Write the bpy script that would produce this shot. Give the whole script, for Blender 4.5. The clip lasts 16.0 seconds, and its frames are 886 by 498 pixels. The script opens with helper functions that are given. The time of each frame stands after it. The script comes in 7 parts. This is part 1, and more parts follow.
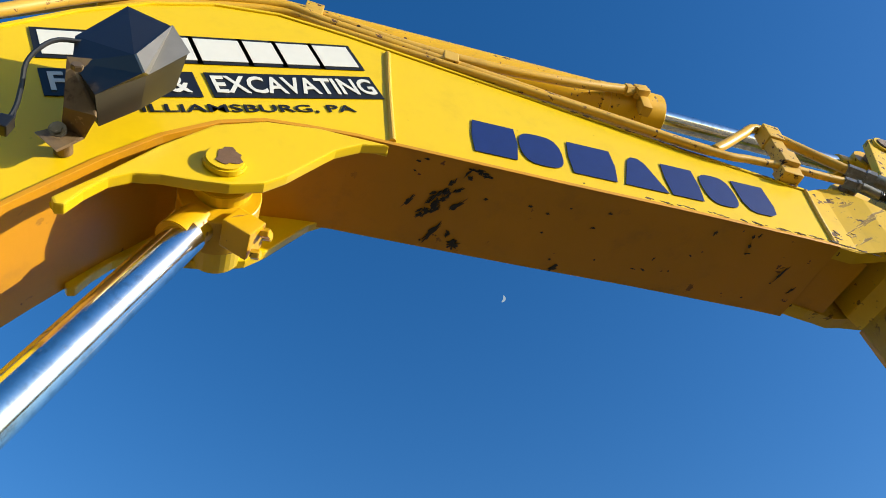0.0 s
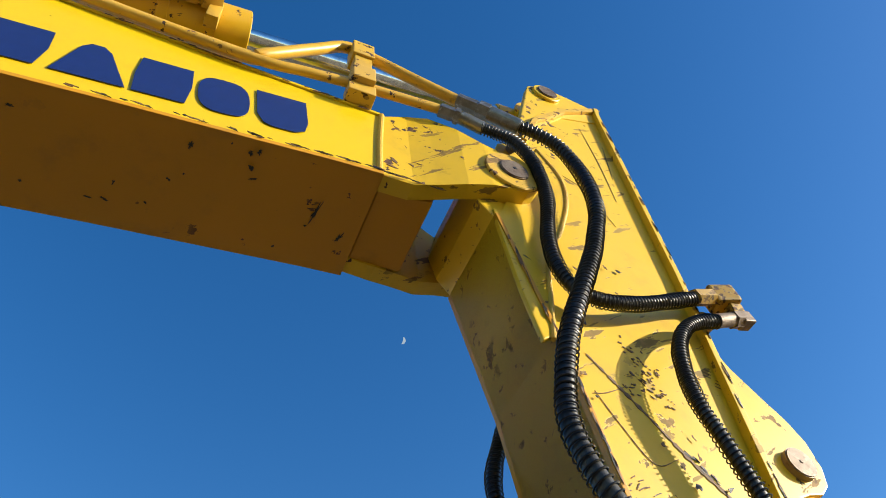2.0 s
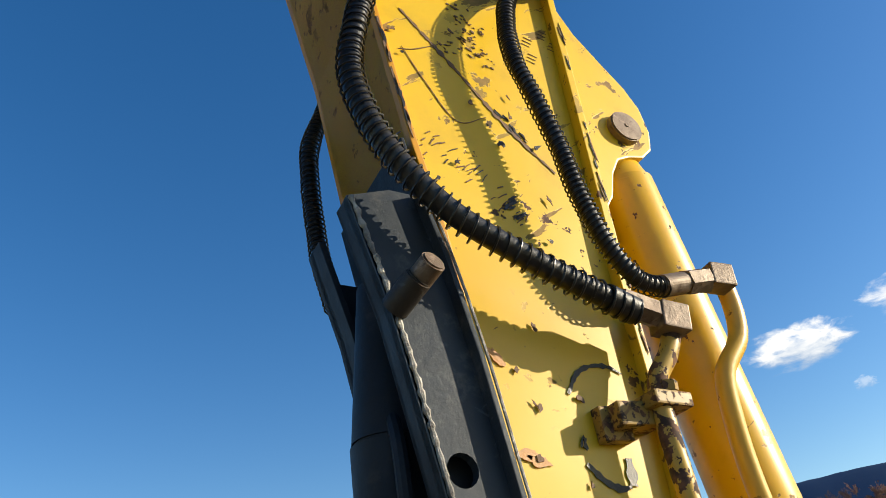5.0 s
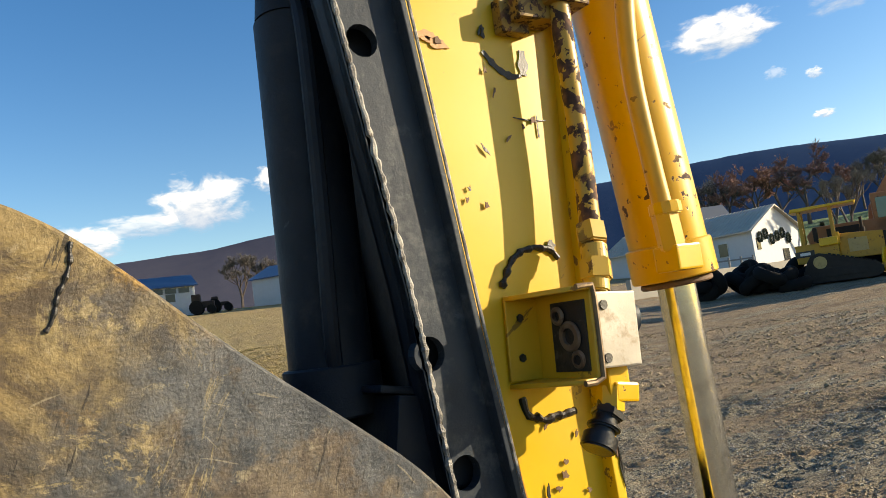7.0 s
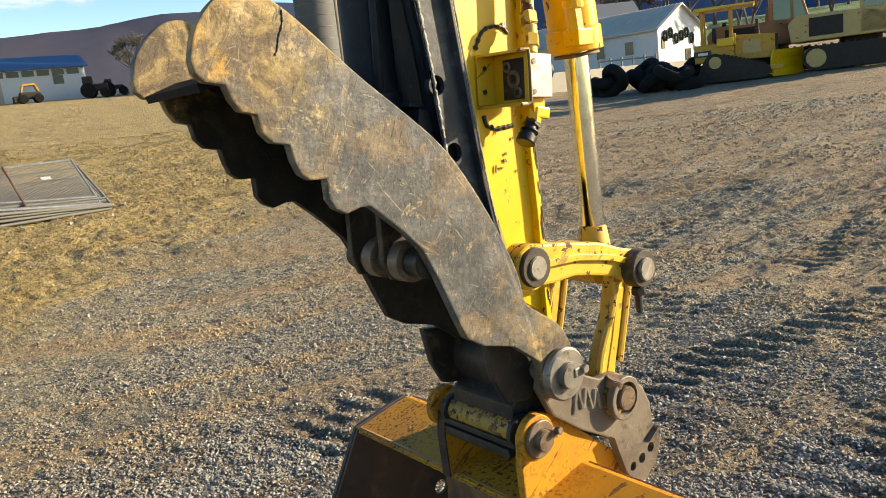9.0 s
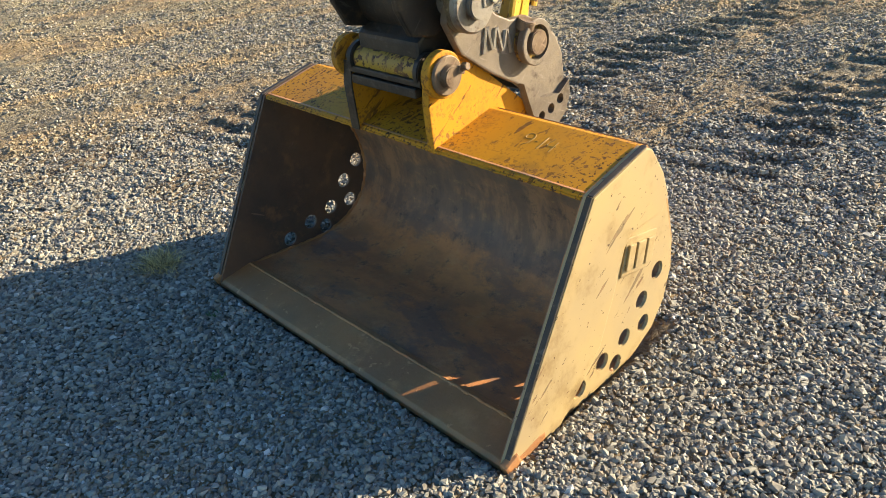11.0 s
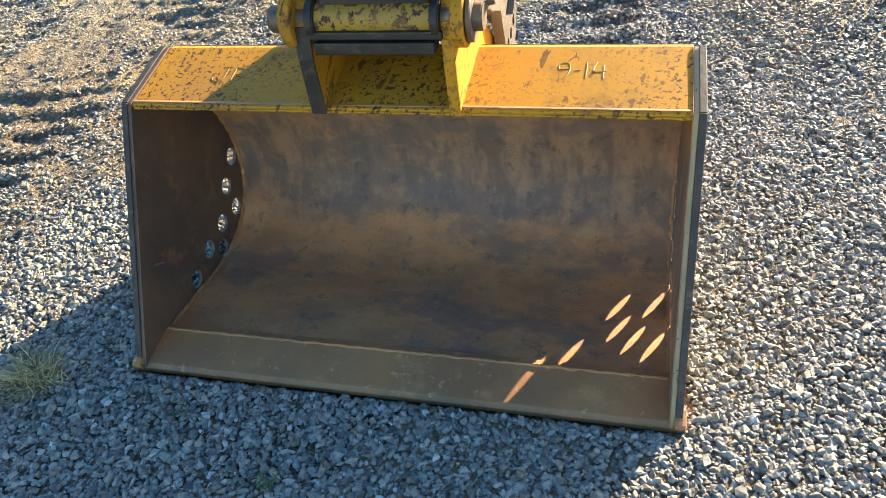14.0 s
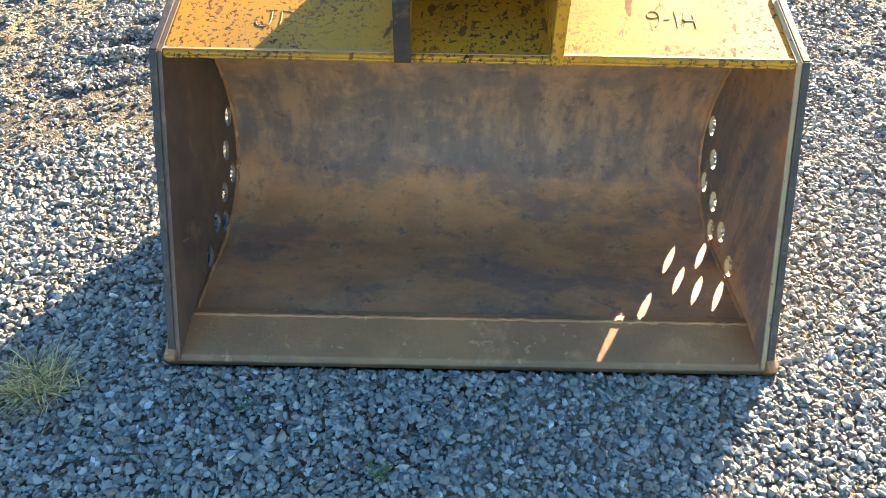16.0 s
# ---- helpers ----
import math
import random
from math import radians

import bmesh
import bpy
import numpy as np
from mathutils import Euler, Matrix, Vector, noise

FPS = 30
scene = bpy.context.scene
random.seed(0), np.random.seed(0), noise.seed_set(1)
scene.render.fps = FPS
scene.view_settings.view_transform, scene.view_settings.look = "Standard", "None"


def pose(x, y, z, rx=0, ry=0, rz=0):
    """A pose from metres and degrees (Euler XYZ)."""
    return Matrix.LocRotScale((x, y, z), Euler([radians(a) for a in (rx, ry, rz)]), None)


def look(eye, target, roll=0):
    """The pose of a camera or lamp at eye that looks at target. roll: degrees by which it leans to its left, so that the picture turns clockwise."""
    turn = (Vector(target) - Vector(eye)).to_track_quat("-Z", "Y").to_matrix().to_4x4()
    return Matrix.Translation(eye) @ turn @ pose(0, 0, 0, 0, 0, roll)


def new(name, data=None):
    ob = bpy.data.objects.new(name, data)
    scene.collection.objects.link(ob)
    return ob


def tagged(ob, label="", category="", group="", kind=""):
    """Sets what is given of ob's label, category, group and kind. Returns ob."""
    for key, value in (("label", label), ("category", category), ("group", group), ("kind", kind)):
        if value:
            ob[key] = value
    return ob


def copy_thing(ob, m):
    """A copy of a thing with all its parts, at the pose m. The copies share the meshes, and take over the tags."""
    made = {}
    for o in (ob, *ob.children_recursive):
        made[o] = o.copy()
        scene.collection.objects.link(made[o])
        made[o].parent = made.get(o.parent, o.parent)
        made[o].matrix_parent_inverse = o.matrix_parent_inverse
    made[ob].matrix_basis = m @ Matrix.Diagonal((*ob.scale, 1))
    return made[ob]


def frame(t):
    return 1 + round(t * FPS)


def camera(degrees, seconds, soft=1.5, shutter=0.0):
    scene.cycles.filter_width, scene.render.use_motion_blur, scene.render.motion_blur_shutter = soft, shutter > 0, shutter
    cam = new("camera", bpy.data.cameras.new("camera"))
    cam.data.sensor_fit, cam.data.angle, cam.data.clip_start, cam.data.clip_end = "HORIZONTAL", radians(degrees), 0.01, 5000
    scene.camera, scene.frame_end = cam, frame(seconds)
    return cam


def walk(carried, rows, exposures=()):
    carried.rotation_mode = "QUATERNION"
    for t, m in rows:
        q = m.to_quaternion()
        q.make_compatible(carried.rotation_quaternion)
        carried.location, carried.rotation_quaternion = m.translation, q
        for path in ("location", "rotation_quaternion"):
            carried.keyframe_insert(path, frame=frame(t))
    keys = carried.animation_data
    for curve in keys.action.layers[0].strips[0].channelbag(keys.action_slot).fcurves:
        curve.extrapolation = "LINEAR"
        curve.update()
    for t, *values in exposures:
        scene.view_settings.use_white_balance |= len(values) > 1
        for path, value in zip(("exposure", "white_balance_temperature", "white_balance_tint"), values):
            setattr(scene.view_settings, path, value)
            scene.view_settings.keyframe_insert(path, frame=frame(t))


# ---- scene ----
cam = camera(61.1, 16.0, soft=0.45)
PATH = [
    (0, (-2.213, -1.409, 1.824), (-1.82, -0.176, 3.349), 0.7),
    (0.5, (-1.728, -1.451, 1.881), (-1.235, -0.279, 3.426), -1.2),
    (1, (-1.39, -1.362, 1.951), (-0.779, -0.273, 3.514), -4.1),
    (1.5, (-1.064, -1.245, 2.077), (-0.399, -0.217, 3.658), -7.2),
    (2, (-0.719, -1.174, 2.164), (-0.107, -0.116, 3.748), -8.6),
    (2.5, (-0.493, -1.151, 2.267), (0.014, -0.08, 3.879), -8.7),
    (3, (-0.474, -1.133, 2.276), (-0.024, -0.063, 3.905), -8.5),
    (3.5, (-0.443, -1.126, 2.284), (0.022, -0.041, 3.899), -9.9),
    (4, (-0.387, -1.075, 2.23), (0.17, 0.133, 3.723), -10.5),
    (4.5, (-0.392, -1.112, 2.18), (0.347, 0.257, 3.437), -10.3),
    (5, (-0.363, -1.115, 2.122), (0.529, 0.348, 3.155), -10.3),
    (5.2, (-0.341, -1.107, 2.098), (0.619, 0.409, 2.982), -9.7),
    (7.3, (-0.363, -1.136, 1.944), (0.728, 0.53, 2.129), -7.9),
    (7.5, (-0.475, -1.192, 1.927), (0.616, 0.475, 2.096), -7.8),
    (8, (-0.821, -1.388, 1.907), (0.32, 0.253, 1.85), -6.7),
    (8.5, (-0.969, -1.62, 1.88), (0.211, -0.036, 1.564), -6.2),
    (9, (-1.041, -1.716, 1.874), (0.18, -0.175, 1.504), -6.6),
    (9.5, (-1.054, -1.727, 1.88), (0.15, -0.179, 1.492), -7.0),
    (10, (-1.038, -1.754, 1.796), (0.127, -0.232, 1.223), -7.2),
    (10.2, (-1.029, -1.771, 1.724), (0.125, -0.301, 1.012), -7.6),
    (12.5, (-1.104, -1.704, 1.487), (0.121, -0.667, 0.293), -1.8),
    (13, (-1.225, -1.353, 1.519), (0.131, -0.568, 0.277), -2.9),
    (13.5, (-1.256, -0.983, 1.525), (0.156, -0.311, 0.278), -6.6),
    (14, (-1.215, -0.622, 1.569), (0.26, -0.136, 0.309), -8.0),
    (14.5, (-1.299, -0.349, 1.577), (0.229, -0.058, 0.32), -7.2),
    (15, (-1.382, -0.231, 1.565), (0.193, -0.027, 0.349), -4.7),
    (15.5, (-1.374, -0.176, 1.553), (0.202, -0.048, 0.328), -2.2),
    (16, (-1.223, 0.077, 1.506), (0.259, 0.077, 0.163), 1.1),
]
EXPOSURES = [(0.0, 0.76, 6500, 8), (1.5, 0.84, 6550, 8), (4.5, 0.77, 6600, 8), (5.0, 0.65, 6900, 8), (7.5, 0.86, 7700, 10), (8.0, 0.86, 7900, 10), (9.0, 1.29, 8200, 10), (10.0, 1.38, 8300, 10), (12.5, 1.90, 7900, 10), (13.5, 2.02, 8000, 10), (14.5, 2.66, 8000, 10), (16.0, 2.82, 8100, 10)]
walk(cam, [(t, look(eye, target, roll)) for t, eye, target, roll in PATH], EXPOSURES)


# ---- world and sun ----
SUN_TO = Vector((0.865 * 0.951, -0.502 * 0.951, 0.309)).normalized()
world = bpy.data.worlds.new("sky")
scene.world = world
world.use_nodes = True
wn, wl = world.node_tree.nodes, world.node_tree.links
sky = wn.new("ShaderNodeTexSky")
sky.sky_type = "NISHITA"
sky.sun_disc = False
sky.sun_elevation = math.asin(SUN_TO.z)
sky.sun_rotation = math.atan2(SUN_TO.x, SUN_TO.y)
sky.altitude = 300
sky.air_density = 1.0
sky.dust_density = 0.5
sky.ozone_density = 1.6
wn["Background"].inputs["Strength"].default_value = 0.121
vivid = wn.new("ShaderNodeHueSaturation")
vivid.inputs["Saturation"].default_value = 1.4
vivid.inputs["Hue"].default_value = 0.509
wl.new(sky.outputs["Color"], vivid.inputs["Color"])
wl.new(vivid.outputs["Color"], wn["Background"].inputs["Color"])
sun = new("sun", bpy.data.lights.new("sun", "SUN"))
sun.data.energy = 5.0
sun.data.angle = radians(0.5)
sun.data.color = (1.0, 0.905, 0.74)
sun.matrix_world = look(SUN_TO * 50, (0, 0, 0))


# ---- materials ----
class Nodes:
    """A small builder of node materials."""

    def __init__(self, name):
        self.mat = bpy.data.materials.new(name)
        self.mat.use_nodes = True
        self.nt = self.mat.node_tree
        self.bsdf = self.nt.nodes["Principled BSDF"]
        self.pos = self.nt.nodes.new("ShaderNodeTexCoord").outputs["Object"]

    def add(self, kind, **values):
        n = self.nt.nodes.new(kind)
        for k, v in values.items():
            n.inputs[k].default_value = v
        return n

    def link(self, a, b):
        self.nt.links.new(a, b)

    def put(self, socket, value):
        if isinstance(value, (int, float, tuple)):
            socket.default_value = value
        else:
            self.link(value, socket)

    def stretched(self, sx, sy, sz, turn=(0, 0, 0)):
        n = self.add("ShaderNodeMapping", Scale=(1 / sx, 1 / sy, 1 / sz), Rotation=turn)
        n.vector_type = "TEXTURE"
        self.link(self.pos, n.inputs["Vector"])
        return n.outputs["Vector"]

    def noise(self, scale, detail=4.0, rough=0.55, vec=None, distort=0.0):
        n = self.add("ShaderNodeTexNoise", Scale=scale, Detail=detail, Roughness=rough, Distortion=distort)
        self.link(vec or self.pos, n.inputs["Vector"])
        return n.outputs["Fac"]

    def voronoi(self, scale, vec=None, feature="F1", out="Distance"):
        n = self.add("ShaderNodeTexVoronoi", Scale=scale)
        n.feature = feature
        self.link(vec or self.pos, n.inputs["Vector"])
        return n.outputs[out]

    def step(self, fac, lo, hi):
        n = self.add("ShaderNodeMapRange")
        n.inputs["From Min"].default_value, n.inputs["From Max"].default_value = lo, hi
        n.interpolation_type = "SMOOTHSTEP"
        self.link(fac, n.inputs["Value"])
        return n.outputs["Result"]

    def math(self, op, a, b=0.0):
        n = self.nt.nodes.new("ShaderNodeMath")
        n.operation = op
        self.put(n.inputs[0], a)
        self.put(n.inputs[1], b)
        return n.outputs[0]

    def mix(self, fac, a, b, blend="MIX"):
        n = self.nt.nodes.new("ShaderNodeMix")
        n.data_type, n.blend_type = "RGBA", blend
        self.put(n.inputs[0], fac)
        self.put(n.inputs[6], a if not isinstance(a, tuple) else (*a, 1.0))
        self.put(n.inputs[7], b if not isinstance(b, tuple) else (*b, 1.0))
        return n.outputs[2]

    def bump(self, height, strength=0.3, distance=0.01):
        n = self.add("ShaderNodeBump", Strength=strength, Distance=distance)
        self.link(height, n.inputs["Height"])
        self.link(n.outputs["Normal"], self.bsdf.inputs["Normal"])

    def done(self, color, rough=0.5, metal=0.0, dulled=0.78):
        """Scales every base colour by dulled, which deepens shade against sunlight under raised exposure."""
        self.put(self.bsdf.inputs["Base Color"], self.mix(1.0, color, (dulled,) * 3, "MULTIPLY"))
        self.put(self.bsdf.inputs["Roughness"], rough)
        self.put(self.bsdf.inputs["Metallic"], metal)
        return self.mat




def paint(name, col, faded, chips=0.64, chip_scale=16.0, scratch=0.66, rough=0.38, dirt=0.25, orange_peel=0.06, gated=(0.42, 0.58)):
    """Sprayed machine paint, faded in clouds, chipped to rust, with scratches and grime."""
    n = Nodes(name)
    c = n.mix(n.step(n.noise(2.2, 5), 0.35, 0.7), col, faded)
    c = n.mix(n.math("MULTIPLY", n.step(n.noise(7, 8, 0.65), 0.5, 0.75), dirt), c, (0.16, 0.09, 0.03))
    spots = n.step(n.noise(chip_scale, 9, 0.62), chips, chips + 0.012)
    gate = n.step(n.noise(1.9, 2), *gated)
    spots = n.math("MULTIPLY", spots, gate)
    thin = n.step(n.noise(5.0, 6, 0.6, n.stretched(5, 5, 0.6, (0.4, 0.9, 0.3))), scratch, scratch + 0.01)
    thin2 = n.step(n.noise(6.0, 6, 0.6, n.stretched(0.6, 4, 5, (0.2, -0.6, 0.1))), scratch + 0.02, scratch + 0.03)
    worn = n.math("MAXIMUM", spots, n.math("MAXIMUM", n.math("MULTIPLY", thin, 0.75), n.math("MULTIPLY", thin2, 0.6)))
    rust = n.mix(n.step(n.noise(40, 6), 0.4, 0.65), (0.045, 0.024, 0.016), (0.17, 0.075, 0.04))
    c = n.mix(worn, c, rust)
    n.bump(n.math("SUBTRACT", n.math("MULTIPLY", n.noise(140, 3), orange_peel), n.math("MULTIPLY", worn, 0.6)), 0.35, 0.002)
    r = n.mix(worn, n.mix(n.noise(6, 5), (rough - 0.08,) * 3, (rough + 0.14,) * 3), (0.85,) * 3)
    return n.done(c, r)


def steel(name, a, b, c2, rough=0.5, metal=0.6, grain=9.0, bump=0.4, scratch=0.62):
    """Bare or worn steel: three tones in patches, scratched."""
    n = Nodes(name)
    col = n.mix(n.step(n.noise(grain * 0.35, 7, 0.6), 0.38, 0.62), a, b)
    col = n.mix(n.step(n.noise(grain, 10, 0.7), 0.52, 0.68), col, c2)
    thin = n.step(n.noise(8.0, 7, 0.6, n.stretched(6, 3, 0.7, (0.3, 0.8, 0.2))), scratch, scratch + 0.04)
    thin2 = n.step(n.noise(9.0, 7, 0.6, n.stretched(0.7, 3, 6, (0.1, 0.5, 0.2))), scratch, scratch + 0.04)
    s = n.math("MAXIMUM", thin, thin2)
    light = tuple(min(1, v * 2.0 + 0.06) for v in a)
    col = n.mix(n.math("MULTIPLY", s, 0.45), col, light)
    n.bump(n.math("ADD", n.noise(70, 8, 0.7), n.math("MULTIPLY", n.noise(9, 5), 0.6)), bump, 0.004)
    r = n.mix(n.noise(15, 6), (max(0.05, rough - 0.14),) * 3, (min(1, rough + 0.2),) * 3)
    return n.done(col, r, metal)


def plain(name, col, rough=0.6, metal=0.0, vary=0.25, scale=8.0, bump=0.1):
    n = Nodes(name)
    dark = tuple(v * (1 - vary) for v in col)
    c = n.mix(n.noise(scale, 7, 0.6), dark, tuple(min(1, v * (1 + vary * 0.6)) for v in col))
    n.bump(n.noise(scale * 9, 5), bump, 0.004)
    return n.done(c, rough, metal)


PAINT_BOOM = paint("boom_yellow_paint", (0.84, 0.58, 0.002), (0.84, 0.57, 0.004), 0.67, 12, 0.74, 0.33, 0.10)
PAINT_ARM = paint("arm_faded_yellow_paint", (0.85, 0.53, 0.008), (0.81, 0.52, 0.022), 0.60, 17, 0.635, 0.42, 0.18)
PAINT_LOW = paint("arm_lower_yellow_paint", (0.82, 0.50, 0.012), (0.80, 0.49, 0.02), 0.635, 26, 0.70, 0.36, 0.08)
# the yellow paint darkened to ochre: underside shade is put into its colour
PAINT_SHADED = paint("shaded_yellow_paint", (0.68, 0.305, 0.002), (0.62, 0.285, 0.003), 0.66, 10, 0.71, 0.45, 0.25)
PAINT_PIPE = paint("pipe_yellow_paint", (0.74, 0.42, 0.02), (0.70, 0.42, 0.06), 0.60, 22, 0.66, 0.4, 0.3)
PAINT_WORN = paint("worn_link_yellow_paint", (0.74, 0.45, 0.03), (0.66, 0.41, 0.08), 0.595, 34, 0.62, 0.42, 0.5, gated=(0.3, 0.45))
PIPE_WORN = paint("pipe_paint_worn_to_black", (0.62, 0.36, 0.02), (0.52, 0.32, 0.05), 0.49, 34, 0.60, 0.42, 0.5, gated=(0.2, 0.3))
PAINT_RUSTY = paint("rusted_yellow_paint", (0.44, 0.255, 0.018), (0.34, 0.20, 0.035), 0.54, 60, 0.58, 0.5, 0.6, gated=(0.15, 0.3))
PAINT_CYL = paint("cylinder_yellow_paint", (0.82, 0.46, 0.004), (0.80, 0.46, 0.008), 0.625, 26, 0.67, 0.3, 0.15, gated=(0.35, 0.5))
PAINT_BUCKET = paint("bucket_yellow_paint", (0.62, 0.275, 0.02), (0.48, 0.22, 0.035), 0.56, 80, 0.62, 0.6, 0.6, gated=(0.3, 0.55))
BLACK_STEEL = steel("black_painted_steel", (0.032, 0.041, 0.054), (0.045, 0.056, 0.070), (0.10, 0.105, 0.11), 0.42, 0.0, 14, 0.3, 0.66)
# darker copy of the black steel, shade between the mount's parts included
BLACK_SHADED = steel("shaded_black_steel", (0.014, 0.018, 0.026), (0.022, 0.027, 0.037), (0.035, 0.036, 0.04), 0.5, 0.0, 14, 0.3, 0.68)
# near-black for the thumb's cross plate: its deep shade is in the colour
DEEP_SHADE = plain("deep_shade_steel", (0.010, 0.009, 0.008), 0.8, 0, 0.4, 20, 0.3)
for m in (BLACK_STEEL, BLACK_SHADED, DEEP_SHADE):
    m.node_tree.nodes["Principled BSDF"].inputs["Specular IOR Level"].default_value = 0.2
BLACK_EDGE = steel("ground_edge_steel", (0.40, 0.385, 0.35), (0.15, 0.14, 0.13), (0.55, 0.52, 0.47), 0.5, 0.2, 90, 0.9)


def thumb_steel(name, shade):
    """Flame-cut plate: rust and ochre at the tip, grey scale in the middle, scratched all over."""
    n = Nodes(name)
    sep = n.add("ShaderNodeSeparateXYZ")
    n.link(n.pos, sep.inputs[0])
    along = n.math("SUBTRACT", sep.outputs["X"], sep.outputs["Z"])
    along = n.math("ADD", along, n.math("MULTIPLY", n.math("SUBTRACT", n.noise(4.0, 9, 0.7), 0.5), 1.6))
    grey = n.mix(n.step(n.noise(7, 9, 0.7), 0.40, 0.62), (0.060, 0.066, 0.074), (0.135, 0.138, 0.14))
    brown = n.mix(n.step(n.noise(11, 9, 0.7), 0.42, 0.6), (0.115, 0.088, 0.066), (0.21, 0.165, 0.115))
    tan = n.mix(n.step(n.noise(6, 12, 0.75, None, 0.8), 0.43, 0.58), (0.115, 0.084, 0.054), (0.36, 0.26, 0.115))
    tan = n.mix(n.math("MULTIPLY", n.step(n.noise(6.5, 9, 0.72), 0.55, 0.63), 0.8), tan, (0.54, 0.30, 0.05))
    c = n.mix(n.step(n.noise(4.3, 9, 0.72), 0.50, 0.60), grey, brown)
    c = n.mix(n.step(along, -1.95, -2.4), c, tan)
    c = n.mix(n.math("MULTIPLY", n.step(along, -1.0, -0.75), 0.55), c, tan)
    smear = n.step(n.noise(5.2, 12, 0.78, None, 1.2), 0.575, 0.62)
    c = n.mix(n.math("MULTIPLY", smear, 0.6), c, (0.47, 0.36, 0.17))
    c = n.mix(n.math("MULTIPLY", n.step(n.noise(60, 8, 0.8), 0.52, 0.64), 0.4), c, (0.035, 0.032, 0.03))
    c = n.mix(n.math("MULTIPLY", n.step(n.noise(26, 12, 0.8), 0.585, 0.625), 0.45), c, (0.46, 0.385, 0.25))
    marks = None
    for k, (ax, lo) in enumerate(((0.9, 0.665), (0.35, 0.66), (-0.9, 0.675), (1.7, 0.68), (-0.3, 0.685))):
        one = n.step(n.noise(15 + 2 * k, 7, 0.6, n.stretched(0.45, 3, 7, (0.1, ax, 0.1))), lo, lo + 0.012)
        marks = one if marks is None else n.math("MAXIMUM", marks, one)
    c = n.mix(n.math("MULTIPLY", marks, 0.45), c, (0.44, 0.37, 0.25))
    e = n.step(n.noise(12, 8, 0.6, n.stretched(7, 3, 0.5, (0.3, 0.3, 0.2))), 0.655, 0.67)
    c = n.mix(n.math("MULTIPLY", e, 0.75), c, (0.025, 0.023, 0.022))
    # the far plate's shade, painted in as black away from the tip
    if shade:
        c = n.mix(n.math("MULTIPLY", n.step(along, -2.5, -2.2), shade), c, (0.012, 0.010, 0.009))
    n.bump(n.math("ADD", n.math("MULTIPLY", n.noise(60, 8, 0.75), 0.6), n.math("MULTIPLY", n.noise(16, 9, 0.7), 1.6)), 0.5, 0.006)
    return n.done(c, n.mix(n.step(n.noise(15, 6), 0.35, 0.65), (0.40,) * 3, (0.70,) * 3), 0.08)


THUMB_STEEL = thumb_steel("worn_thumb_steel", 0.0)
THUMB_SHADED = thumb_steel("shaded_thumb_steel", 0.88)
for m in (THUMB_STEEL, THUMB_SHADED):
    m.node_tree.nodes["Principled BSDF"].inputs["Specular IOR Level"].default_value = 0.3
COUPLER_STEEL = steel("coupler_steel", (0.13, 0.105, 0.085), (0.21, 0.175, 0.14), (0.07, 0.05, 0.04), 0.55, 0.35, 12, 0.4)
DARK_STEEL = steel("greasy_dark_steel", (0.025, 0.022, 0.02), (0.05, 0.04, 0.032), (0.09, 0.06, 0.04), 0.5, 0.3, 16, 0.4)
PIN_STEEL = steel("rusty_pin_steel", (0.17, 0.115, 0.078), (0.24, 0.18, 0.13), (0.09, 0.05, 0.03), 0.5, 0.4, 40, 0.4)
PIN_GREY = steel("grey_pin_steel", (0.23, 0.21, 0.19), (0.32, 0.30, 0.27), (0.12, 0.09, 0.07), 0.45, 0.6, 40, 0.3)
ZINC = steel("zinc_fitting", (0.34, 0.32, 0.28), (0.26, 0.23, 0.18), (0.42, 0.40, 0.36), 0.35, 0.8, 60, 0.2)


def bucket_inside():
    """Rust rubbed by digging: tan under the beam, dark scoured back, mottled brown floor."""
    n = Nodes("bucket_inside_rust")
    sep = n.add("ShaderNodeSeparateXYZ")
    n.link(n.pos, sep.inputs[0])
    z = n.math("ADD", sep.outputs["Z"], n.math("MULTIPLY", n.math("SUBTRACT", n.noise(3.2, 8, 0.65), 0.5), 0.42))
    long = n.stretched(1.3, 0.75, 1.3)
    tall = n.stretched(2.0, 2.0, 0.6)
    c = n.mix(n.step(n.noise(6.0, 9, 0.66, long), 0.38, 0.62), (0.52, 0.225, 0.088), (0.36, 0.165, 0.075))
    c = n.mix(n.math("MULTIPLY", n.step(n.noise(4.0, 8, 0.62, tall), 0.52, 0.66), 0.5), c, (0.54, 0.29, 0.14))
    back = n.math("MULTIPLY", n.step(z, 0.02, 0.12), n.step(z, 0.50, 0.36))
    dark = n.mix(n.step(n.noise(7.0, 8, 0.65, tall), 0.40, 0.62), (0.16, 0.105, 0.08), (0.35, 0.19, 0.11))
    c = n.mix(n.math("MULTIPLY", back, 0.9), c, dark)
    c = n.mix(n.math("MULTIPLY", n.step(n.noise(3.4, 9, 0.68, long), 0.51, 0.60), 0.6), c, (0.14, 0.105, 0.09))
    c = n.mix(n.math("MULTIPLY", n.step(n.noise(16, 10, 0.75), 0.54, 0.66), 0.6), c, (0.075, 0.062, 0.055))
    c = n.mix(n.math("MULTIPLY", n.step(n.noise(22, 10, 0.75, long), 0.57, 0.66), 0.3), c, (0.50, 0.32, 0.14))
    n.bump(n.math("ADD", n.noise(80, 8, 0.7), n.math("MULTIPLY", n.noise(9, 5), 0.8)), 0.4, 0.004)
    n.bsdf.inputs["Specular IOR Level"].default_value = 0.35
    return n.done(c, n.mix(n.noise(15, 6), (0.45,) * 3, (0.8,) * 3), 0.0, 0.95)


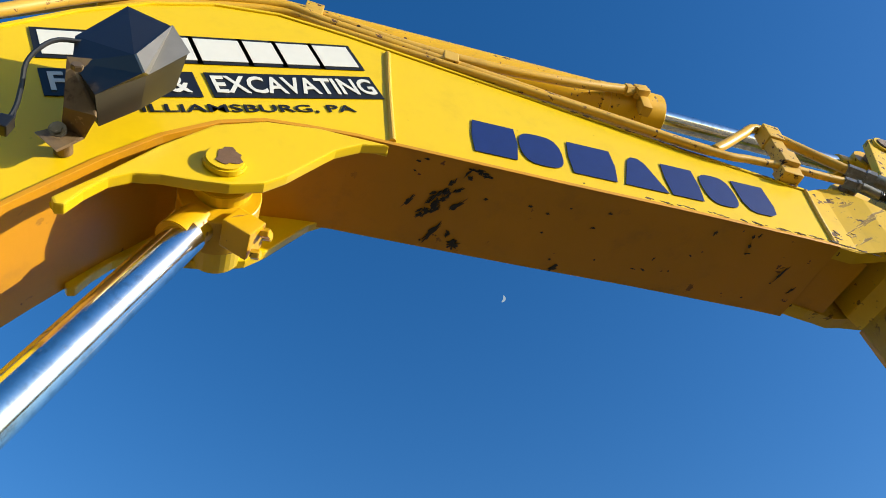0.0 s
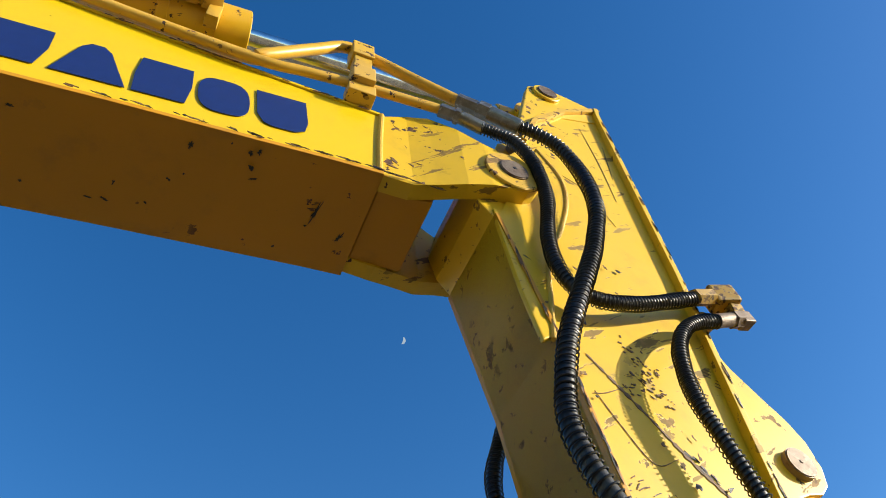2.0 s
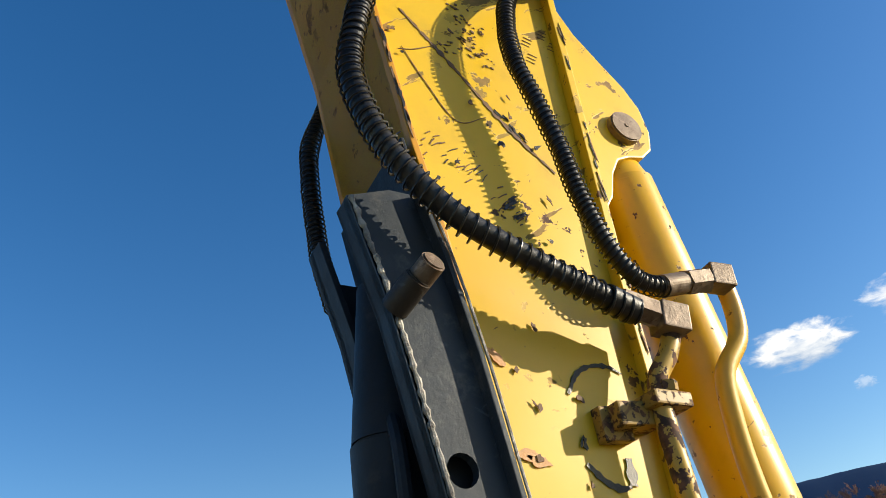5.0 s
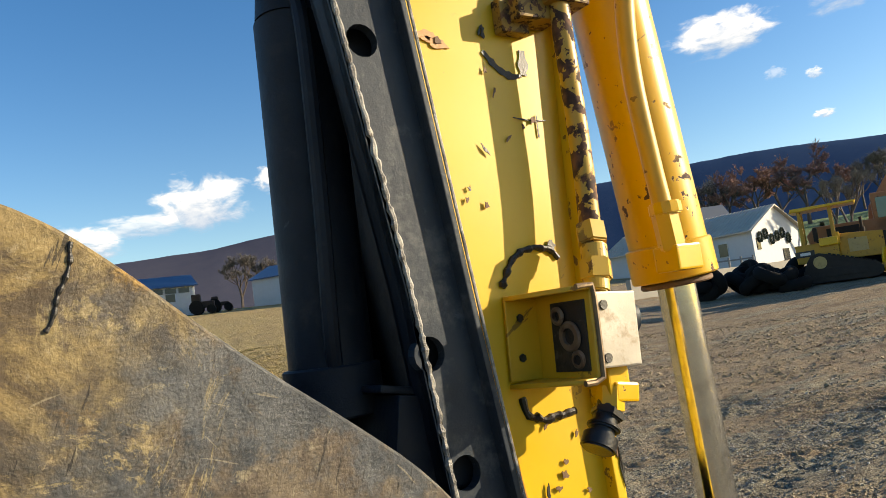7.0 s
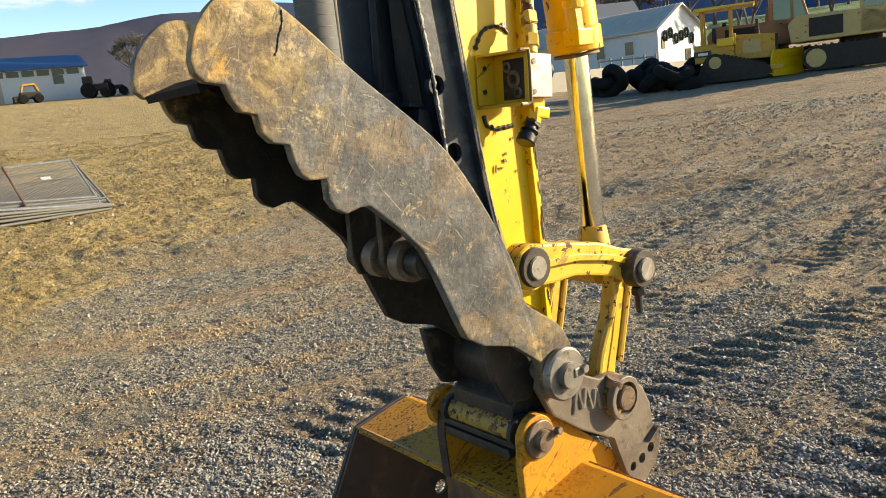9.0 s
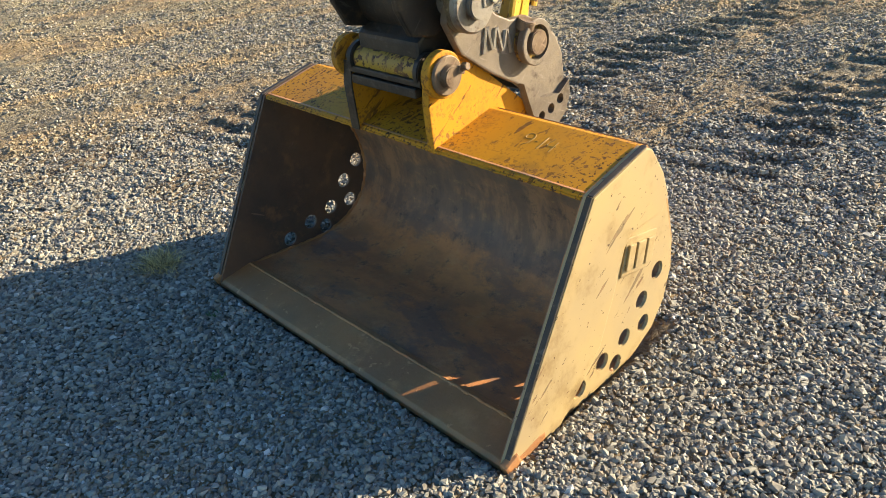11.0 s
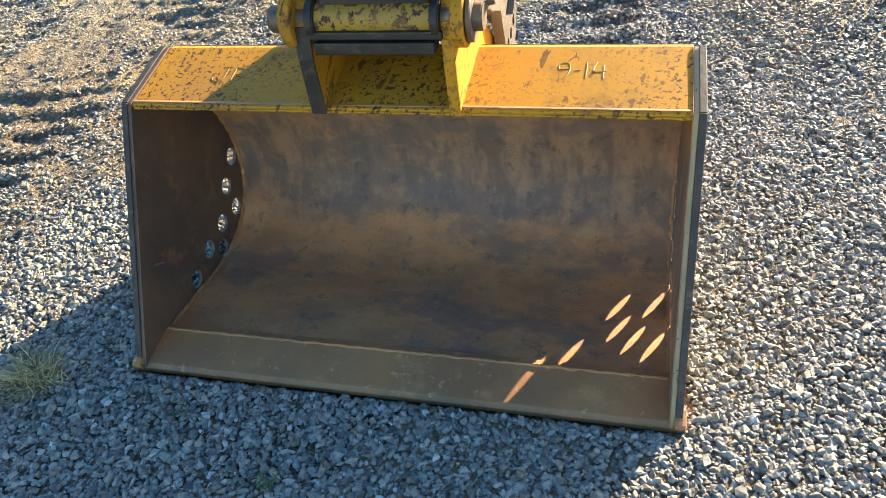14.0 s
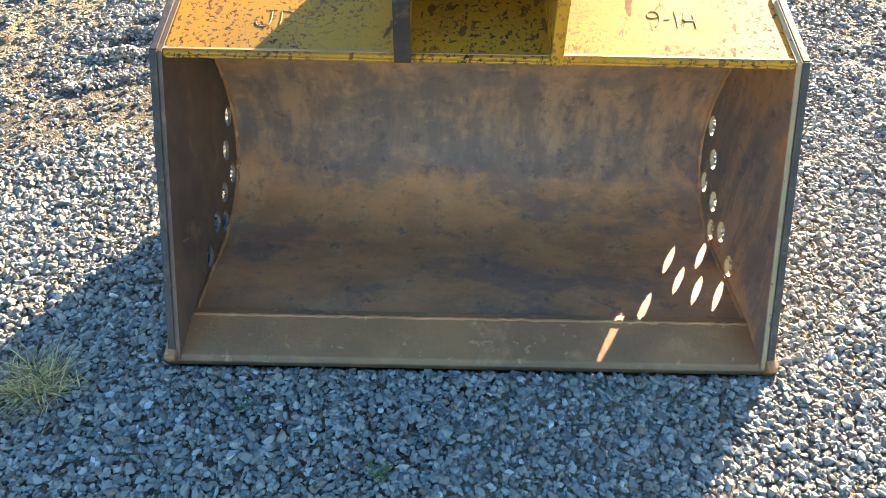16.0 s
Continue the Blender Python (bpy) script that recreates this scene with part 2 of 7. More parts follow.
BUCKET_IN = bucket_inside()
# rust for the far side plate, darkened because that side lies in shade
BUCKET_SHADED = steel("shaded_side_rust", (0.17, 0.092, 0.058), (0.085, 0.056, 0.045), (0.27, 0.135, 0.068), 0.6, 0.05, 8, 0.35, 0.68)
PAINT_SIDE = paint("bucket_side_worn_yellow", (0.44, 0.325, 0.155), (0.36, 0.275, 0.16), 0.66, 60, 0.64, 0.55, 0.7, gated=(0.3, 0.45))
EDGE_BROWN = steel("worn_edge_brown", (0.06, 0.045, 0.034), (0.038, 0.032, 0.028), (0.11, 0.08, 0.055), 0.65, 0.0, 30, 0.4)
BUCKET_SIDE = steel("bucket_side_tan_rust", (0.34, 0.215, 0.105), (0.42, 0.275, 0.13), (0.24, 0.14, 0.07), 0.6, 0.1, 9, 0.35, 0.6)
LIP_STEEL = steel("lip_rust", (0.52, 0.235, 0.09), (0.38, 0.175, 0.075), (0.60, 0.29, 0.12), 0.55, 0.15, 7, 0.4, 0.64)
RUBBER = plain("hose_rubber", (0.012, 0.012, 0.013), 0.42, 0, 0.4, 30, 0.15)
COIL_BLACK = plain("coil_black", (0.014, 0.013, 0.012), 0.38, 0.2, 0.4, 60)
BLACK_PLASTIC = plain("black_lamp_housing", (0.014, 0.014, 0.015), 0.34, 0, 0.2, 20, 0.05)
LAMP_GREY = plain("lamp_grey_lens", (0.26, 0.25, 0.235), 0.35, 0.1, 0.3, 14, 0.1)
BRACKET_TAN = steel("bare_bracket_steel", (0.26, 0.175, 0.095), (0.20, 0.14, 0.085), (0.11, 0.07, 0.045), 0.42, 0.5, 20, 0.3)
DECAL_BLUE = plain("blue_decal", (0.012, 0.03, 0.16), 0.4, 0, 0.25, 30, 0.05)
DECAL_WHITE = plain("white_decal", (0.78, 0.78, 0.74), 0.4, 0, 0.06, 30, 0.03)
DECAL_BLACK = plain("black_decal", (0.012, 0.012, 0.012), 0.4, 0, 0.2, 30, 0.03)
GREASE = plain("black_grease", (0.012, 0.01, 0.008), 0.4, 0, 0.4, 40, 0.3)
SCRAPE = plain("bare_scraped_rust", (0.20, 0.11, 0.06), 0.7, 0.1, 0.4, 50, 0.3)
SCORCH = plain("scorched_orange_paint", (0.62, 0.28, 0.06), 0.5, 0, 0.35, 60, 0.2)
WELD = plain("painted_weld", (0.78, 0.47, 0.04), 0.4, 0, 0.15, 60, 0.6)
VALVE_GREY = steel("valve_block_grey", (0.5, 0.46, 0.4), (0.42, 0.38, 0.32), (0.3, 0.24, 0.17), 0.45, 0.35, 25, 0.15, 0.7)


def chrome():
    n = Nodes("chrome_rod")
    c = n.mix(n.step(n.noise(30, 6), 0.45, 0.75), (0.74, 0.74, 0.72), (0.55, 0.53, 0.49))
    n.bump(n.noise(24, 4, 0.5, n.stretched(1, 1, 8)), 0.04, 0.002)
    return n.done(c, n.mix(n.noise(12, 6), (0.08,) * 3, (0.24,) * 3), 1.0, 1.0)


CHROME = chrome()


# ---- mesh helpers ----
BASE = {}


def clamp(v):
    return max(0.0, min(1.0, v))


def thing(name, base, label, category, group="", kind="", turn=0.0):
    e = new(name)
    e.matrix_basis = pose(*base, 0, 0, turn)
    BASE[e] = e.matrix_basis.inverted()
    return tagged(e, label, category, group, kind)


def part(name, bm, material, parent=None, label="", smooth=False, sharp=35):
    """Links a bmesh as one mesh object, in world coordinates, under a thing or a part."""
    bmesh.ops.recalc_face_normals(bm, faces=bm.faces)
    me = bpy.data.meshes.new(name)
    if smooth:
        for f in bm.faces:
            f.smooth = True
        for e in bm.edges:
            if len(e.link_faces) == 2 and e.calc_face_angle(0) > radians(sharp):
                e.smooth = False
    bm.to_mesh(me)
    bm.free()
    me.materials.append(material)
    ob = new(name, me)
    if parent is not None:
        ob.parent = parent
        ob.matrix_parent_inverse = BASE.get(parent, Matrix())
    return tagged(ob, label)


def parts(name, bms, material, parent, label="", smooth=False):
    """Several like pieces, each an object of its own."""
    for b in bms:
        part(name, b, material, parent, label, smooth)


def merged(*bms):
    out = bmesh.new()
    for b in bms:
        me = bpy.data.meshes.new("scratch")
        b.to_mesh(me)
        out.from_mesh(me)
        b.free()
        bpy.data.meshes.remove(me)
    return out


def moved(bm, m):
    bmesh.ops.transform(bm, matrix=m, verts=bm.verts)
    return bm


def bevelled(bm, width, segments=2, angle=25):
    edges = [e for e in bm.edges if len(e.link_faces) == 2 and e.calc_face_angle(0) > radians(angle)]
    if width > 0 and edges:
        bmesh.ops.bevel(bm, geom=edges, offset=width, segments=segments, profile=0.6, affect="EDGES", clamp_overlap=True)
    return bm


def plate(poly, y0, y1, bevel=0.003, holes=()):
    """A plate cut to an outline in x and z, from y0 to y1, with round holes (x, z, radius)."""
    bm = bmesh.new()
    loops = [list(poly)]
    for hx, hz, hr in holes:
        loops.append([(hx + hr * math.cos(a), hz + hr * math.sin(a)) for a in np.linspace(0, 2 * math.pi, 17)[:-1]])
    for loop in loops:
        vs = [bm.verts.new((x, y0, z)) for x, z in loop]
        if holes:
            for a, b in zip(vs, vs[1:] + vs[:1]):
                bm.edges.new((a, b))
        else:
            bm.faces.new(vs)
    if holes:
        bmesh.ops.triangle_fill(bm, edges=bm.edges[:], use_beauty=True)
    made = bmesh.ops.extrude_face_region(bm, geom=bm.faces[:])
    bmesh.ops.translate(bm, vec=(0, y1 - y0, 0), verts=[v for v in made["geom"] if isinstance(v, bmesh.types.BMVert)])
    bmesh.ops.recalc_face_normals(bm, faces=bm.faces)
    if not holes:
        bevelled(bm, bevel)
    return bm


def strip(line, thick, y0, y1, bevel=0.002):
    """A plate bent along a line in x and z, its thickness to the line's left."""
    pts = [Vector((x, z)) for x, z in line]
    other = []
    for i, p in enumerate(pts):
        d = (pts[min(i + 1, len(pts) - 1)] - pts[max(i - 1, 0)]).normalized()
        other.append((p.x - d.y * thick, p.y + d.x * thick))
    return plate([tuple(p) for p in pts] + other[::-1], y0, y1, bevel)


def box(x0, x1, y0, y1, z0, z1, bevel=0.004):
    return plate([(x0, z0), (x1, z0), (x1, z1), (x0, z1)], y0, y1, bevel)


def block(center, size, turn=(0, 0, 0), bevel=0.004):
    sx, sy, sz = (s / 2 for s in size)
    return moved(box(-sx, sx, -sy, sy, -sz, sz, bevel), pose(*center, *turn))


def rod(p0, p1, r, r1=None, seg=28, bevel=0.003):
    """A bar of round section between two points."""
    p0, p1 = Vector(p0), Vector(p1)
    bm = bmesh.new()
    bmesh.ops.create_cone(bm, cap_ends=True, segments=seg, radius1=r, radius2=r if r1 is None else r1, depth=(p1 - p0).length)
    caps = [f for f in bm.faces if len(f.verts) > 4]
    if bevel:
        bmesh.ops.bevel(bm, geom=list({e for f in caps for e in f.edges}), offset=bevel, segments=2, affect="EDGES", clamp_overlap=True)
    q = (p1 - p0).to_track_quat("Z", "Y").to_matrix().to_4x4()
    return moved(bm, Matrix.Translation((p0 + p1) / 2) @ q)


def ring(p0, p1, r, hole, seg=28, bevel=0.003):
    p0, p1 = Vector(p0), Vector(p1)
    h = (p1 - p0).length / 2
    bm = bmesh.new()
    prof = [(hole, -h), (r - bevel, -h), (r, -h + bevel), (r, h - bevel), (r - bevel, h), (hole, h)]
    rows = [[bm.verts.new((pr * math.cos(a), pr * math.sin(a), pz)) for pr, pz in prof] for a in np.linspace(0, 2 * math.pi, seg + 1)[:-1]]
    for i in range(seg):
        for j in range(6):
            bm.faces.new((rows[i][j], rows[(i + 1) % seg][j], rows[(i + 1) % seg][(j + 1) % 6], rows[i][(j + 1) % 6]))
    q = (p1 - p0).to_track_quat("Z", "Y").to_matrix().to_4x4()
    return moved(bm, Matrix.Translation((p0 + p1) / 2) @ q)


def hexbolt(p, out, r, h):
    p, out = Vector(p), Vector(out).normalized()
    return rod(p, p + out * h, r, None, 6, r * 0.12)


def curve_points(pts, step=0.01):
    """Points at an even step on a smooth curve through the given ones."""
    p = [Vector(q) for q in pts]
    p = [p[0] * 2 - p[1]] + p + [p[-1] * 2 - p[-2]]
    fine = []
    for i in range(1, len(p) - 2):
        a, b, c, d = p[i - 1], p[i], p[i + 1], p[i + 2]
        for k in range(24):
            t = k / 24
            fine.append(0.5 * (2 * b + (c - a) * t + (2 * a - 5 * b + 4 * c - d) * t * t + (3 * b - a - 3 * c + d) * t ** 3))
    fine.append(p[-2])
    out, left = [fine[0]], step
    for a, b in zip(fine, fine[1:]):
        seg = (b - a).length
        at = 0.0
        while seg - at >= left:
            at += left
            out.append(a.lerp(b, at / seg))
            left = step
        left -= seg - at
    out.append(fine[-1])
    return out


def carried(line):
    """Turning-free frames along a line: point, side, up."""
    t = (line[1] - line[0]).normalized()
    side = t.orthogonal().normalized()
    out = []
    for i, p in enumerate(line):
        t = (line[min(i + 1, len(line) - 1)] - line[max(i - 1, 0)]).normalized()
        side = (side - t * side.dot(t)).normalized()
        out.append((p, side, t.cross(side)))
    return out


def swept(line, r, seg=10):
    bm = bmesh.new()
    rows = []
    for i, (p, s, u) in enumerate(carried(line)):
        rr = r(i / (len(line) - 1)) if callable(r) else r
        rows.append([bm.verts.new(p + (s * math.cos(a) + u * math.sin(a)) * rr) for a in np.linspace(0, 2 * math.pi, seg + 1)[:-1]])
    for a, b in zip(rows, rows[1:]):
        for j in range(seg):
            bm.faces.new((a[j], a[(j + 1) % seg], b[(j + 1) % seg], b[j]))
    bm.faces.new(rows[0][::-1])
    bm.faces.new(rows[-1])
    return bm


def pipe(pts, r, seg=12, step=0.02):
    return swept(curve_points(pts, step), r, seg)


def bead(pts, r, seed, step=0.006):
    """A hand-run weld bead, thick and thin."""
    line = curve_points(pts, step)
    line = [p + Vector((noise.noise((i * 0.31, seed, 1)), 0, noise.noise((i * 0.31, seed, 5)))) * r * 0.5 for i, p in enumerate(line)]
    return swept(line, lambda t: r * (0.85 + 0.55 * noise.noise((t * len(line) * 0.55, seed, 0)) + 0.2 * math.sin(t * len(line) * 1.6)), 8)


def coil(pts, r, wire, pitch, seed, loose=0.004):
    """A wire wound round a hose, a little loose and uneven."""
    rnd = random.Random(seed)
    base = carried(curve_points(pts, pitch / 12))
    line, ang, sag = [], 0.0, Vector((0, 0, 0))
    for i, (p, s, u) in enumerate(base):
        ang += 2 * math.pi / 12 * (1 + 0.10 * math.sin(i * 0.013 + seed))
        rr = r + wire + loose * (0.35 + 0.5 * noise.noise((i * 0.011, seed, 0)))
        sag = sag * 0.97 + Vector((rnd.gauss(0, 1), rnd.gauss(0, 1), rnd.gauss(0, 1))) * 0.00012
        line.append(p + sag + Vector((0, 0, -loose * 0.5)) + (s * math.cos(ang) + u * math.sin(ang)) * rr)
    return swept(line, wire, 5)


def letters(text, width, height, depth, bold=0.0, shear=0.0):
    """Solid letters in x and z, from the origin rightwards and upwards, facing -y."""
    cu = bpy.data.curves.new("text", "FONT")
    cu.body, cu.extrude, cu.offset, cu.shear, cu.resolution_u = text, 0.01, bold, shear, 3
    ob = new("text", cu)
    me = bpy.data.meshes.new_from_object(ob.evaluated_get(bpy.context.evaluated_depsgraph_get()))
    bpy.data.objects.remove(ob)
    bm = bmesh.new()
    bm.from_mesh(me)
    bpy.data.meshes.remove(me)
    lo = [min(v.co[i] for v in bm.verts) for i in range(3)]
    hi = [max(v.co[i] for v in bm.verts) for i in range(3)]
    for v in bm.verts:
        x, y, z = ((v.co[i] - lo[i]) / (hi[i] - lo[i]) for i in range(3))
        v.co = (x * width, -z * depth, y * height)
    return bm


def on_side(bm, x, z, angle, y):
    """Lays something made in x and z onto the machine's side, turned by an angle."""
    return moved(bm, pose(x, y, z, 0, -angle, 0))


def blot(cx, cz, sx, sz, y, seed, angle=0.0, points=22, rough=0.45):
    """A ragged patch on the machine's side, a millimetre thick."""
    rnd = random.Random(seed)
    poly = []
    for k in range(points):
        a = 2 * math.pi * k / points
        r = 1 + rough * rnd.uniform(-1, 1)
        poly.append((sx * r * math.cos(a), sz * r * math.sin(a)))
    return on_side(plate(poly, 0, -0.0015, 0), cx, cz, angle, y)


# ---- the excavator: boom, arm, thumb, coupler and bucket ----
digger = thing("excavator", (0.0, 0.0, 0.0), "yellow excavator with raised boom and bucket resting on gravel", "excavator")
NEAR, FAR = -0.165, 0.195

# boom
BOOM_TOP = [(-4.05, 2.45), (-3.62, 3.10), (-3.34, 3.55), (-3.13, 3.84), (-3.0, 4.04), (-2.84, 4.22), (-2.66, 4.35), (-2.45, 4.42), (-2.2, 4.42), (-1.74, 4.385), (-1.2, 4.345), (-0.76, 4.315), (-0.29, 4.295)]
BOOM_LOW = [(-0.29, 3.952), (-0.42, 3.945), (-0.99, 3.895), (-1.42, 3.85), (-1.97, 3.80), (-2.10, 3.79), (-2.24, 3.765), (-2.37, 3.735), (-2.49, 3.66), (-2.61, 3.53), (-2.71, 3.37), (-2.81, 3.18), (-2.86, 3.08), (-3.15, 2.45), (-3.42, 1.85), (-3.75, 1.72), (-4.05, 1.95)]
boom = part("boom", plate(BOOM_TOP + BOOM_LOW, NEAR, FAR, 0.005), PAINT_BOOM, digger, "bright yellow painted box boom")
part("bottom_plate", strip(BOOM_LOW[:13], 0.016, NEAR - 0.010, FAR + 0.010), PAINT_SHADED, boom, "yellow underside plate in a shaded ochre tone, with dark scrapes")
part("top_plate", strip(BOOM_TOP[1:][::-1], -0.014, NEAR - 0.006, FAR + 0.006), PAINT_BOOM, boom)


def tip_cheek(side):
    """The cast end of the boom, flaring out to the pin."""
    y_in, y_out = (NEAR, -0.215) if side < 0 else (FAR, 0.235)
    bm = bmesh.new()
    stations = [(-0.29, 4.295, 3.945, y_in), (-0.20, 4.345, 3.94, y_in + side * 0.004), (-0.13, 4.355, 3.955, y_in + side * 0.018), (-0.04, 4.30, 3.975, y_in + side * 0.04), (0.04, 4.24, 4.0, y_out), (0.12, 4.215, 4.015, y_out)]
    for k in range(1, 8):
        a = math.pi / 2 - k * math.pi / 8
        stations.append((0.12 + 0.1 * math.cos(a), 4.115 + 0.1 * abs(math.sin(a)) + 0.0, 4.115 - 0.1 * abs(math.sin(a)), y_out)) if a > 0.05 else None
    stations.append((0.22, 4.122, 4.108, y_out))
    rows = [[bm.verts.new((x, y, zt)), bm.verts.new((x, y, zb)), bm.verts.new((x, y - side * 0.055, zb)), bm.verts.new((x, y - side * 0.055, zt))] for x, zt, zb, y in stations]
    for a, b in zip(rows, rows[1:]):
        for j in range(4):
            bm.faces.new((a[j], a[(j + 1) % 4], b[(j + 1) % 4], b[j]))
    bm.faces.new(rows[0])
    bm.faces.new(rows[-1][::-1])
    return bevelled(bm, 0.005, 2, 40)


part("tip_cheek", tip_cheek(-1), PAINT_ARM, boom, "faded chipped yellow boom tip")
part("tip_cheek", tip_cheek(1), PAINT_ARM, boom, "faded chipped yellow boom tip")
part("tip_web", merged(plate([(-0.285, 3.948), (-0.12, 3.955), (-0.085, 4.12), (-0.12, 4.33), (-0.285, 4.29)], -0.12, 0.15, 0.006)), PAINT_SHADED, boom)
part("pin_collar", ring((0.12, -0.225, 4.11), (0.12, -0.21, 4.11), 0.096, 0.05), PAINT_WORN, boom)
part("boom_pin", rod((0.12, -0.232, 4.11), (0.12, 0.25, 4.11), 0.049), PIN_STEEL, boom, "rusty round boom pin end")
part("pin_dot", rod((0.12, -0.2335, 4.112), (0.12, -0.22, 4.112), 0.006, None, 10, 0), GREASE, boom)

# weld seams across the side
part("weld_seam", pipe([(-2.04, NEAR - 0.001, 4.385), (-2.015, NEAR - 0.001, 4.1), (-1.985, NEAR - 0.001, 3.815)], 0.011), WELD, boom)
part("weld_seam", pipe([(-0.285, NEAR - 0.001, 4.30), (-0.295, NEAR - 0.001, 4.13), (-0.30, NEAR - 0.001, 3.955)], 0.010), WELD, boom)

# cheeks that hold the boom cylinders' pin
CHEEK_LOW = [(-2.725, 3.135), (-2.705, 3.14), (-2.685, 3.20), (-2.652, 3.265), (-2.61, 3.305), (-2.55, 3.325), (-2.48, 3.335), (-2.39, 3.355), (-2.31, 3.395), (-2.26, 3.455), (-2.21, 3.535), (-2.15, 3.63), (-2.08, 3.695)]
CHEEK_TOP = [(-1.998, 3.73), (-2.209, 3.716), (-2.36, 3.676), (-2.483, 3.593), (-2.585, 3.44), (-2.672, 3.27), (-2.738, 3.155)]
part("weld_seam", pipe([(x, NEAR - 0.003, z + 0.006) for x, z in CHEEK_TOP], 0.010), PAINT_BOOM, boom)
part("pin_cheek", plate(CHEEK_LOW + CHEEK_TOP, -0.203, -0.168, 0.006), PAINT_BOOM, boom, "curved yellow cheek plate round the cylinder pin")
part("pin_cheek", plate([(x - 0.015, z + 0.115) for x, z in CHEEK_LOW] + [(x - 0.015, z + 0.115) for x, z in CHEEK_TOP], 0.185, 0.22, 0.006), PAINT_BOOM, boom)
part("pin_tube", rod((-2.42, -0.15, 3.455), (-2.42, 0.20, 3.53), 0.08, None, 32), PAINT_BOOM, boom)
part("pin_cap", rod((-2.42, -0.226, 3.43), (-2.42, -0.20, 3.43), 0.055, None, 32, 0.006), PAINT_BOOM, boom, "round yellow pin cap with a rust patch")
part("cap_rust", blot(-2.413, 3.437, 0.034, 0.034, -0.2265, 4, 0, 24, 0.22), SCRAPE, boom, "rust patch")

# lettering and stripes on the side
DECAL = NEAR - 0.0025


def blue_shape(x0, x1, top, kind):
    """A plain slanted shape of the maker's mark."""
    w = x1 - x0
    shapes = {
        "wide": [(0, 0), (0.9, 0), (1.0, 0.5), (1.0, 1), (0.08, 1), (0.0, 0.5)],
        "peak": [(0, 0), (1.0, 0), (0.72, 0.86), (0.6, 1), (0.42, 1), (0.3, 0.86)],
        "round": [(0.5 + 0.5 * math.copysign(abs(math.cos(a)) ** 0.6, math.cos(a)), 0.5 + 0.5 * math.copysign(abs(math.sin(a)) ** 0.8, math.sin(a))) for a in np.linspace(0, 2 * math.pi, 25)[:-1]],
        "cup": [(0.12, 0.06), (0.3, 0), (0.72, 0), (0.92, 0.1), (1.0, 0.35), (1.0, 1), (0.0, 1), (0.0, 0.3)],
    }
    return plate([(x0 + px * w, pz * top) for px, pz in shapes[kind]], 0, -0.002, 0)


for x0, x1, kind in ((0.0, 0.168, "wide"), (0.175, 0.335, "round"), (0.36, 0.545, "wide"), (0.56, 0.735, "peak"), (0.75, 0.895, "wide"), (0.91, 1.05, "round"), (1.07, 1.215, "cup")):
    part("blue_mark", on_side(blue_shape(x0, x1, 0.185 if kind != "wide" else 0.19, kind), -1.712, 3.893, 6.3, DECAL), DECAL_BLUE, boom, "dark blue plain decal shape")

ANG = 28.8
for i, (x0, x1) in enumerate(((0.0, 0.14), (0.155, 0.285), (0.30, 0.425), (0.44, 0.585), (0.60, 0.70), (0.715, 0.83), (0.845, 0.975))):
    part("name_bar_outline", on_side(box(x0 - 0.018, x1 + 0.016, 0, -0.0015, -0.016, 0.147, 0), -2.992, 3.752, ANG - 0.8, DECAL), DECAL_BLACK, boom)
    part("name_bar", on_side(box(x0, x1, 0, -0.0015, 0.0, 0.13, 0), -2.992, 3.752, ANG - 0.8, DECAL - 0.0025), DECAL_WHITE, boom, "plain white bar where a name stood")
part("text_ground", on_side(box(-0.02, 0.393, 0, -0.0015, -0.02, 0.112, 0), -2.905, 3.592, ANG, DECAL), DECAL_BLACK, boom)
part("text_ground", on_side(box(0.425, 0.99, 0, -0.0015, -0.02, 0.112, 0), -2.905, 3.592, ANG, DECAL), DECAL_BLACK, boom)
part("lettering", on_side(letters("FARMS &", 0.367, 0.092, 0.0015, 0.02), -2.905, 3.592, ANG, DECAL - 0.003), DECAL_WHITE, boom, "white letters on black")
part("lettering", on_side(moved(letters("EXCAVATING", 0.538, 0.092, 0.0015, 0.02), pose(0.438, 0, 0)), -2.905, 3.592, ANG, DECAL - 0.003), DECAL_WHITE, boom, "white letters on black")
part("lettering", on_side(letters("WILLIAMSBURG, PA", 0.742, 0.044, 0.0015, 0.008), -2.757, 3.560, 28.7, DECAL), DECAL_BLACK, boom, "small black letters")

# scrapes on the boom's underside
rnd = random.Random(3)


def under_blot(x, y, sx, sy, seed, turn):
    z = 3.80 + (x + 1.97) * 0.092 - 0.0195
    bm = blot(0, 0, sx * 0.6, sy * 0.62, 0, seed, 0, 26, 0.6)
    return moved(bm, pose(x, y, z, 90, 0, turn))


for x, y, sx, sy, turn in ((-1.765, 0.13, 0.016, 0.07, 22), (-1.80, -0.02, 0.010, 0.05, 30), (-1.677, 0.165, 0.03, 0.03, 40), (-1.29, 0.18, 0.012, 0.03, 30), (-0.43, -0.0, 0.008, 0.05, 12), (-0.34, 0.07, 0.008, 0.03, 25), (-1.72, 0.0, 0.012, 0.05, 35), (-0.62, -0.06, 0.006, 0.015, 60), (-0.95, 0.05, 0.005, 0.012, 10), (-1.2, -0.1, 0.012, 0.006, 0), (-1.88, 0.02, 0.010, 0.04, 25)):
    part("scrape", under_blot(x, y, sx, sy, int(x * -1000), turn), GREASE, boom, "black scrape mark")

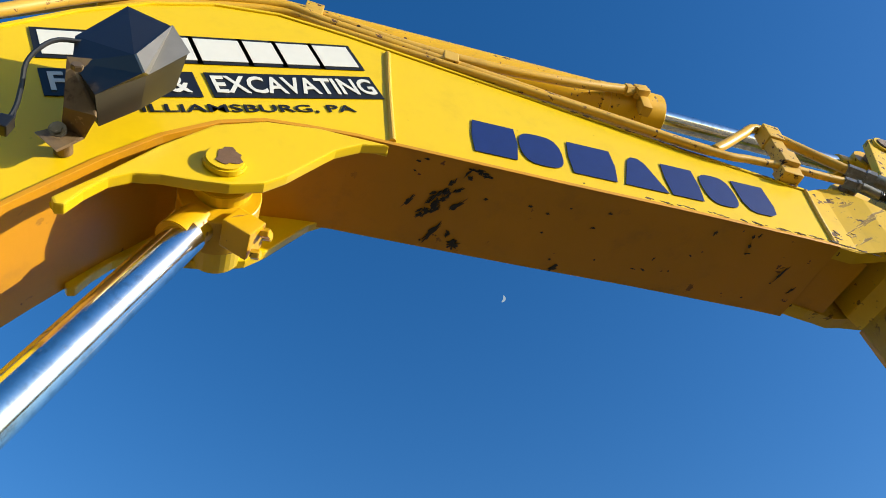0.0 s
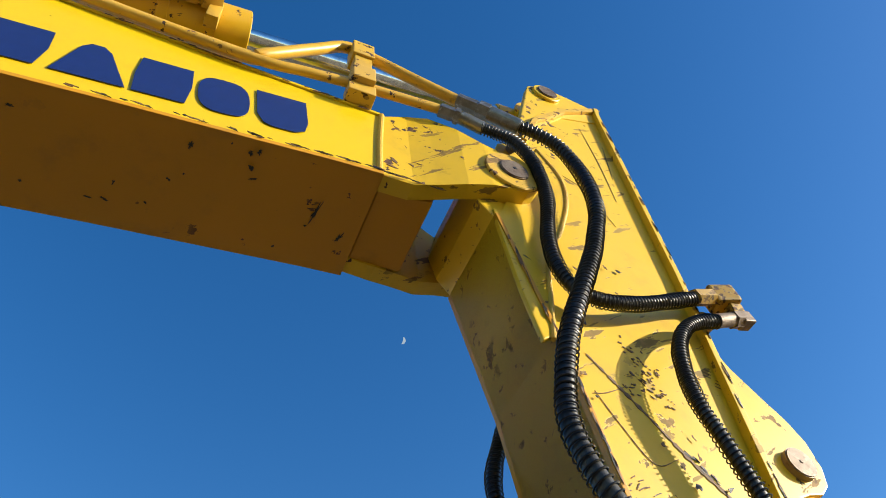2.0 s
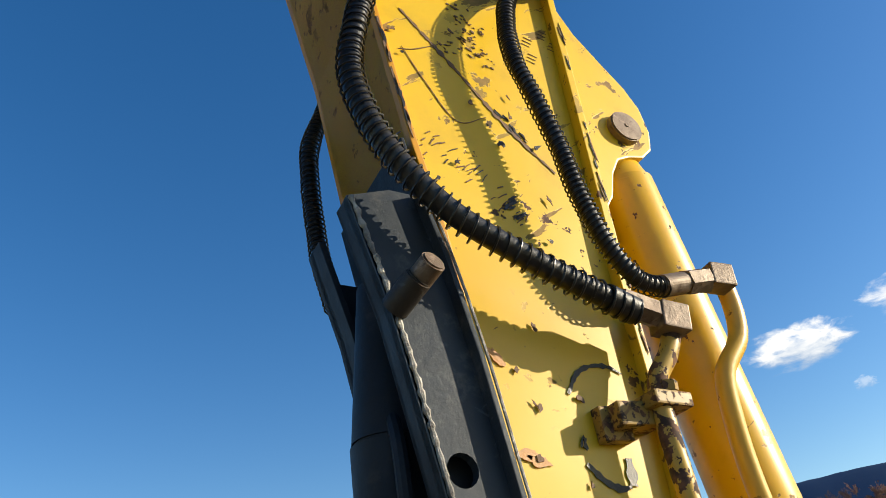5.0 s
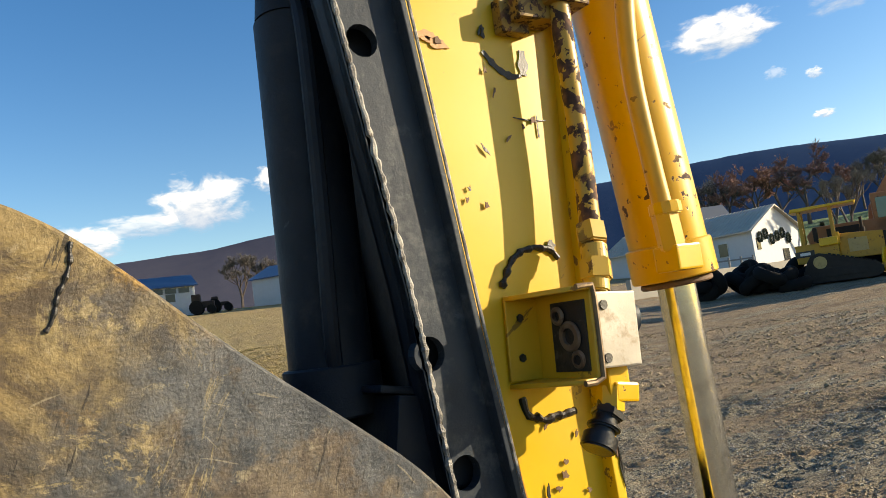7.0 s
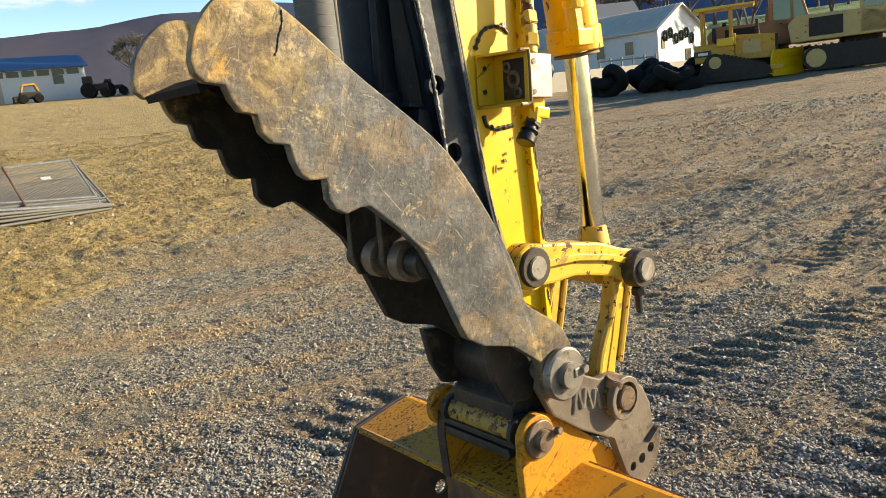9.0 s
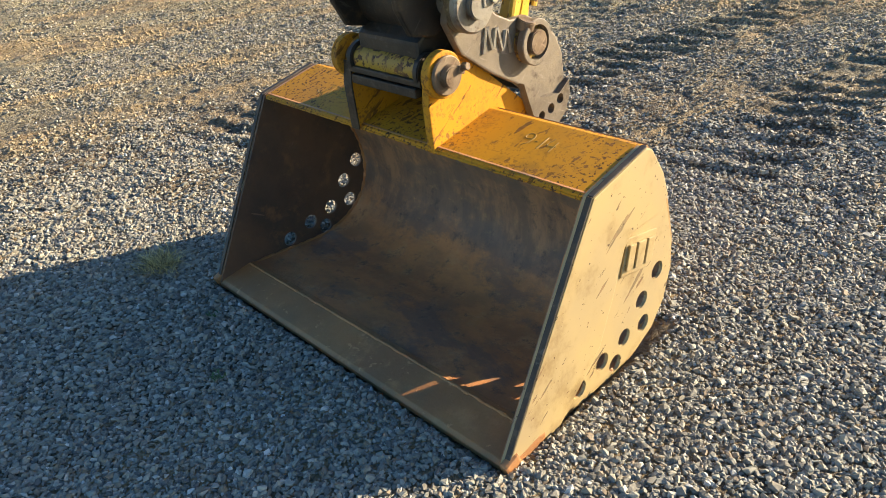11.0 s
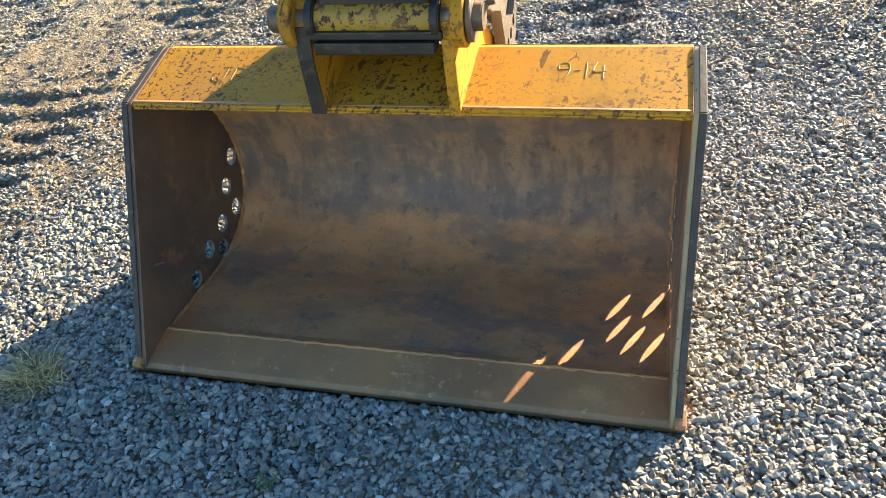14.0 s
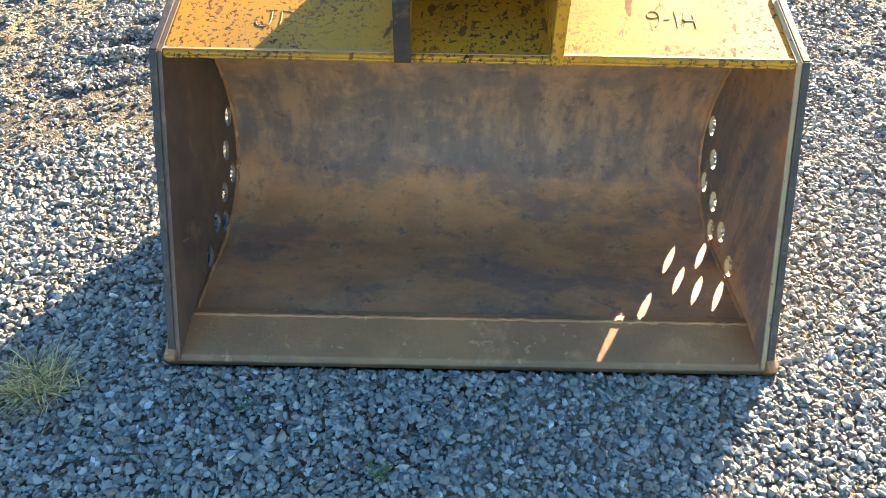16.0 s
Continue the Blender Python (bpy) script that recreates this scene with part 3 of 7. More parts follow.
for k in range(26):
    along = rnd.random()
    x, y = -1.73 - 0.10 * along + rnd.gauss(0, 0.014), -0.13 + 0.21 * along + rnd.gauss(0, 0.012)
    part("scrape", under_blot(x, y, rnd.uniform(0.004, 0.013), rnd.uniform(0.008, 0.028), 900 + k, rnd.uniform(10, 45)), GREASE, boom, "black scrape mark")
for k in range(9):
    part("scrape", under_blot(rnd.uniform(-1.97, -1.62), -0.15 + rnd.gauss(0, 0.012), rnd.uniform(0.008, 0.03), rnd.uniform(0.004, 0.009), 960 + k, rnd.uniform(-15, 15)), GREASE, boom, "black scrape mark")
for k in range(26):
    part("scrape", under_blot(rnd.uniform(-1.9, -0.35), rnd.uniform(-0.15, 0.18), rnd.uniform(0.003, 0.009), rnd.uniform(0.004, 0.016), 1000 + k, rnd.uniform(0, 180)), GREASE, boom, "black scrape mark")

# pipes on the boom's back, their clamps and hose ends
TOP_PIPES = [
    ([(-3.55, -0.10, 3.55), (-3.2, -0.10, 4.05), (-2.75, -0.12, 4.50), (-2.35, -0.12, 4.62), (-2.02, -0.12, 4.60), (-1.66, -0.12, 4.63), (-1.27, -0.12, 4.72), (-0.99, -0.12, 4.82), (-0.90, -0.12, 4.85)], 0.021),
    ([(-3.5, -0.15, 3.45), (-3.19, -0.165, 3.90), (-2.9, -0.165, 4.27), (-2.5, -0.165, 4.50), (-2.25, -0.165, 4.485), (-1.62, -0.17, 4.44), (-1.34, -0.17, 4.42), (-0.75, -0.175, 4.375), (-0.68, -0.195, 4.38), (-0.52, -0.20, 4.55), (-0.42, -0.20, 4.655), (-0.33, -0.20, 4.64), (-0.16, -0.205, 4.57), (0.0, -0.21, 4.51)], 0.021),
    ([(-3.0, -0.13, 4.20), (-2.5, -0.15, 4.475), (-2.2, -0.16, 4.455), (-1.34, -0.185, 4.385), (-0.73, -0.195, 4.335), (-0.54, -0.20, 4.355), (-0.37, -0.205, 4.375), (-0.09, -0.215, 4.385)], 0.017),
    ([(-3.4, 0.04, 3.85), (-2.8, 0.05, 4.50), (-2.3, 0.06, 4.56), (-1.5, 0.10, 4.52), (-0.7, 0.15, 4.44), (-0.2, 0.18, 4.42)], 0.02),
]
for pts, r in TOP_PIPES:
    part("hydraulic_pipe", pipe(pts, r), PAINT_PIPE, digger, "yellow painted steel pipe with rust spots", smooth=True)
part("pipe_elbow", merged(block((-0.885, -0.12, 4.85), (0.07, 0.05, 0.05), (0, -20, 0)), block((-0.865, -0.09, 4.80), (0.045, 0.05, 0.13), (0, 0, 0)), rod((-0.97, -0.12, 4.826), (-0.93, -0.12, 4.84), 0.027, None, 6)), PAINT_PIPE, digger, smooth=True, label="yellow pipe elbow block")
part("pipe_clamp", merged(block((-0.365, -0.205, 4.41), (0.075, 0.075, 0.09)), block((-0.365, -0.205, 4.60), (0.075, 0.07, 0.10)), block((-0.365, -0.205, 4.50), (0.06, 0.05, 0.12)), block((-0.365, -0.19, 4.34), (0.09, 0.06, 0.06)), hexbolt((-0.365, -0.205, 4.65), (0, 0, 1), 0.017, 0.02)), PAINT_WORN, boom, "rusty yellow pipe clamp")
part("pipe_clamp", merged(block((-1.80, -0.15, 4.47), (0.06, 0.09, 0.07)), hexbolt((-1.80, -0.15, 4.505), (0, 0, 1), 0.014, 0.02)), PAINT_WORN, boom)
part("pipe_clamp", merged(block((-2.34, -0.12, 4.56), (0.07, 0.08, 0.16)), hexbolt((-2.34, -0.12, 4.64), (0, 0, 1), 0.014, 0.02)), PAINT_WORN, boom)

# arm cylinder along the boom's back
cyl_a = part("arm_cylinder", rod((-2.75, 0.0, 4.66), (-0.76, 0.0, 4.90), 0.098, None, 40, 0.01), PAINT_CYL, digger, "yellow hydraulic cylinder with a chrome rod", smooth=True)
part("gland", ring((-0.86, 0, 4.888), (-0.74, 0, 4.902), 0.105, 0.04, 40), PAINT_CYL, cyl_a, smooth=True)
part("tube_band", ring((-1.06, 0, 4.863), (-1.02, 0, 4.868), 0.102, 0.08, 40), PAINT_CYL, cyl_a, smooth=True)
part("piston_rod", rod((-0.80, 0.0, 4.895), (0.36, 0.0, 5.008), 0.046, None, 32), CHROME, cyl_a, "polished chrome piston rod", smooth=True)
part("rod_eye", merged(rod((0.30, 0, 5.002), (0.42, 0, 5.01), 0.055), rod((0.46, -0.07, 5.01), (0.46, 0.07, 5.01), 0.085)), PAINT_CYL, cyl_a, smooth=True)
parts("cylinder_foot", [plate([(-2.95, 4.30), (-2.6, 4.40), (-2.7, 4.72), (-2.8, 4.74)], y, y + 0.03) for y in (-0.09, 0.06)], PAINT_BOOM, cyl_a)

# boom cylinder below
cyl_b = part("boom_cylinder", rod((-3.09, -0.05, 1.35), (-2.79, -0.05, 2.27), 0.09, None, 36, 0.01), PAINT_CYL, digger, "yellow boom cylinder with a bright chrome rod", smooth=True)
part("piston_rod", rod((-2.82, -0.05, 2.17), (-2.464, -0.05, 3.305), 0.050, None, 36), CHROME, cyl_b, "polished chrome piston rod", smooth=True)
part("rod_eye", merged(rod((-2.49, -0.05, 3.27), (-2.455, -0.045, 3.37), 0.056), ring((-2.42, -0.10, 3.44), (-2.42, 0.03, 3.455), 0.11, 0.06, 36)), PAINT_CYL, cyl_b, smooth=True)
part("yoke_block", merged(block((-2.335, -0.07, 3.335), (0.085, 0.09, 0.07), (0, 25, 0)), hexbolt((-2.29, -0.09, 3.335), (1, -0.3, -0.2), 0.014, 0.025), hexbolt((-2.30, -0.05, 3.29), (1, -0.3, -0.2), 0.014, 0.025), hexbolt((-2.285, -0.06, 3.36), (1, -0.3, -0.2), 0.014, 0.025)), PAINT_CYL, cyl_b)
part("guard_bar", rod((-2.88, 0.04, 2.25), (-2.52, 0.04, 3.36), 0.036, None, 20), PAINT_CYL, cyl_b, smooth=True)

# work lamp on its bracket
def lamp_shell(front):
    """A six-sided housing; the grey front is the sloping facet below the ridge, the rest is black."""
    ring_pts = [(-2.787, 3.801), (-2.841, 3.575), (-2.805, 3.457), (-2.716, 3.35), (-2.643, 3.488), (-2.585, 3.646), (-2.662, 3.763)]
    bm = bmesh.new()
    a = [bm.verts.new((x, -0.36, z)) for x, z in ring_pts]
    apex = [bm.verts.new(p) for p in ((-2.669, -0.42, 3.467), (-2.633, -0.41, 3.413))]
    fronts = [(apex[0], apex[1], a[4], a[5], a[6])]
    if front:
        bm.faces.new(fronts[0])
        solid = bmesh.ops.extrude_face_region(bm, geom=bm.faces[:])
        bmesh.ops.translate(bm, vec=(0.006, -0.006, -0.003), verts=[v for v in solid["geom"] if isinstance(v, bmesh.types.BMVert)])
        bmesh.ops.delete(bm, geom=[v for v in bm.verts if not v.link_faces], context="VERTS")
        return bm
    b = [bm.verts.new((x * 0.85 + -2.72 * 0.15, -0.25, z * 0.85 + 3.583 * 0.15)) for x, z in ring_pts]
    for f in fronts + [(a[0], apex[0], a[6]), (a[0], a[1], apex[0]), (a[1], a[2], apex[0]), (a[2], a[3], apex[1], apex[0]), (a[3], a[4], apex[1])]:
        bm.faces.new(f)
    for i in range(7):
        j = (i + 1) % 7
        bm.faces.new((a[i], b[i], b[j], a[j]))
    bm.faces.new(b)
    return bevelled(bm, 0.007, 2, 15)


lamp = part("work_lamp", lamp_shell(False), BLACK_PLASTIC, digger, "black box work lamp bolted to the boom side")
part("lamp_face", lamp_shell(True), LAMP_GREY, lamp, "grey metal lamp front")


def strap():
    """A flat steel strap, bent at the foot and leaning out to the lamp."""
    bm = bmesh.new()
    rows = [[bm.verts.new(p) for p in pair] for pair in (((-2.812, -0.38, 3.443), (-2.752, -0.38, 3.467)), ((-2.787, -0.3, 3.355), (-2.716, -0.3, 3.355)), ((-2.798, -0.225, 3.372), (-2.745, -0.225, 3.361)))]
    for a, b in zip(rows, rows[1:]):
        bm.faces.new((a[0], a[1], b[1], b[0]))
    bm.faces.new([bm.verts.new(p) for p in ((-2.838, -0.235, 3.32), (-2.779, -0.225, 3.287), (-2.745, -0.225, 3.361), (-2.798, -0.235, 3.371))])
    solid = bmesh.ops.extrude_face_region(bm, geom=bm.faces[:])
    bmesh.ops.translate(bm, vec=(0.003, 0.007, 0.003), verts=[v for v in solid["geom"] if isinstance(v, bmesh.types.BMVert)])
    return bm


part("lamp_bracket", merged(strap(), rod((-2.788, -0.225, 3.359), (-2.788, -0.165, 3.359), 0.022), hexbolt((-2.771, -0.385, 3.394), (0, -1, 0), 0.014, 0.014)), BRACKET_TAN, lamp, "bare rusty steel strap bracket")
part("bracket_bolt", merged(hexbolt((-2.797, -0.235, 3.349), (0.0, -0.8, -0.6), 0.013, 0.016), rod((-2.797, -0.235, 3.349), (-2.797, -0.241, 3.345), 0.021)), ZINC, lamp, "zinc hex bolt")
part("lamp_cable", pipe([(-2.813, -0.36, 3.559), (-2.867, -0.37, 3.511), (-2.888, -0.36, 3.419), (-2.877, -0.33, 3.356), (-2.865, -0.31, 3.295), (-2.865, -0.3, 3.25)], 0.006, 8), RUBBER, lamp, smooth=True)
part("cable_plug", merged(block((-2.865, -0.3, 3.235), (0.03, 0.03, 0.045)), rod((-2.853, -0.3, 3.25), (-2.865, -0.31, 3.295), 0.0035)), BLACK_PLASTIC, lamp)

# paint knocked off along the boom's edges
rnd = random.Random(31)
for k in range(80):
    x = -0.12 - 1.0 * rnd.random() ** 1.7
    z = float(np.interp(x, [p[0] for p in BOOM_LOW[:5]][::-1], [p[1] for p in BOOM_LOW[:5]][::-1])) if x < -0.29 else 3.95
    part("edge_chip", blot(x, z + rnd.uniform(0.0, 0.007), rnd.uniform(0.003, 0.016), rnd.uniform(0.0015, 0.004), NEAR - (0.0115 if x < -0.3 else 0.009), 200 + k, -5 + rnd.uniform(-6, 6), 14, 0.6), rnd.choice((SCRAPE, GREASE, SCRAPE)), boom, "chipped edge")
for k in range(26):
    x = -0.33 - 1.1 * rnd.random() ** 1.5
    z = float(np.interp(x, [p[0] for p in BOOM_TOP[8:]], [p[1] for p in BOOM_TOP[8:]]))
    part("edge_chip", blot(x, z + rnd.uniform(0.0, 0.010), rnd.uniform(0.004, 0.018), rnd.uniform(0.0015, 0.004), NEAR - 0.0075, 300 + k, 3 + rnd.uniform(-6, 6), 14, 0.6), SCRAPE, boom, "chipped edge")
for k in range(18):
    x, z = rnd.uniform(-0.26, 0.0), rnd.uniform(3.98, 4.30)
    part("edge_chip", blot(x, z, rnd.uniform(0.004, 0.02), rnd.uniform(0.002, 0.008), NEAR - 0.0015 - max(0.0, (x + 0.2)) * 0.21, 330 + k, rnd.uniform(-60, 60), 12, 0.6), SCRAPE, boom, "chipped patch")

# arm
ARM = [(0.05, 3.92), (0.138, 3.45), (0.185, 3.03), (0.21, 2.87), (0.245, 2.46), (0.285, 2.13), (0.325, 1.85), (0.365, 1.59), (0.405, 1.46), (0.44, 1.34), (0.46, 1.22), (0.56, 1.22), (0.56, 1.54), (0.55, 1.84), (0.565, 2.1), (0.59, 2.45), (0.60, 2.75), (0.625, 3.12), (0.655, 3.59), (0.67, 3.87), (0.70, 4.93), (0.50, 4.85), (0.33, 4.66), (0.22, 4.40), (0.12, 4.27), (0.02, 4.20), (-0.01, 4.08), (0.01, 3.98)]
W = 0.160
arm = part("arm", plate(ARM, -W, W, 0.005), PAINT_ARM, digger, "faded yellow box arm with scratched chipped paint")
# the front plate takes the shaded copy of the yellow
part("front_plate", strip(ARM[:9], 0.014, -W - 0.012, W + 0.012), PAINT_SHADED, arm, "rust-spotted front plate in the shaded yellow tone")
BACK = [(0.56, 1.20), (0.56, 1.54), (0.55, 1.84), (0.565, 2.1), (0.59, 2.45), (0.60, 2.75), (0.625, 3.12), (0.655, 3.59), (0.67, 3.87), (0.70, 4.93), (0.708, 5.0)]
part("back_plate", strip(BACK, 0.020, -W - 0.026, W + 0.026), PAINT_ARM, arm, "back flange plate with worn edge")
part("top_plate", strip([(0.71, 5.02), (0.50, 4.87), (0.33, 4.68), (0.24, 4.47)], 0.022, -W - 0.022, W + 0.022), PAINT_WORN, arm)
for y in (-0.165, 0.125):
    part("pin_lug", plate([(0.22, 4.50), (0.29, 4.70), (0.37, 4.98), (0.385, 5.03), (0.42, 5.055), (0.47, 5.07), (0.52, 5.075), (0.60, 5.06), (0.71, 5.03), (0.70, 4.9), (0.5, 4.82)], y, y + 0.04, 0.005), PAINT_ARM, arm, "yellow lug for the arm cylinder pin")
part("lug_pin", rod((0.465, -0.185, 5.0), (0.465, 0.185, 5.0), 0.045), PIN_STEEL, arm, "rusty pin end")
part("lug_collar", ring((0.465, -0.178, 5.0), (0.465, -0.16, 5.0), 0.062, 0.04), PAINT_ARM, arm)
part("side_rib", plate([(0.05, 3.95), (0.075, 3.95), (0.30, 4.44), (0.36, 4.27), (0.34, 4.12), (0.27, 3.93), (0.20, 3.80), (0.13, 3.44), (0.10, 3.42), (0.075, 3.60)], -W - 0.007, -W + 0.01, 0.004), PAINT_ARM, arm)
part("rib_weld", pipe([(0.30, -W - 0.004, 4.44), (0.355, -W - 0.006, 4.28), (0.34, -W - 0.006, 4.12), (0.27, -W - 0.006, 3.93), (0.20, -W - 0.006, 3.80), (0.16, -W - 0.006, 3.6), (0.13, -W - 0.006, 3.43)], 0.008), WELD, arm)
LUG = [(0.64, 3.76), (0.71, 3.655), (0.75, 3.555), (0.81, 3.465), (0.86, 3.395), (0.888, 3.33), (0.893, 3.25), (0.875, 3.19), (0.84, 3.16), (0.79, 3.15), (0.755, 3.135), (0.725, 3.09), (0.70, 3.02), (0.61, 2.90)]
for y in (-0.125, 0.085):
    part("cylinder_lug", plate(LUG, y, y + 0.04, 0.005), PAINT_ARM, arm, "yellow triangular lug for the bucket cylinder")
part("cylinder_pin", merged(rod((0.80, -0.145, 3.235), (0.80, 0.145, 3.235), 0.045), rod((0.80, -0.147, 3.236), (0.80, -0.14, 3.236), 0.006, None, 8, 0)), PIN_STEEL, arm, "rusty round pin end")
part("lower_skin", plate([(0.20, 2.86), (0.60, 2.74), (0.59, 2.45), (0.565, 2.1), (0.55, 1.84), (0.558, 1.54), (0.56, 1.22), (0.445, 1.3), (0.405, 1.46), (0.365, 1.59), (0.325, 1.85), (0.285, 2.13), (0.245, 2.46)], -W - 0.0025, -W + 0.01, 0.001), PAINT_LOW, arm, "cleaner bright yellow lower side")

# scrapes on the arm's side
S = -W - 0.0008
S2 = -W - 0.0040


def scratch(points, y, wide, seed, rough=0.35):
    """A thin scratch: a ragged ribbon lying on the side, a millimetre thick."""
    rnd = random.Random(seed)
    line = curve_points([(x, y, z) for x, z in points], 0.008)
    up, low = [], []
    for i, p in enumerate(line):
        d = (line[min(i + 1, len(line) - 1)] - line[max(i - 1, 0)]).normalized()
        w = wide * (1 + rough * rnd.uniform(-1, 1)) * (0.4 + 0.6 * min(1.0, 4.0 * min(i + 1, len(line) - i) / len(line)))
        up.append((p.x - d.z * w, p.z + d.x * w))
        low.append((p.x + d.z * w, p.z - d.x * w))
    return plate(up + low[::-1], y, y - 0.001, 0)


part("scratch", scratch([(0.217, 3.415), (0.326, 3.266), (0.424, 3.126), (0.519, 3.02)], S, 0.0045, 1, 0.7), SCRAPE, arm, "long brown scrape")
for k, line in enumerate(([(0.207, 3.294), (0.247, 3.206), (0.304, 3.112), (0.377, 3.139)], [(0.198, 3.284), (0.238, 3.295), (0.298, 3.328)], [(0.574, 4.78), (0.584, 4.514), (0.579, 4.26)], [(0.38, 4.32), (0.452, 4.26), (0.519, 4.084)], [(0.649, 4.677), (0.617, 4.427)])):
    part("scratch", scratch(line, S, 0.0011, 20 + k), GREASE if k > 1 else SCRAPE, arm, "thin scratch")
rnd = random.Random(5)
for k, (x, z) in enumerate([(0.174, 3.036), (0.202, 3.019), (0.235, 3.026), (0.262, 3.007), (0.287, 2.996), (0.315, 2.974), (0.339, 2.97), (0.36, 2.938), (0.368, 2.916), (0.385, 2.906), (0.393, 2.886), (0.232, 3.042), (0.184, 2.977)]):
    for q in range(3):
        a, ln = radians(rnd.uniform(20, 55)), rnd.uniform(0.010, 0.026)
        px, pz = x + rnd.uniform(-0.02, 0.02), z + rnd.uniform(-0.02, 0.02)
        part("scratch", scratch([(px, pz), (px + ln * 0.5 * math.cos(a), pz + ln * 0.6 * math.sin(a)), (px + ln * math.cos(a), pz + ln * math.sin(a))], S, 0.0011, 100 + k * 3 + q), GREASE if k % 3 == 0 else SCRAPE, arm, "short scratch")
for k, (x, z) in enumerate([(0.36, 3.48), (0.367, 3.433), (0.372, 3.378), (0.375, 3.343), (0.398, 3.33), (0.41, 3.306), (0.325, 3.333), (0.403, 3.412)]):
    for q in range(9):
        part("scrape", blot(x + rnd.gauss(0, 0.016), z + rnd.gauss(0, 0.016), rnd.uniform(0.001, 0.007), rnd.uniform(0.001, 0.004), S, 200 + k * 9 + q, rnd.uniform(-80, 10), 12, 0.5), SCRAPE, arm, "rubbed patch")
for k, (x, z) in enumerate([(0.531, 3.41), (0.583, 3.45), (0.607, 3.416), (0.531, 3.355), (0.645, 3.453)]):
    for q in range(3):
        part("scratch", scratch([(x + q * 0.006, z + q * 0.012), (x + 0.022 + q * 0.006, z - 0.006 + q * 0.012)], S, 0.0010, 300 + k * 3 + q), SCRAPE, arm, "short scratch")
for k, (x, z) in enumerate([(0.434, 3.116), (0.418, 3.147), (0.459, 3.102)] + [(0.394, 2.907), (0.399, 2.887), (0.395, 2.934)]):
    for q in range(4):
        part("scrape", blot(x + rnd.gauss(0, 0.010), z + rnd.gauss(0, 0.010), rnd.uniform(0.004, 0.014), rnd.uniform(0.001, 0.004), S, 400 + k * 4 + q, -50 if k < 3 else 30, 14, 0.5), GREASE, arm, "black grease mark")
for k, line in enumerate(([(0.407, 2.532), (0.434, 2.569), (0.469, 2.585), (0.507, 2.585), (0.533, 2.573)], [(0.409, 2.414), (0.436, 2.386), (0.464, 2.373), (0.486, 2.376)], [(0.495, 2.422), (0.494, 2.4), (0.491, 2.377)])):
    part("weld_scar", scratch(line, S2, (0.0042, 0.0055, 0.009)[k], 500 + k, 0.5), GREASE, arm, "dark burnt weld scar")
for k, line in enumerate(([(0.454, 2.3), (0.491, 2.296), (0.526, 2.297)], [(0.506, 2.307), (0.505, 2.283), (0.505, 2.266)])):
    part("scratch", scratch(line, S2, 0.0012, 520 + k), GREASE, arm, "scratched cross")
for k, (x, z) in enumerate([(0.279, 2.593), (0.297, 2.432), (0.319, 2.42)]):
    part("scrape", blot(x, z, 0.020, 0.009, S2, 540 + k, (-45, 5, -10)[k], 20, 0.3), SCORCH, arm, "scorched orange paint")

# bucket cylinder behind the arm
YB = -0.05
cyl_c = part("bucket_cylinder", rod((0.805, YB, 3.12), (0.925, YB, 2.03), 0.082, None, 44, 0.012), PAINT_CYL, digger, "yellow bucket cylinder with a chrome rod", smooth=True)
part("cylinder_eye", merged(ring((0.80, -0.075, 3.235), (0.80, 0.075, 3.235), 0.075, 0.04, 36), rod((0.798, YB, 3.18), (0.806, YB, 3.09), 0.062, 0.082, 36)), PAINT_CYL, cyl_c, smooth=True)
part("gland", ring((0.919, YB, 2.075), (0.926, YB, 2.0), 0.090, 0.042, 44), PAINT_CYL, cyl_c, smooth=True)
part("gland_seal", ring((0.927, YB, 1.997), (0.928, YB, 1.985), 0.075, 0.042, 40), SCRAPE, cyl_c, smooth=True)
part("piston_rod", rod((0.924, YB, 2.02), (0.945, YB, 1.40), 0.040, None, 36), CHROME, cyl_c, "polished chrome piston rod", smooth=True)
part("rod_eye", merged(rod((0.943, YB, 1.42), (0.94, YB, 1.33), 0.045, 0.06), rod((0.93, -0.10, 1.29), (0.93, 0.10, 1.29), 0.07)), PAINT_WORN, cyl_c, smooth=True)
part("cylinder_pipe", pipe([(0.83, -0.21, 2.76), (0.835, -0.205, 2.70), (0.82, -0.20, 2.64), (0.765, -0.19, 2.575), (0.755, -0.18, 2.50), (0.765, -0.165, 2.38), (0.79, -0.155, 2.22), (0.805, -0.155, 2.10)], 0.019), PAINT_PIPE, cyl_c, "yellow cylinder pipe with worn paint", smooth=True)
part("pipe_fitting", merged(rod((0.80, -0.155, 2.13), (0.808, -0.155, 2.05), 0.026, None, 6), block((0.825, -0.15, 2.035), (0.07, 0.06, 0.05)), rod((0.805, -0.155, 2.145), (0.806, -0.155, 2.12), 0.032, None, 12)), PAINT_CYL, cyl_c)

# hose ends, elbow blocks and clamps on the arm
part("pipe_fitting", merged(rod((-0.02, -0.212, 4.515), (0.05, -0.22, 4.485), 0.026, None, 6), rod((0.05, -0.22, 4.485), (0.09, -0.225, 4.465), 0.032, None, 6), rod((0.09, -0.225, 4.465), (0.19, -0.24, 4.40), 0.029)), ZINC, arm, "zinc hose end fitting")
part("pipe_fitting", merged(rod((-0.10, -0.214, 4.385), (-0.05, -0.218, 4.372), 0.024, None, 6), rod((-0.05, -0.218, 4.372), (-0.03, -0.22, 4.367), 0.028, None, 6), rod((-0.03, -0.22, 4.367), (0.05, -0.222, 4.335), 0.023)), ZINC, arm, "zinc hose end fitting")
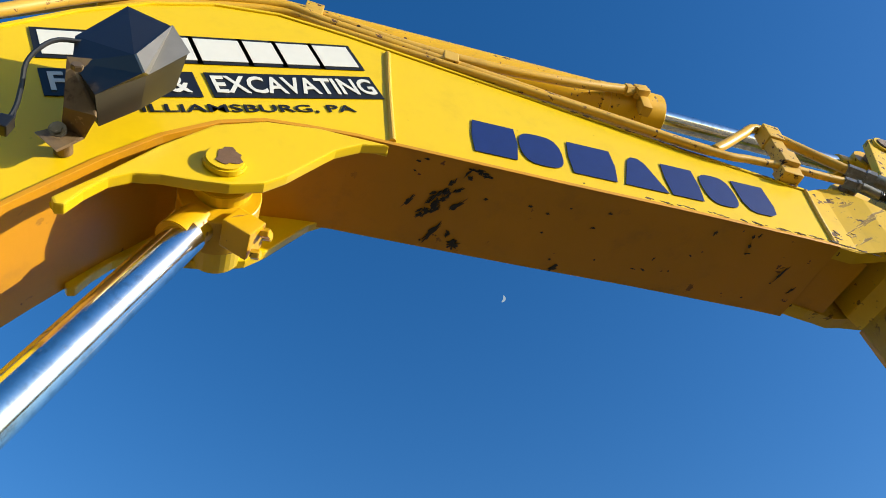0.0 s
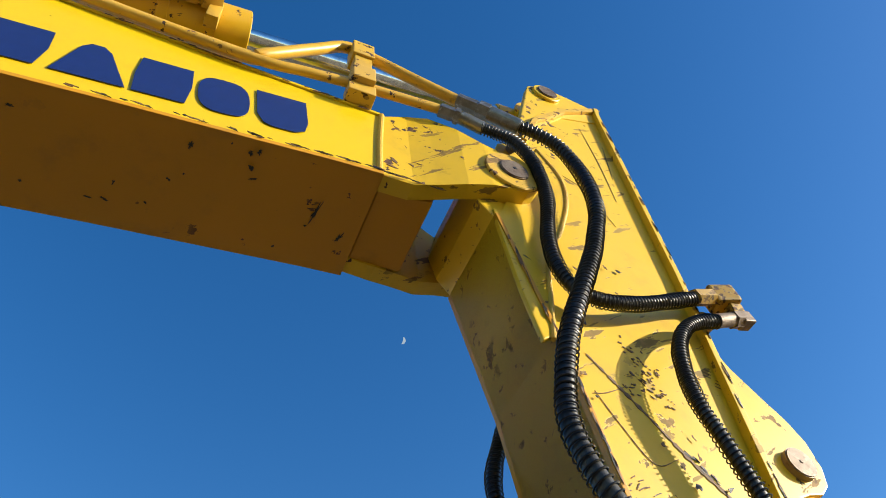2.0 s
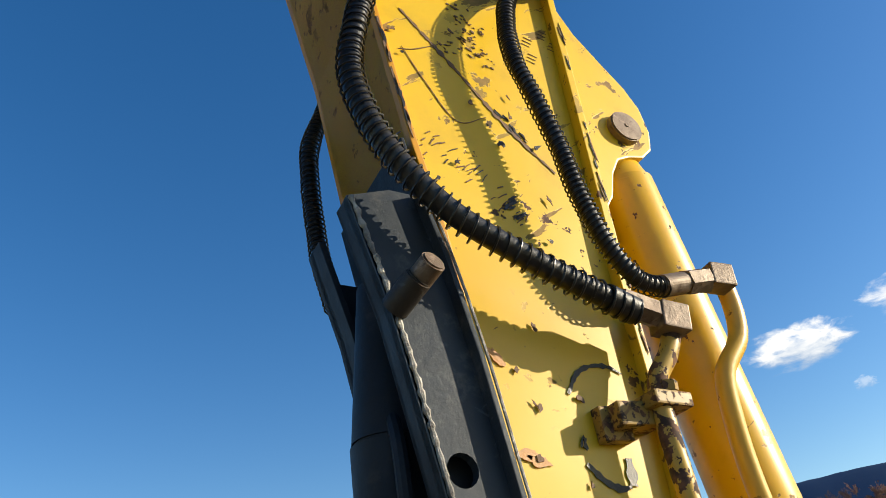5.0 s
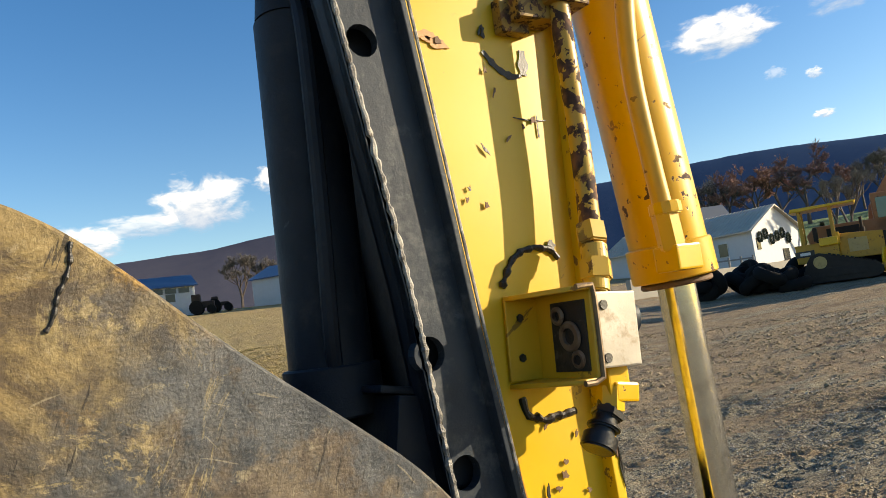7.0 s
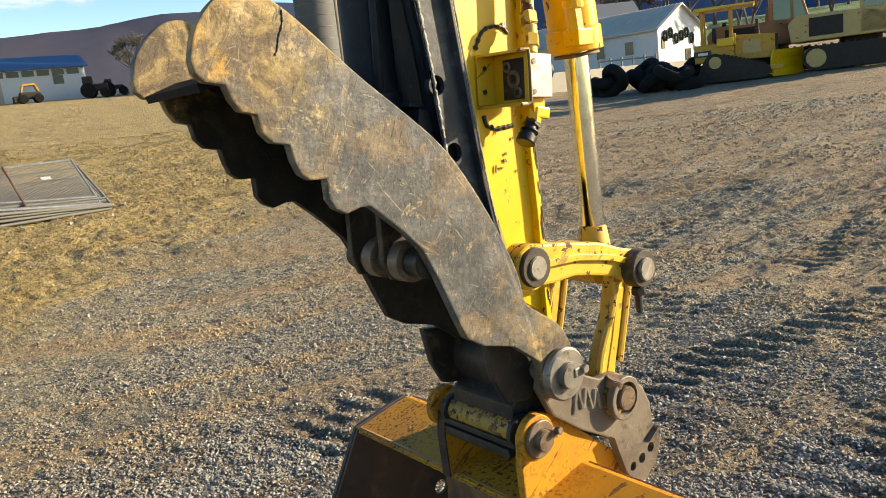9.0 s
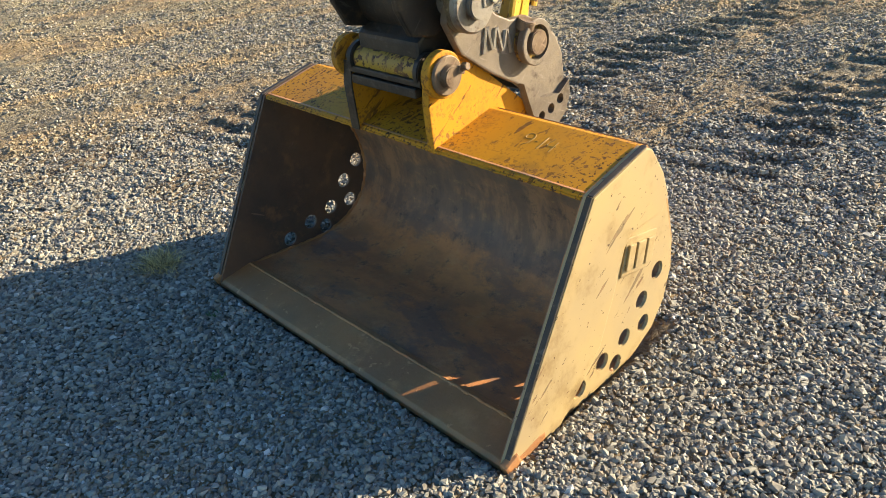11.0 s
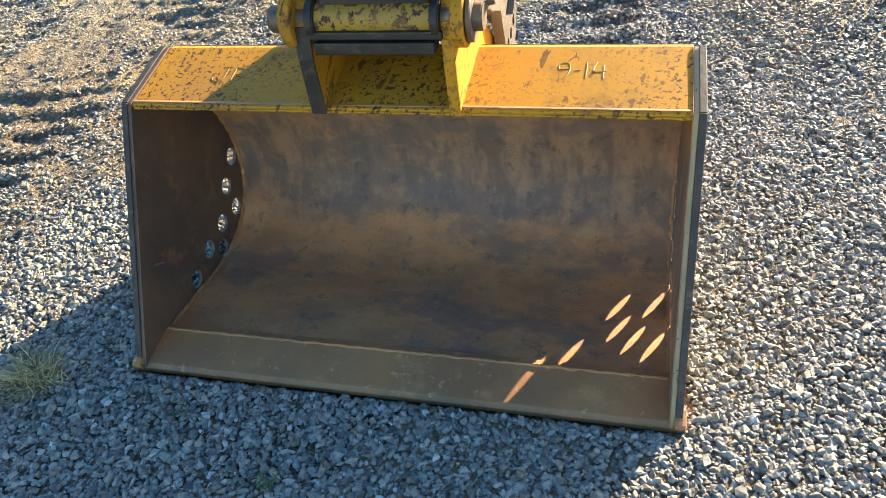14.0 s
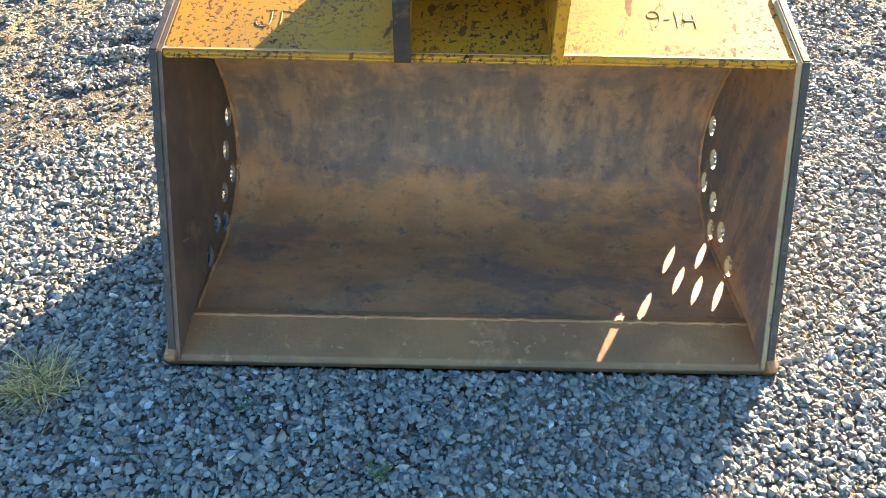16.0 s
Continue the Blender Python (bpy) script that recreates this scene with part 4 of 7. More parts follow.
part("elbow_block", merged(block((0.745, -0.215, 3.75), (0.085, 0.06, 0.07), (0, -8, -12), 0.008), block((0.77, -0.21, 3.70), (0.045, 0.05, 0.05)), rod((0.62, -0.22, 3.705), (0.70, -0.22, 3.735), 0.026, None, 6), rod((0.71, -0.17, 3.70), (0.66, -0.10, 3.66), 0.03)), PAINT_RUSTY, arm, "worn yellow elbow block with a rusted corner")
part("elbow_block", merged(block((0.78, -0.22, 3.663), (0.045, 0.042, 0.042), (0, -15, 0)), rod((0.66, -0.22, 3.62), (0.74, -0.22, 3.655), 0.021), rod((0.73, -0.22, 3.65), (0.765, -0.22, 3.662), 0.027, None, 6)), PIN_STEEL, arm, "bare steel elbow fitting")
part("elbow_block", merged(block((0.60, -0.25, 2.64), (0.055, 0.05, 0.052), (0, 12, -8), 0.003), rod((0.50, -0.243, 2.675), (0.585, -0.247, 2.65), 0.026, None, 6)), PIN_STEEL, arm, "square steel elbow block")
part("elbow_block", merged(block((0.785, -0.235, 2.755), (0.052, 0.045, 0.048), (0, 6, -8), 0.003), rod((0.64, -0.222, 2.73), (0.70, -0.225, 2.742), 0.022), rod((0.70, -0.225, 2.742), (0.76, -0.23, 2.752), 0.026, None, 6)), PIN_STEEL, arm, "square steel elbow block")
part("hydraulic_pipe", pipe([(0.61, -0.24, 2.63), (0.585, -0.235, 2.58), (0.555, -0.225, 2.54), (0.545, -0.222, 2.48), (0.543, -0.222, 2.35), (0.54, -0.222, 2.2), (0.53, -0.225, 2.07)], 0.018), PIPE_WORN, digger, "steel pipe with yellow paint worn to black", smooth=True)
part("pipe_clamp", merged(block((0.505, -0.19, 2.482), (0.09, 0.05, 0.042)), block((0.555, -0.22, 2.497), (0.08, 0.055, 0.026), (0, 4, 0)), hexbolt((0.56, -0.23, 2.512), (0, -0.2, 1), 0.020, 0.02), block((0.472, -0.175, 2.474), (0.06, 0.024, 0.06))), PAINT_RUSTY, arm, "worn pipe clamp with a bolt")

HOSE_1 = [(0.17, -0.238, 4.41), (0.25, -0.245, 4.39), (0.32, -0.25, 4.33), (0.37, -0.25, 4.18), (0.365, -0.25, 4.0), (0.29, -0.255, 3.77), (0.19, -0.26, 3.55), (0.115, -0.25, 3.38), (0.07, -0.24, 3.23), (0.05, -0.235, 3.10), (0.075, -0.24, 2.98), (0.125, -0.245, 2.887), (0.20, -0.25, 2.805), (0.31, -0.252, 2.742), (0.42, -0.25, 2.695), (0.53, -0.246, 2.655)]
HOSE_2 = [(0.04, -0.222, 4.338), (0.09, -0.23, 4.32), (0.145, -0.24, 4.275), (0.195, -0.24, 4.17), (0.205, -0.23, 3.99), (0.175, -0.215, 3.81), (0.175, -0.21, 3.69), (0.21, -0.21, 3.60), (0.29, -0.215, 3.575), (0.40, -0.22, 3.60), (0.52, -0.22, 3.655), (0.63, -0.22, 3.708)]
HOSE_3 = [(0.67, -0.22, 3.625), (0.60, -0.22, 3.60), (0.53, -0.225, 3.55), (0.465, -0.23, 3.46), (0.435, -0.23, 3.35), (0.435, -0.23, 3.25), (0.46, -0.23, 3.15), (0.485, -0.23, 3.03), (0.50, -0.23, 2.91), (0.535, -0.228, 2.80), (0.585, -0.225, 2.738), (0.65, -0.222, 2.732)]
HOSE_4 = [(0.36, 0.22, 3.85), (0.25, 0.22, 3.6), (0.175, 0.22, 3.44), (0.13, 0.215, 3.31), (0.12, 0.205, 3.21), (0.12, 0.20, 3.11), (0.125, 0.19, 2.98), (0.14, 0.17, 2.85)]
for pts, r, wire, pitch, m, seed in ((HOSE_1, 0.0205, 0.0023, 0.019, COIL_BLACK, 1), (HOSE_2, 0.0170, 0.0020, 0.0125, COIL_BLACK, 2), (HOSE_3, 0.0160, 0.0019, 0.0125, COIL_BLACK, 3), (HOSE_4, 0.017, 0.0022, 0.014, COIL_BLACK, 4)):
    hose = part("hydraulic_hose", pipe(pts, r, 14, 0.012), RUBBER, digger, "black rubber hydraulic hose wound with a wire coil", smooth=True)
    part("coil_guard", coil(pts, r, wire, pitch, seed, 0.006), m, hose, "loose steel spring coil", smooth=True)
part("hose_sleeve", pipe([(0.475, -0.248, 2.676), (0.50, -0.247, 2.666), (0.53, -0.246, 2.655)], 0.025, 14, 0.012), RUBBER, hose, smooth=True)

# valve block bolted to a channel bracket, low on the arm
valve = part("valve_block", block((0.489, -0.247, 1.927), (0.092, 0.088, 0.116), (0, 4, 0), 0.003), VALVE_GREY, digger, "grey steel valve block on a yellow channel bracket")
part("bracket_web", block((0.437, -0.232, 1.926), (0.008, 0.132, 0.136), (0, 4, 0), 0.003), PAINT_PIPE, valve, "yellow channel bracket, rusted inside")
part("bracket_flange", moved(plate([(0.375, 0.16), (0.445, 0.16), (0.445, 0.298), (0.41, 0.298), (0.375, 0.18)], 1.992, 2.0, 0.002), Matrix(((1, 0, 0, 0), (0, 0, -1, 0), (0, 1, 0, 0), (0, 0, 0, 1)))), PAINT_PIPE, valve)
part("bracket_flange", moved(plate([(0.366, 0.16), (0.436, 0.16), (0.436, 0.298), (0.402, 0.298), (0.366, 0.18)], 1.854, 1.862, 0.002), Matrix(((1, 0, 0, 0), (0, 0, -1, 0), (0, 1, 0, 0), (0, 0, 0, 1)))), PAINT_PIPE, valve)
part("bracket_foot", block((0.402, -0.1675, 1.928), (0.066, 0.006, 0.13), (0, 4, 0), 0.002), PAINT_PIPE, valve)
part("bracket_edge", pipe([(0.40, -0.299, 1.856), (0.43, -0.300, 1.856), (0.437, -0.300, 1.87), (0.443, -0.300, 1.985), (0.437, -0.3, 1.998), (0.41, -0.299, 1.998)], 0.0045, 8), BRACKET_TAN, valve, "bare worn bracket edge", smooth=True)
part("rust_patch", moved(block((0, 0, 0), (0.003, 0.078, 0.108), (0, 4, 0), 0.001), pose(0.4318, -0.246, 1.925)), DARK_STEEL, valve, "black and rusty gasket face")
for y, z, r in ((-0.228, 1.958, 0.015), (-0.25, 1.925, 0.024), (-0.262, 1.889, 0.015)):
    part("port", ring((0.431, y, z), (0.424, y, z), r, r * 0.55, 24), PIN_STEEL, valve, "rusty round port")
parts("block_bolt", [rod(p, (p[0], p[1] - 0.002, p[2]), 0.0075, None, 14, 0) for p in ((0.467, -0.2915, 1.966), (0.46, -0.2915, 1.886))], GREASE, valve)
parts("bracket_bolt", [hexbolt(p, (0, -1, 0), 0.007, 0.004) for p in ((0.398, -0.171, 1.963), (0.392, -0.171, 1.90))], GREASE, valve)
part("end_cap", merged(rod((0.535, -0.25, 1.94), (0.56, -0.25, 1.94), 0.03), rod((0.555, -0.25, 1.94), (0.568, -0.25, 1.94), 0.022, None, 6)), BLACK_STEEL, valve, smooth=True)
part("pipe_fitting", merged(rod((0.53, -0.225, 2.10), (0.522, -0.235, 2.065), 0.026, None, 6), rod((0.522, -0.235, 2.065), (0.515, -0.24, 2.03), 0.022), rod((0.515, -0.24, 2.04), (0.508, -0.245, 2.005), 0.027, None, 6), rod((0.508, -0.245, 2.01), (0.50, -0.25, 1.985), 0.02)), PAINT_WORN, valve, "worn yellow pipe nut")
part("lower_fitting", merged(block((0.495, -0.25, 1.848), (0.045, 0.045, 0.045)), block((0.505, -0.262, 1.828), (0.05, 0.03, 0.03), (0, 10, 0)), rod((0.49, -0.255, 1.84), (0.478, -0.258, 1.80), 0.022, None, 6)), PAINT_CYL, valve, "yellow elbow fitting")
part("hose_plug", merged(rod((0.483, -0.255, 1.815), (0.445, -0.262, 1.765), 0.019), rod((0.477, -0.257, 1.805), (0.468, -0.258, 1.793), 0.026, None, 6), rod((0.461, -0.259, 1.785), (0.456, -0.26, 1.778), 0.026), rod((0.449, -0.262, 1.772), (0.434, -0.264, 1.752), 0.027)), RUBBER, valve, "capped black hose end", smooth=True)
parts("weld_scar", [bead([(0.378, S2, 2.015), (0.40, S2, 2.05), (0.43, S2, 2.072), (0.485, S2, 2.072), (0.505, S2, 2.055)], 0.0065, 1), bead([(0.385, S2, 1.838), (0.39, S2, 1.815), (0.41, S2, 1.80), (0.45, S2, 1.797), (0.49, S2, 1.80)], 0.0075, 2)], GREASE, arm, "dark burnt weld scar")

# black thumb mount on the arm's front
CH_L = [(0.04, 2.865), (0.092, 2.66), (0.135, 2.40), (0.190, 2.03), (0.222, 1.70), (0.262, 1.46)]
CH_R = [(0.385, 1.46), (0.349, 1.655), (0.311, 1.985), (0.267, 2.40), (0.248, 2.576), (0.219, 2.751), (0.188, 2.885), (0.12, 2.89)]
mount = part("thumb_mount", plate(CH_L + CH_R, -0.182, -0.163, 0.002, [(0.173, 2.403, 0.026), (0.216, 1.93, 0.026), (0.250, 1.752, 0.026)]), BLACK_STEEL, digger, "black painted steel thumb mount welded to the arm front")
part("mount_flange", strip([(x - 0.016, z) for x, z in CH_R[:-1]], 0.010, -0.206, -0.163), BLACK_STEEL, mount)
part("mount_side", strip(CH_L, 0.014, -0.182, -0.13), BLACK_SHADED, mount)
part("edge_weld", bead([(x + 0.008, -0.182, z) for x, z in CH_L], 0.0058, 4), BLACK_EDGE, mount, "rough grey weld bead")
part("edge_wear", pipe([(x - 0.012, -0.206, z) for x, z in CH_R[:-1]], 0.0028, 6, 0.03), BLACK_EDGE, mount)
# black sheet added behind the face so the holes look dark
part("hole_backing", plate(CH_L + CH_R, -0.14, -0.13, 0.001), BLACK_SHADED, mount)
part("mount_base", strip([(x - 0.02, z) for x, z in ARM[2:8]], 0.008, -0.17, 0.16), BLACK_SHADED, mount)
part("mount_far", plate([(x + 0.05, z + 0.095) for x, z in CH_L] + CH_R, 0.14, 0.16, 0.002), BLACK_SHADED, mount)
part("mount_far_side", strip([(x + 0.05, z + 0.095) for x, z in CH_L], 0.014, 0.10, 0.17), BLACK_SHADED, mount)
part("mount_pin", merged(rod((0.118, -0.20, 2.675), (0.137, -0.265, 2.70), 0.021), rod((0.128, -0.19, 2.69), (0.128, -0.135, 2.69), 0.021)), PIN_STEEL, mount, "rusty pin through the mount")
part("pin_keeper", rod((0.098, -0.182, 2.655), (0.122, -0.236, 2.685), 0.0235), DARK_STEEL, mount, "dark greasy pin sleeve", smooth=True)
part("stop_box", merged(block((0.23, -0.05, 1.80), (0.14, 0.20, 0.13), (0, 12, 0)), block((0.20, -0.06, 1.88), (0.10, 0.16, 0.012), (0, 12, 0))), BLACK_SHADED, mount)
cyl_t = part("thumb_cylinder", rod((0.150, 0.0, 2.52), (0.140, 0.0, 1.86), 0.068, None, 36, 0.02), BLACK_SHADED, digger, "black painted thumb cylinder", smooth=True)
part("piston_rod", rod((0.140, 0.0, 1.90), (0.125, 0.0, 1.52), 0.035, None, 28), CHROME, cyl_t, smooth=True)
part("cylinder_cap", rod((0.170, 0, 2.80), (0.150, 0, 2.50), 0.048, 0.066, 32), BLACK_SHADED, cyl_t, smooth=True)
part("gland", ring((0.141, 0, 1.93), (0.140, 0, 1.85), 0.078, 0.04, 36), BLACK_SHADED, cyl_t, smooth=True)
part("cylinder_tube", pipe([(0.14, -0.03, 2.56), (0.125, -0.085, 2.45), (0.12, -0.085, 2.2), (0.115, -0.075, 2.0), (0.12, -0.06, 1.93)], 0.013, 10), BLACK_SHADED, cyl_t, smooth=True)

# thumb
THUMB_TOP = [(-0.45, 2.00), (-0.44, 2.04), (-0.42, 2.075), (-0.385, 2.11), (-0.35, 2.13), (-0.31, 2.135), (-0.28, 2.12), (-0.24, 2.095), (-0.18, 2.045), (-0.12, 1.99), (-0.05, 1.93), (0.035, 1.865), (0.15, 1.77), (0.23, 1.66), (0.30, 1.545), (0.36, 1.42), (0.376, 1.365), (0.385, 1.305), (0.44, 1.27), (0.52, 1.215), (0.565, 1.13), (0.57, 1.05), (0.54, 1.0), (0.49, 0.985), (0.445, 1.01), (0.435, 1.07), (0.42, 1.13)]
for _ in range(2):
    THUMB_TOP = THUMB_TOP[:1] + [(a[0] * (1 - f) + b[0] * f, a[1] * (1 - f) + b[1] * f) for a, b in zip(THUMB_TOP, THUMB_TOP[1:]) for f in (0.25, 0.75)] + THUMB_TOP[-1:]
THUMB_LOW = [(0.33, 1.20), (0.22, 1.235), (0.165, 1.27), (0.13, 1.35), (0.09, 1.45), (0.05, 1.53), (0.0, 1.585), (-0.04, 1.62), (-0.085, 1.66), (-0.11, 1.662), (-0.15, 1.653), (-0.175, 1.668), (-0.19, 1.69), (-0.19, 1.738), (-0.23, 1.74), (-0.25, 1.755), (-0.262, 1.785), (-0.268, 1.82), (-0.305, 1.828), (-0.325, 1.85), (-0.332, 1.888), (-0.365, 1.897), (-0.38, 1.92), (-0.39, 1.95), (-0.43, 1.958), (-0.447, 1.975)]


def leaning(bm):
    """The thumb's plate leans outwards and stands a little higher towards its tip."""
    for v in bm.verts:
        k = clamp((v.co.z - 1.25) / 0.85)
        v.co += Vector((-0.012, -0.028, 0.018)) * k
    return bm


thumb = part("thumb", leaning(plate(THUMB_TOP + THUMB_LOW, -0.255, -0.225, 0.007)), THUMB_STEEL, digger, "worn brown and grey steel thumb with scalloped teeth")
part("far_plate", plate([(x - 0.008, z + 0.012) for x, z in THUMB_TOP + THUMB_LOW], 0.085, 0.115, 0.004), THUMB_SHADED, thumb, "far thumb plate, shade painted black below the tip")
part("tip_crack", leaning(bead([(-0.241, -0.2545, 2.088), (-0.246, -0.2545, 2.06), (-0.258, -0.2545, 2.035), (-0.264, -0.2545, 2.015), (-0.272, -0.2545, 2.0)], 0.0032, 9, 0.004)), GREASE, thumb, "dark crack line")
for y in (-0.12, 0.03):
    part("inner_lug", plate([(0.03, 1.62), (0.025, 1.5), (0.045, 1.445), (0.085, 1.43), (0.125, 1.445), (0.15, 1.5), (0.2, 1.62), (0.14, 1.70), (0.05, 1.74)], y, y + 0.022, 0.005), DARK_STEEL, thumb)
part("cross_plate", strip([(0.20, 1.60), (0.12, 1.68), (0.0, 1.78), (-0.10, 1.865), (-0.20, 1.945), (-0.29, 2.005), (-0.36, 2.0), (-0.437, 1.974)], 0.018, -0.228, 0.088), DEEP_SHADE, thumb)
part("inner_pin", rod((0.085, -0.23, 1.49), (0.085, 0.10, 1.49), 0.04), DARK_STEEL, thumb, smooth=True)
parts("pin_boss", [rod((0.085, y, 1.49), (0.085, y + 0.05, 1.49), 0.055) for y in (-0.17, -0.05)], PIN_STEEL, thumb, "", True)
part("hub", rod((0.50, -0.16, 1.07), (0.50, 0.16, 1.07), 0.095, None, 36), DARK_STEEL, thumb, "dark greasy hub", smooth=True)
parts("hub_plate", [plate([(0.30, 1.20), (0.42, 1.18), (0.56, 1.10), (0.56, 1.02), (0.44, 0.98), (0.36, 1.0), (0.32, 1.08)], y, y + 0.03, 0.008) for y in (-0.17, 0.12)], DARK_STEEL, thumb)
part("thumb_washer", ring((0.50, -0.285, 1.07), (0.50, -0.255, 1.07), 0.08, 0.03, 40, 0.006), PIN_GREY, thumb, "grey round pin washer", smooth=True)
part("thumb_pin", merged(rod((0.50, -0.305, 1.07), (0.50, 0.26, 1.07), 0.04), block((0.53, -0.297, 1.075), (0.045, 0.025, 0.028)), hexbolt((0.545, -0.305, 1.08), (0, -1, 0), 0.014, 0.015)), PIN_GREY, thumb)

# tilt links and connecting links
link = part("tilt_link", plate([(0.40, 1.39), (0.415, 1.435), (0.455, 1.455), (0.52, 1.45), (0.62, 1.435), (0.77, 1.405), (0.88, 1.365), (0.95, 1.345), (0.985, 1.31), (0.985, 1.27), (0.95, 1.24), (0.91, 1.245), (0.85, 1.275), (0.76, 1.30), (0.65, 1.325), (0.55, 1.325), (0.46, 1.335), (0.415, 1.355)], -0.215, -0.17, 0.008), PAINT_WORN, digger, "curved cast tilt link in worn yellow")
part("link_web", strip([(0.94, 1.315), (0.80, 1.362), (0.66, 1.392), (0.52, 1.402)], 0.02, -0.228, -0.168), PAINT_WORN, link)
part("link_far", plate([(0.42, 1.43), (0.52, 1.45), (0.77, 1.405), (0.95, 1.345), (0.985, 1.29), (0.95, 1.24), (0.76, 1.30), (0.55, 1.325), (0.42, 1.35)], 0.17, 0.215, 0.008), PAINT_WORN, link)
parts("link_boss", [rod((0.462, y, 1.395), (0.462, y + 0.075, 1.395), 0.068, None, 36) for y in (-0.225, 0.15)], PAINT_WORN, link, "", True)
part("pin_washer", ring((0.462, -0.24, 1.395), (0.462, -0.222, 1.395), 0.058, 0.032, 36), DARK_STEEL, link, smooth=True)
part("link_pin", rod((0.462, -0.248, 1.395), (0.462, 0.24, 1.395), 0.034), PIN_GREY, link)
part("pin_washer", merged(ring((0.93, -0.262, 1.288), (0.93, -0.212, 1.288), 0.062, 0.034, 36)), DARK_STEEL, link, smooth=True)
part("link_pin", rod((0.93, -0.275, 1.288), (0.93, 0.25, 1.288), 0.038), PIN_GREY, link)
part("hanging_bolt", merged(rod((0.925, -0.235, 1.225), (0.925, -0.235, 1.14), 0.012, None, 10), hexbolt((0.925, -0.235, 1.225), (0, 0, -1), 0.024, 0.025)), DARK_STEEL, link)
for y in (-0.165, 0.115):
    con = part("connecting_link", plate([(0.895, 1.27), (0.965, 1.26), (0.92, 1.10), (0.872, 0.96), (0.855, 0.87), (0.785, 0.87), (0.77, 0.95), (0.815, 1.05), (0.865, 1.15)], y, y + 0.05, 0.010), PAINT_WORN, digger, "worn yellow connecting link")
    part("link_groove", plate([(0.905, 1.22), (0.935, 1.215), (0.90, 1.08), (0.855, 0.94), (0.82, 0.95), (0.86, 1.06)], y - 0.004, y + 0.01, 0.003), PAINT_PIPE, con)
    part("link_edge", merged(pipe([(0.895, y - 0.004, 1.24), (0.86, y - 0.004, 1.14), (0.80, y - 0.004, 1.03), (0.77, y - 0.004, 0.94)], 0.012, 8), pipe([(0.965, y - 0.004, 1.24), (0.925, y - 0.004, 1.10), (0.885, y - 0.004, 0.97)], 0.012, 8)), PAINT_WORN, con, smooth=True)

# quick coupler
COUP = [(0.45, 1.02), (0.47, 1.10), (0.55, 1.10), (0.66, 1.0), (0.72, 0.97), (0.80, 0.965), (0.87, 0.93), (0.94, 0.87), (0.975, 0.80), (0.985, 0.70), (0.93, 0.67), (0.84, 0.68), (0.74, 0.76), (0.62, 0.83), (0.50, 0.92)]
coupler = part("quick_coupler", plate(COUP, -0.215, -0.185, 0.006), COUPLER_STEEL, digger, "bare brown steel quick coupler between arm and bucket")
part("far_plate", plate(COUP, 0.185, 0.215, 0.006), COUPLER_STEEL, coupler)
part("lower_plate", plate([(0.985, 0.71), (0.93, 0.675), (0.84, 0.685), (0.75, 0.76), (0.77, 0.70), (0.80, 0.62), (0.84, 0.565), (0.90, 0.55), (0.965, 0.60), (0.99, 0.66)], -0.235, -0.205, 0.004, [(0.835, 0.625, 0.016), (0.885, 0.635, 0.018), (0.935, 0.655, 0.018)]), COUPLER_STEEL, coupler, "drilled lower plate with three holes")
part("coupler_body", plate([(0.40, 0.97), (0.47, 1.02), (0.60, 0.98), (0.78, 0.90), (0.90, 0.80), (0.88, 0.68), (0.70, 0.76), (0.50, 0.86), (0.40, 0.88)], -0.14, 0.14, 0.012), DARK_STEEL, coupler)
part("cut_mark", swept([Vector((x, -0.2155, z)) for x, z in ((0.59, 0.90), (0.606, 0.972), (0.612, 0.972), (0.628, 0.905), (0.634, 0.905), (0.648, 0.962), (0.654, 0.962), (0.672, 0.888), (0.678, 0.888), (0.692, 0.945), (0.698, 0.945), (0.715, 0.872))], 0.008, 6), PIN_GREY, coupler, "light flame-cut zigzag mark")
part("coupler_tube", rod((0.80, -0.23, 0.885), (0.80, 0.23, 0.885), 0.070, None, 36), PAINT_RUSTY, coupler, "tube with brown worn yellow paint", smooth=True)
part("coupler_pin", merged(rod((0.80, -0.262, 0.885), (0.80, 0.27, 0.885), 0.040), rod((0.77, -0.225, 0.93), (0.775, -0.235, 0.96), 0.03)), PIN_STEEL, coupler, "rusty coupler pin end")
part("pin_ring", ring((0.80, -0.256, 0.885), (0.80, -0.229, 0.885), 0.073, 0.055, 36), COUPLER_STEEL, coupler, smooth=True)
part("front_bar", merged(block((0.385, 0, 0.83), (0.05, 0.30, 0.03)), block((0.375, 0, 0.86), (0.02, 0.34, 0.02))), DARK_STEEL, coupler)

# paint knocked off the arm's edges
rnd = random.Random(77)
for line, y, count, seed in ((ARM[:9], -W - 0.0125, 70, 500), (BACK[:-1], -W - 0.0265, 60, 600)):
    zs, xs = [p[1] for p in line], [p[0] for p in line]
    if zs[0] > zs[-1]:
        zs, xs = zs[::-1], xs[::-1]
    for k in range(count):
        z = rnd.uniform(zs[0] + 0.03, zs[-1] - 0.05)
        x = float(np.interp(z, zs, xs))
        part("edge_chip", blot(x + (0.004 if seed == 500 else -0.006) + rnd.uniform(-0.003, 0.004), z, rnd.uniform(0.001, 0.004), rnd.uniform(0.006, 0.03), y, seed + k, 6 if seed == 500 else 4, 12, 0.6), rnd.choice((SCRAPE, GREASE)), arm, "chipped edge")
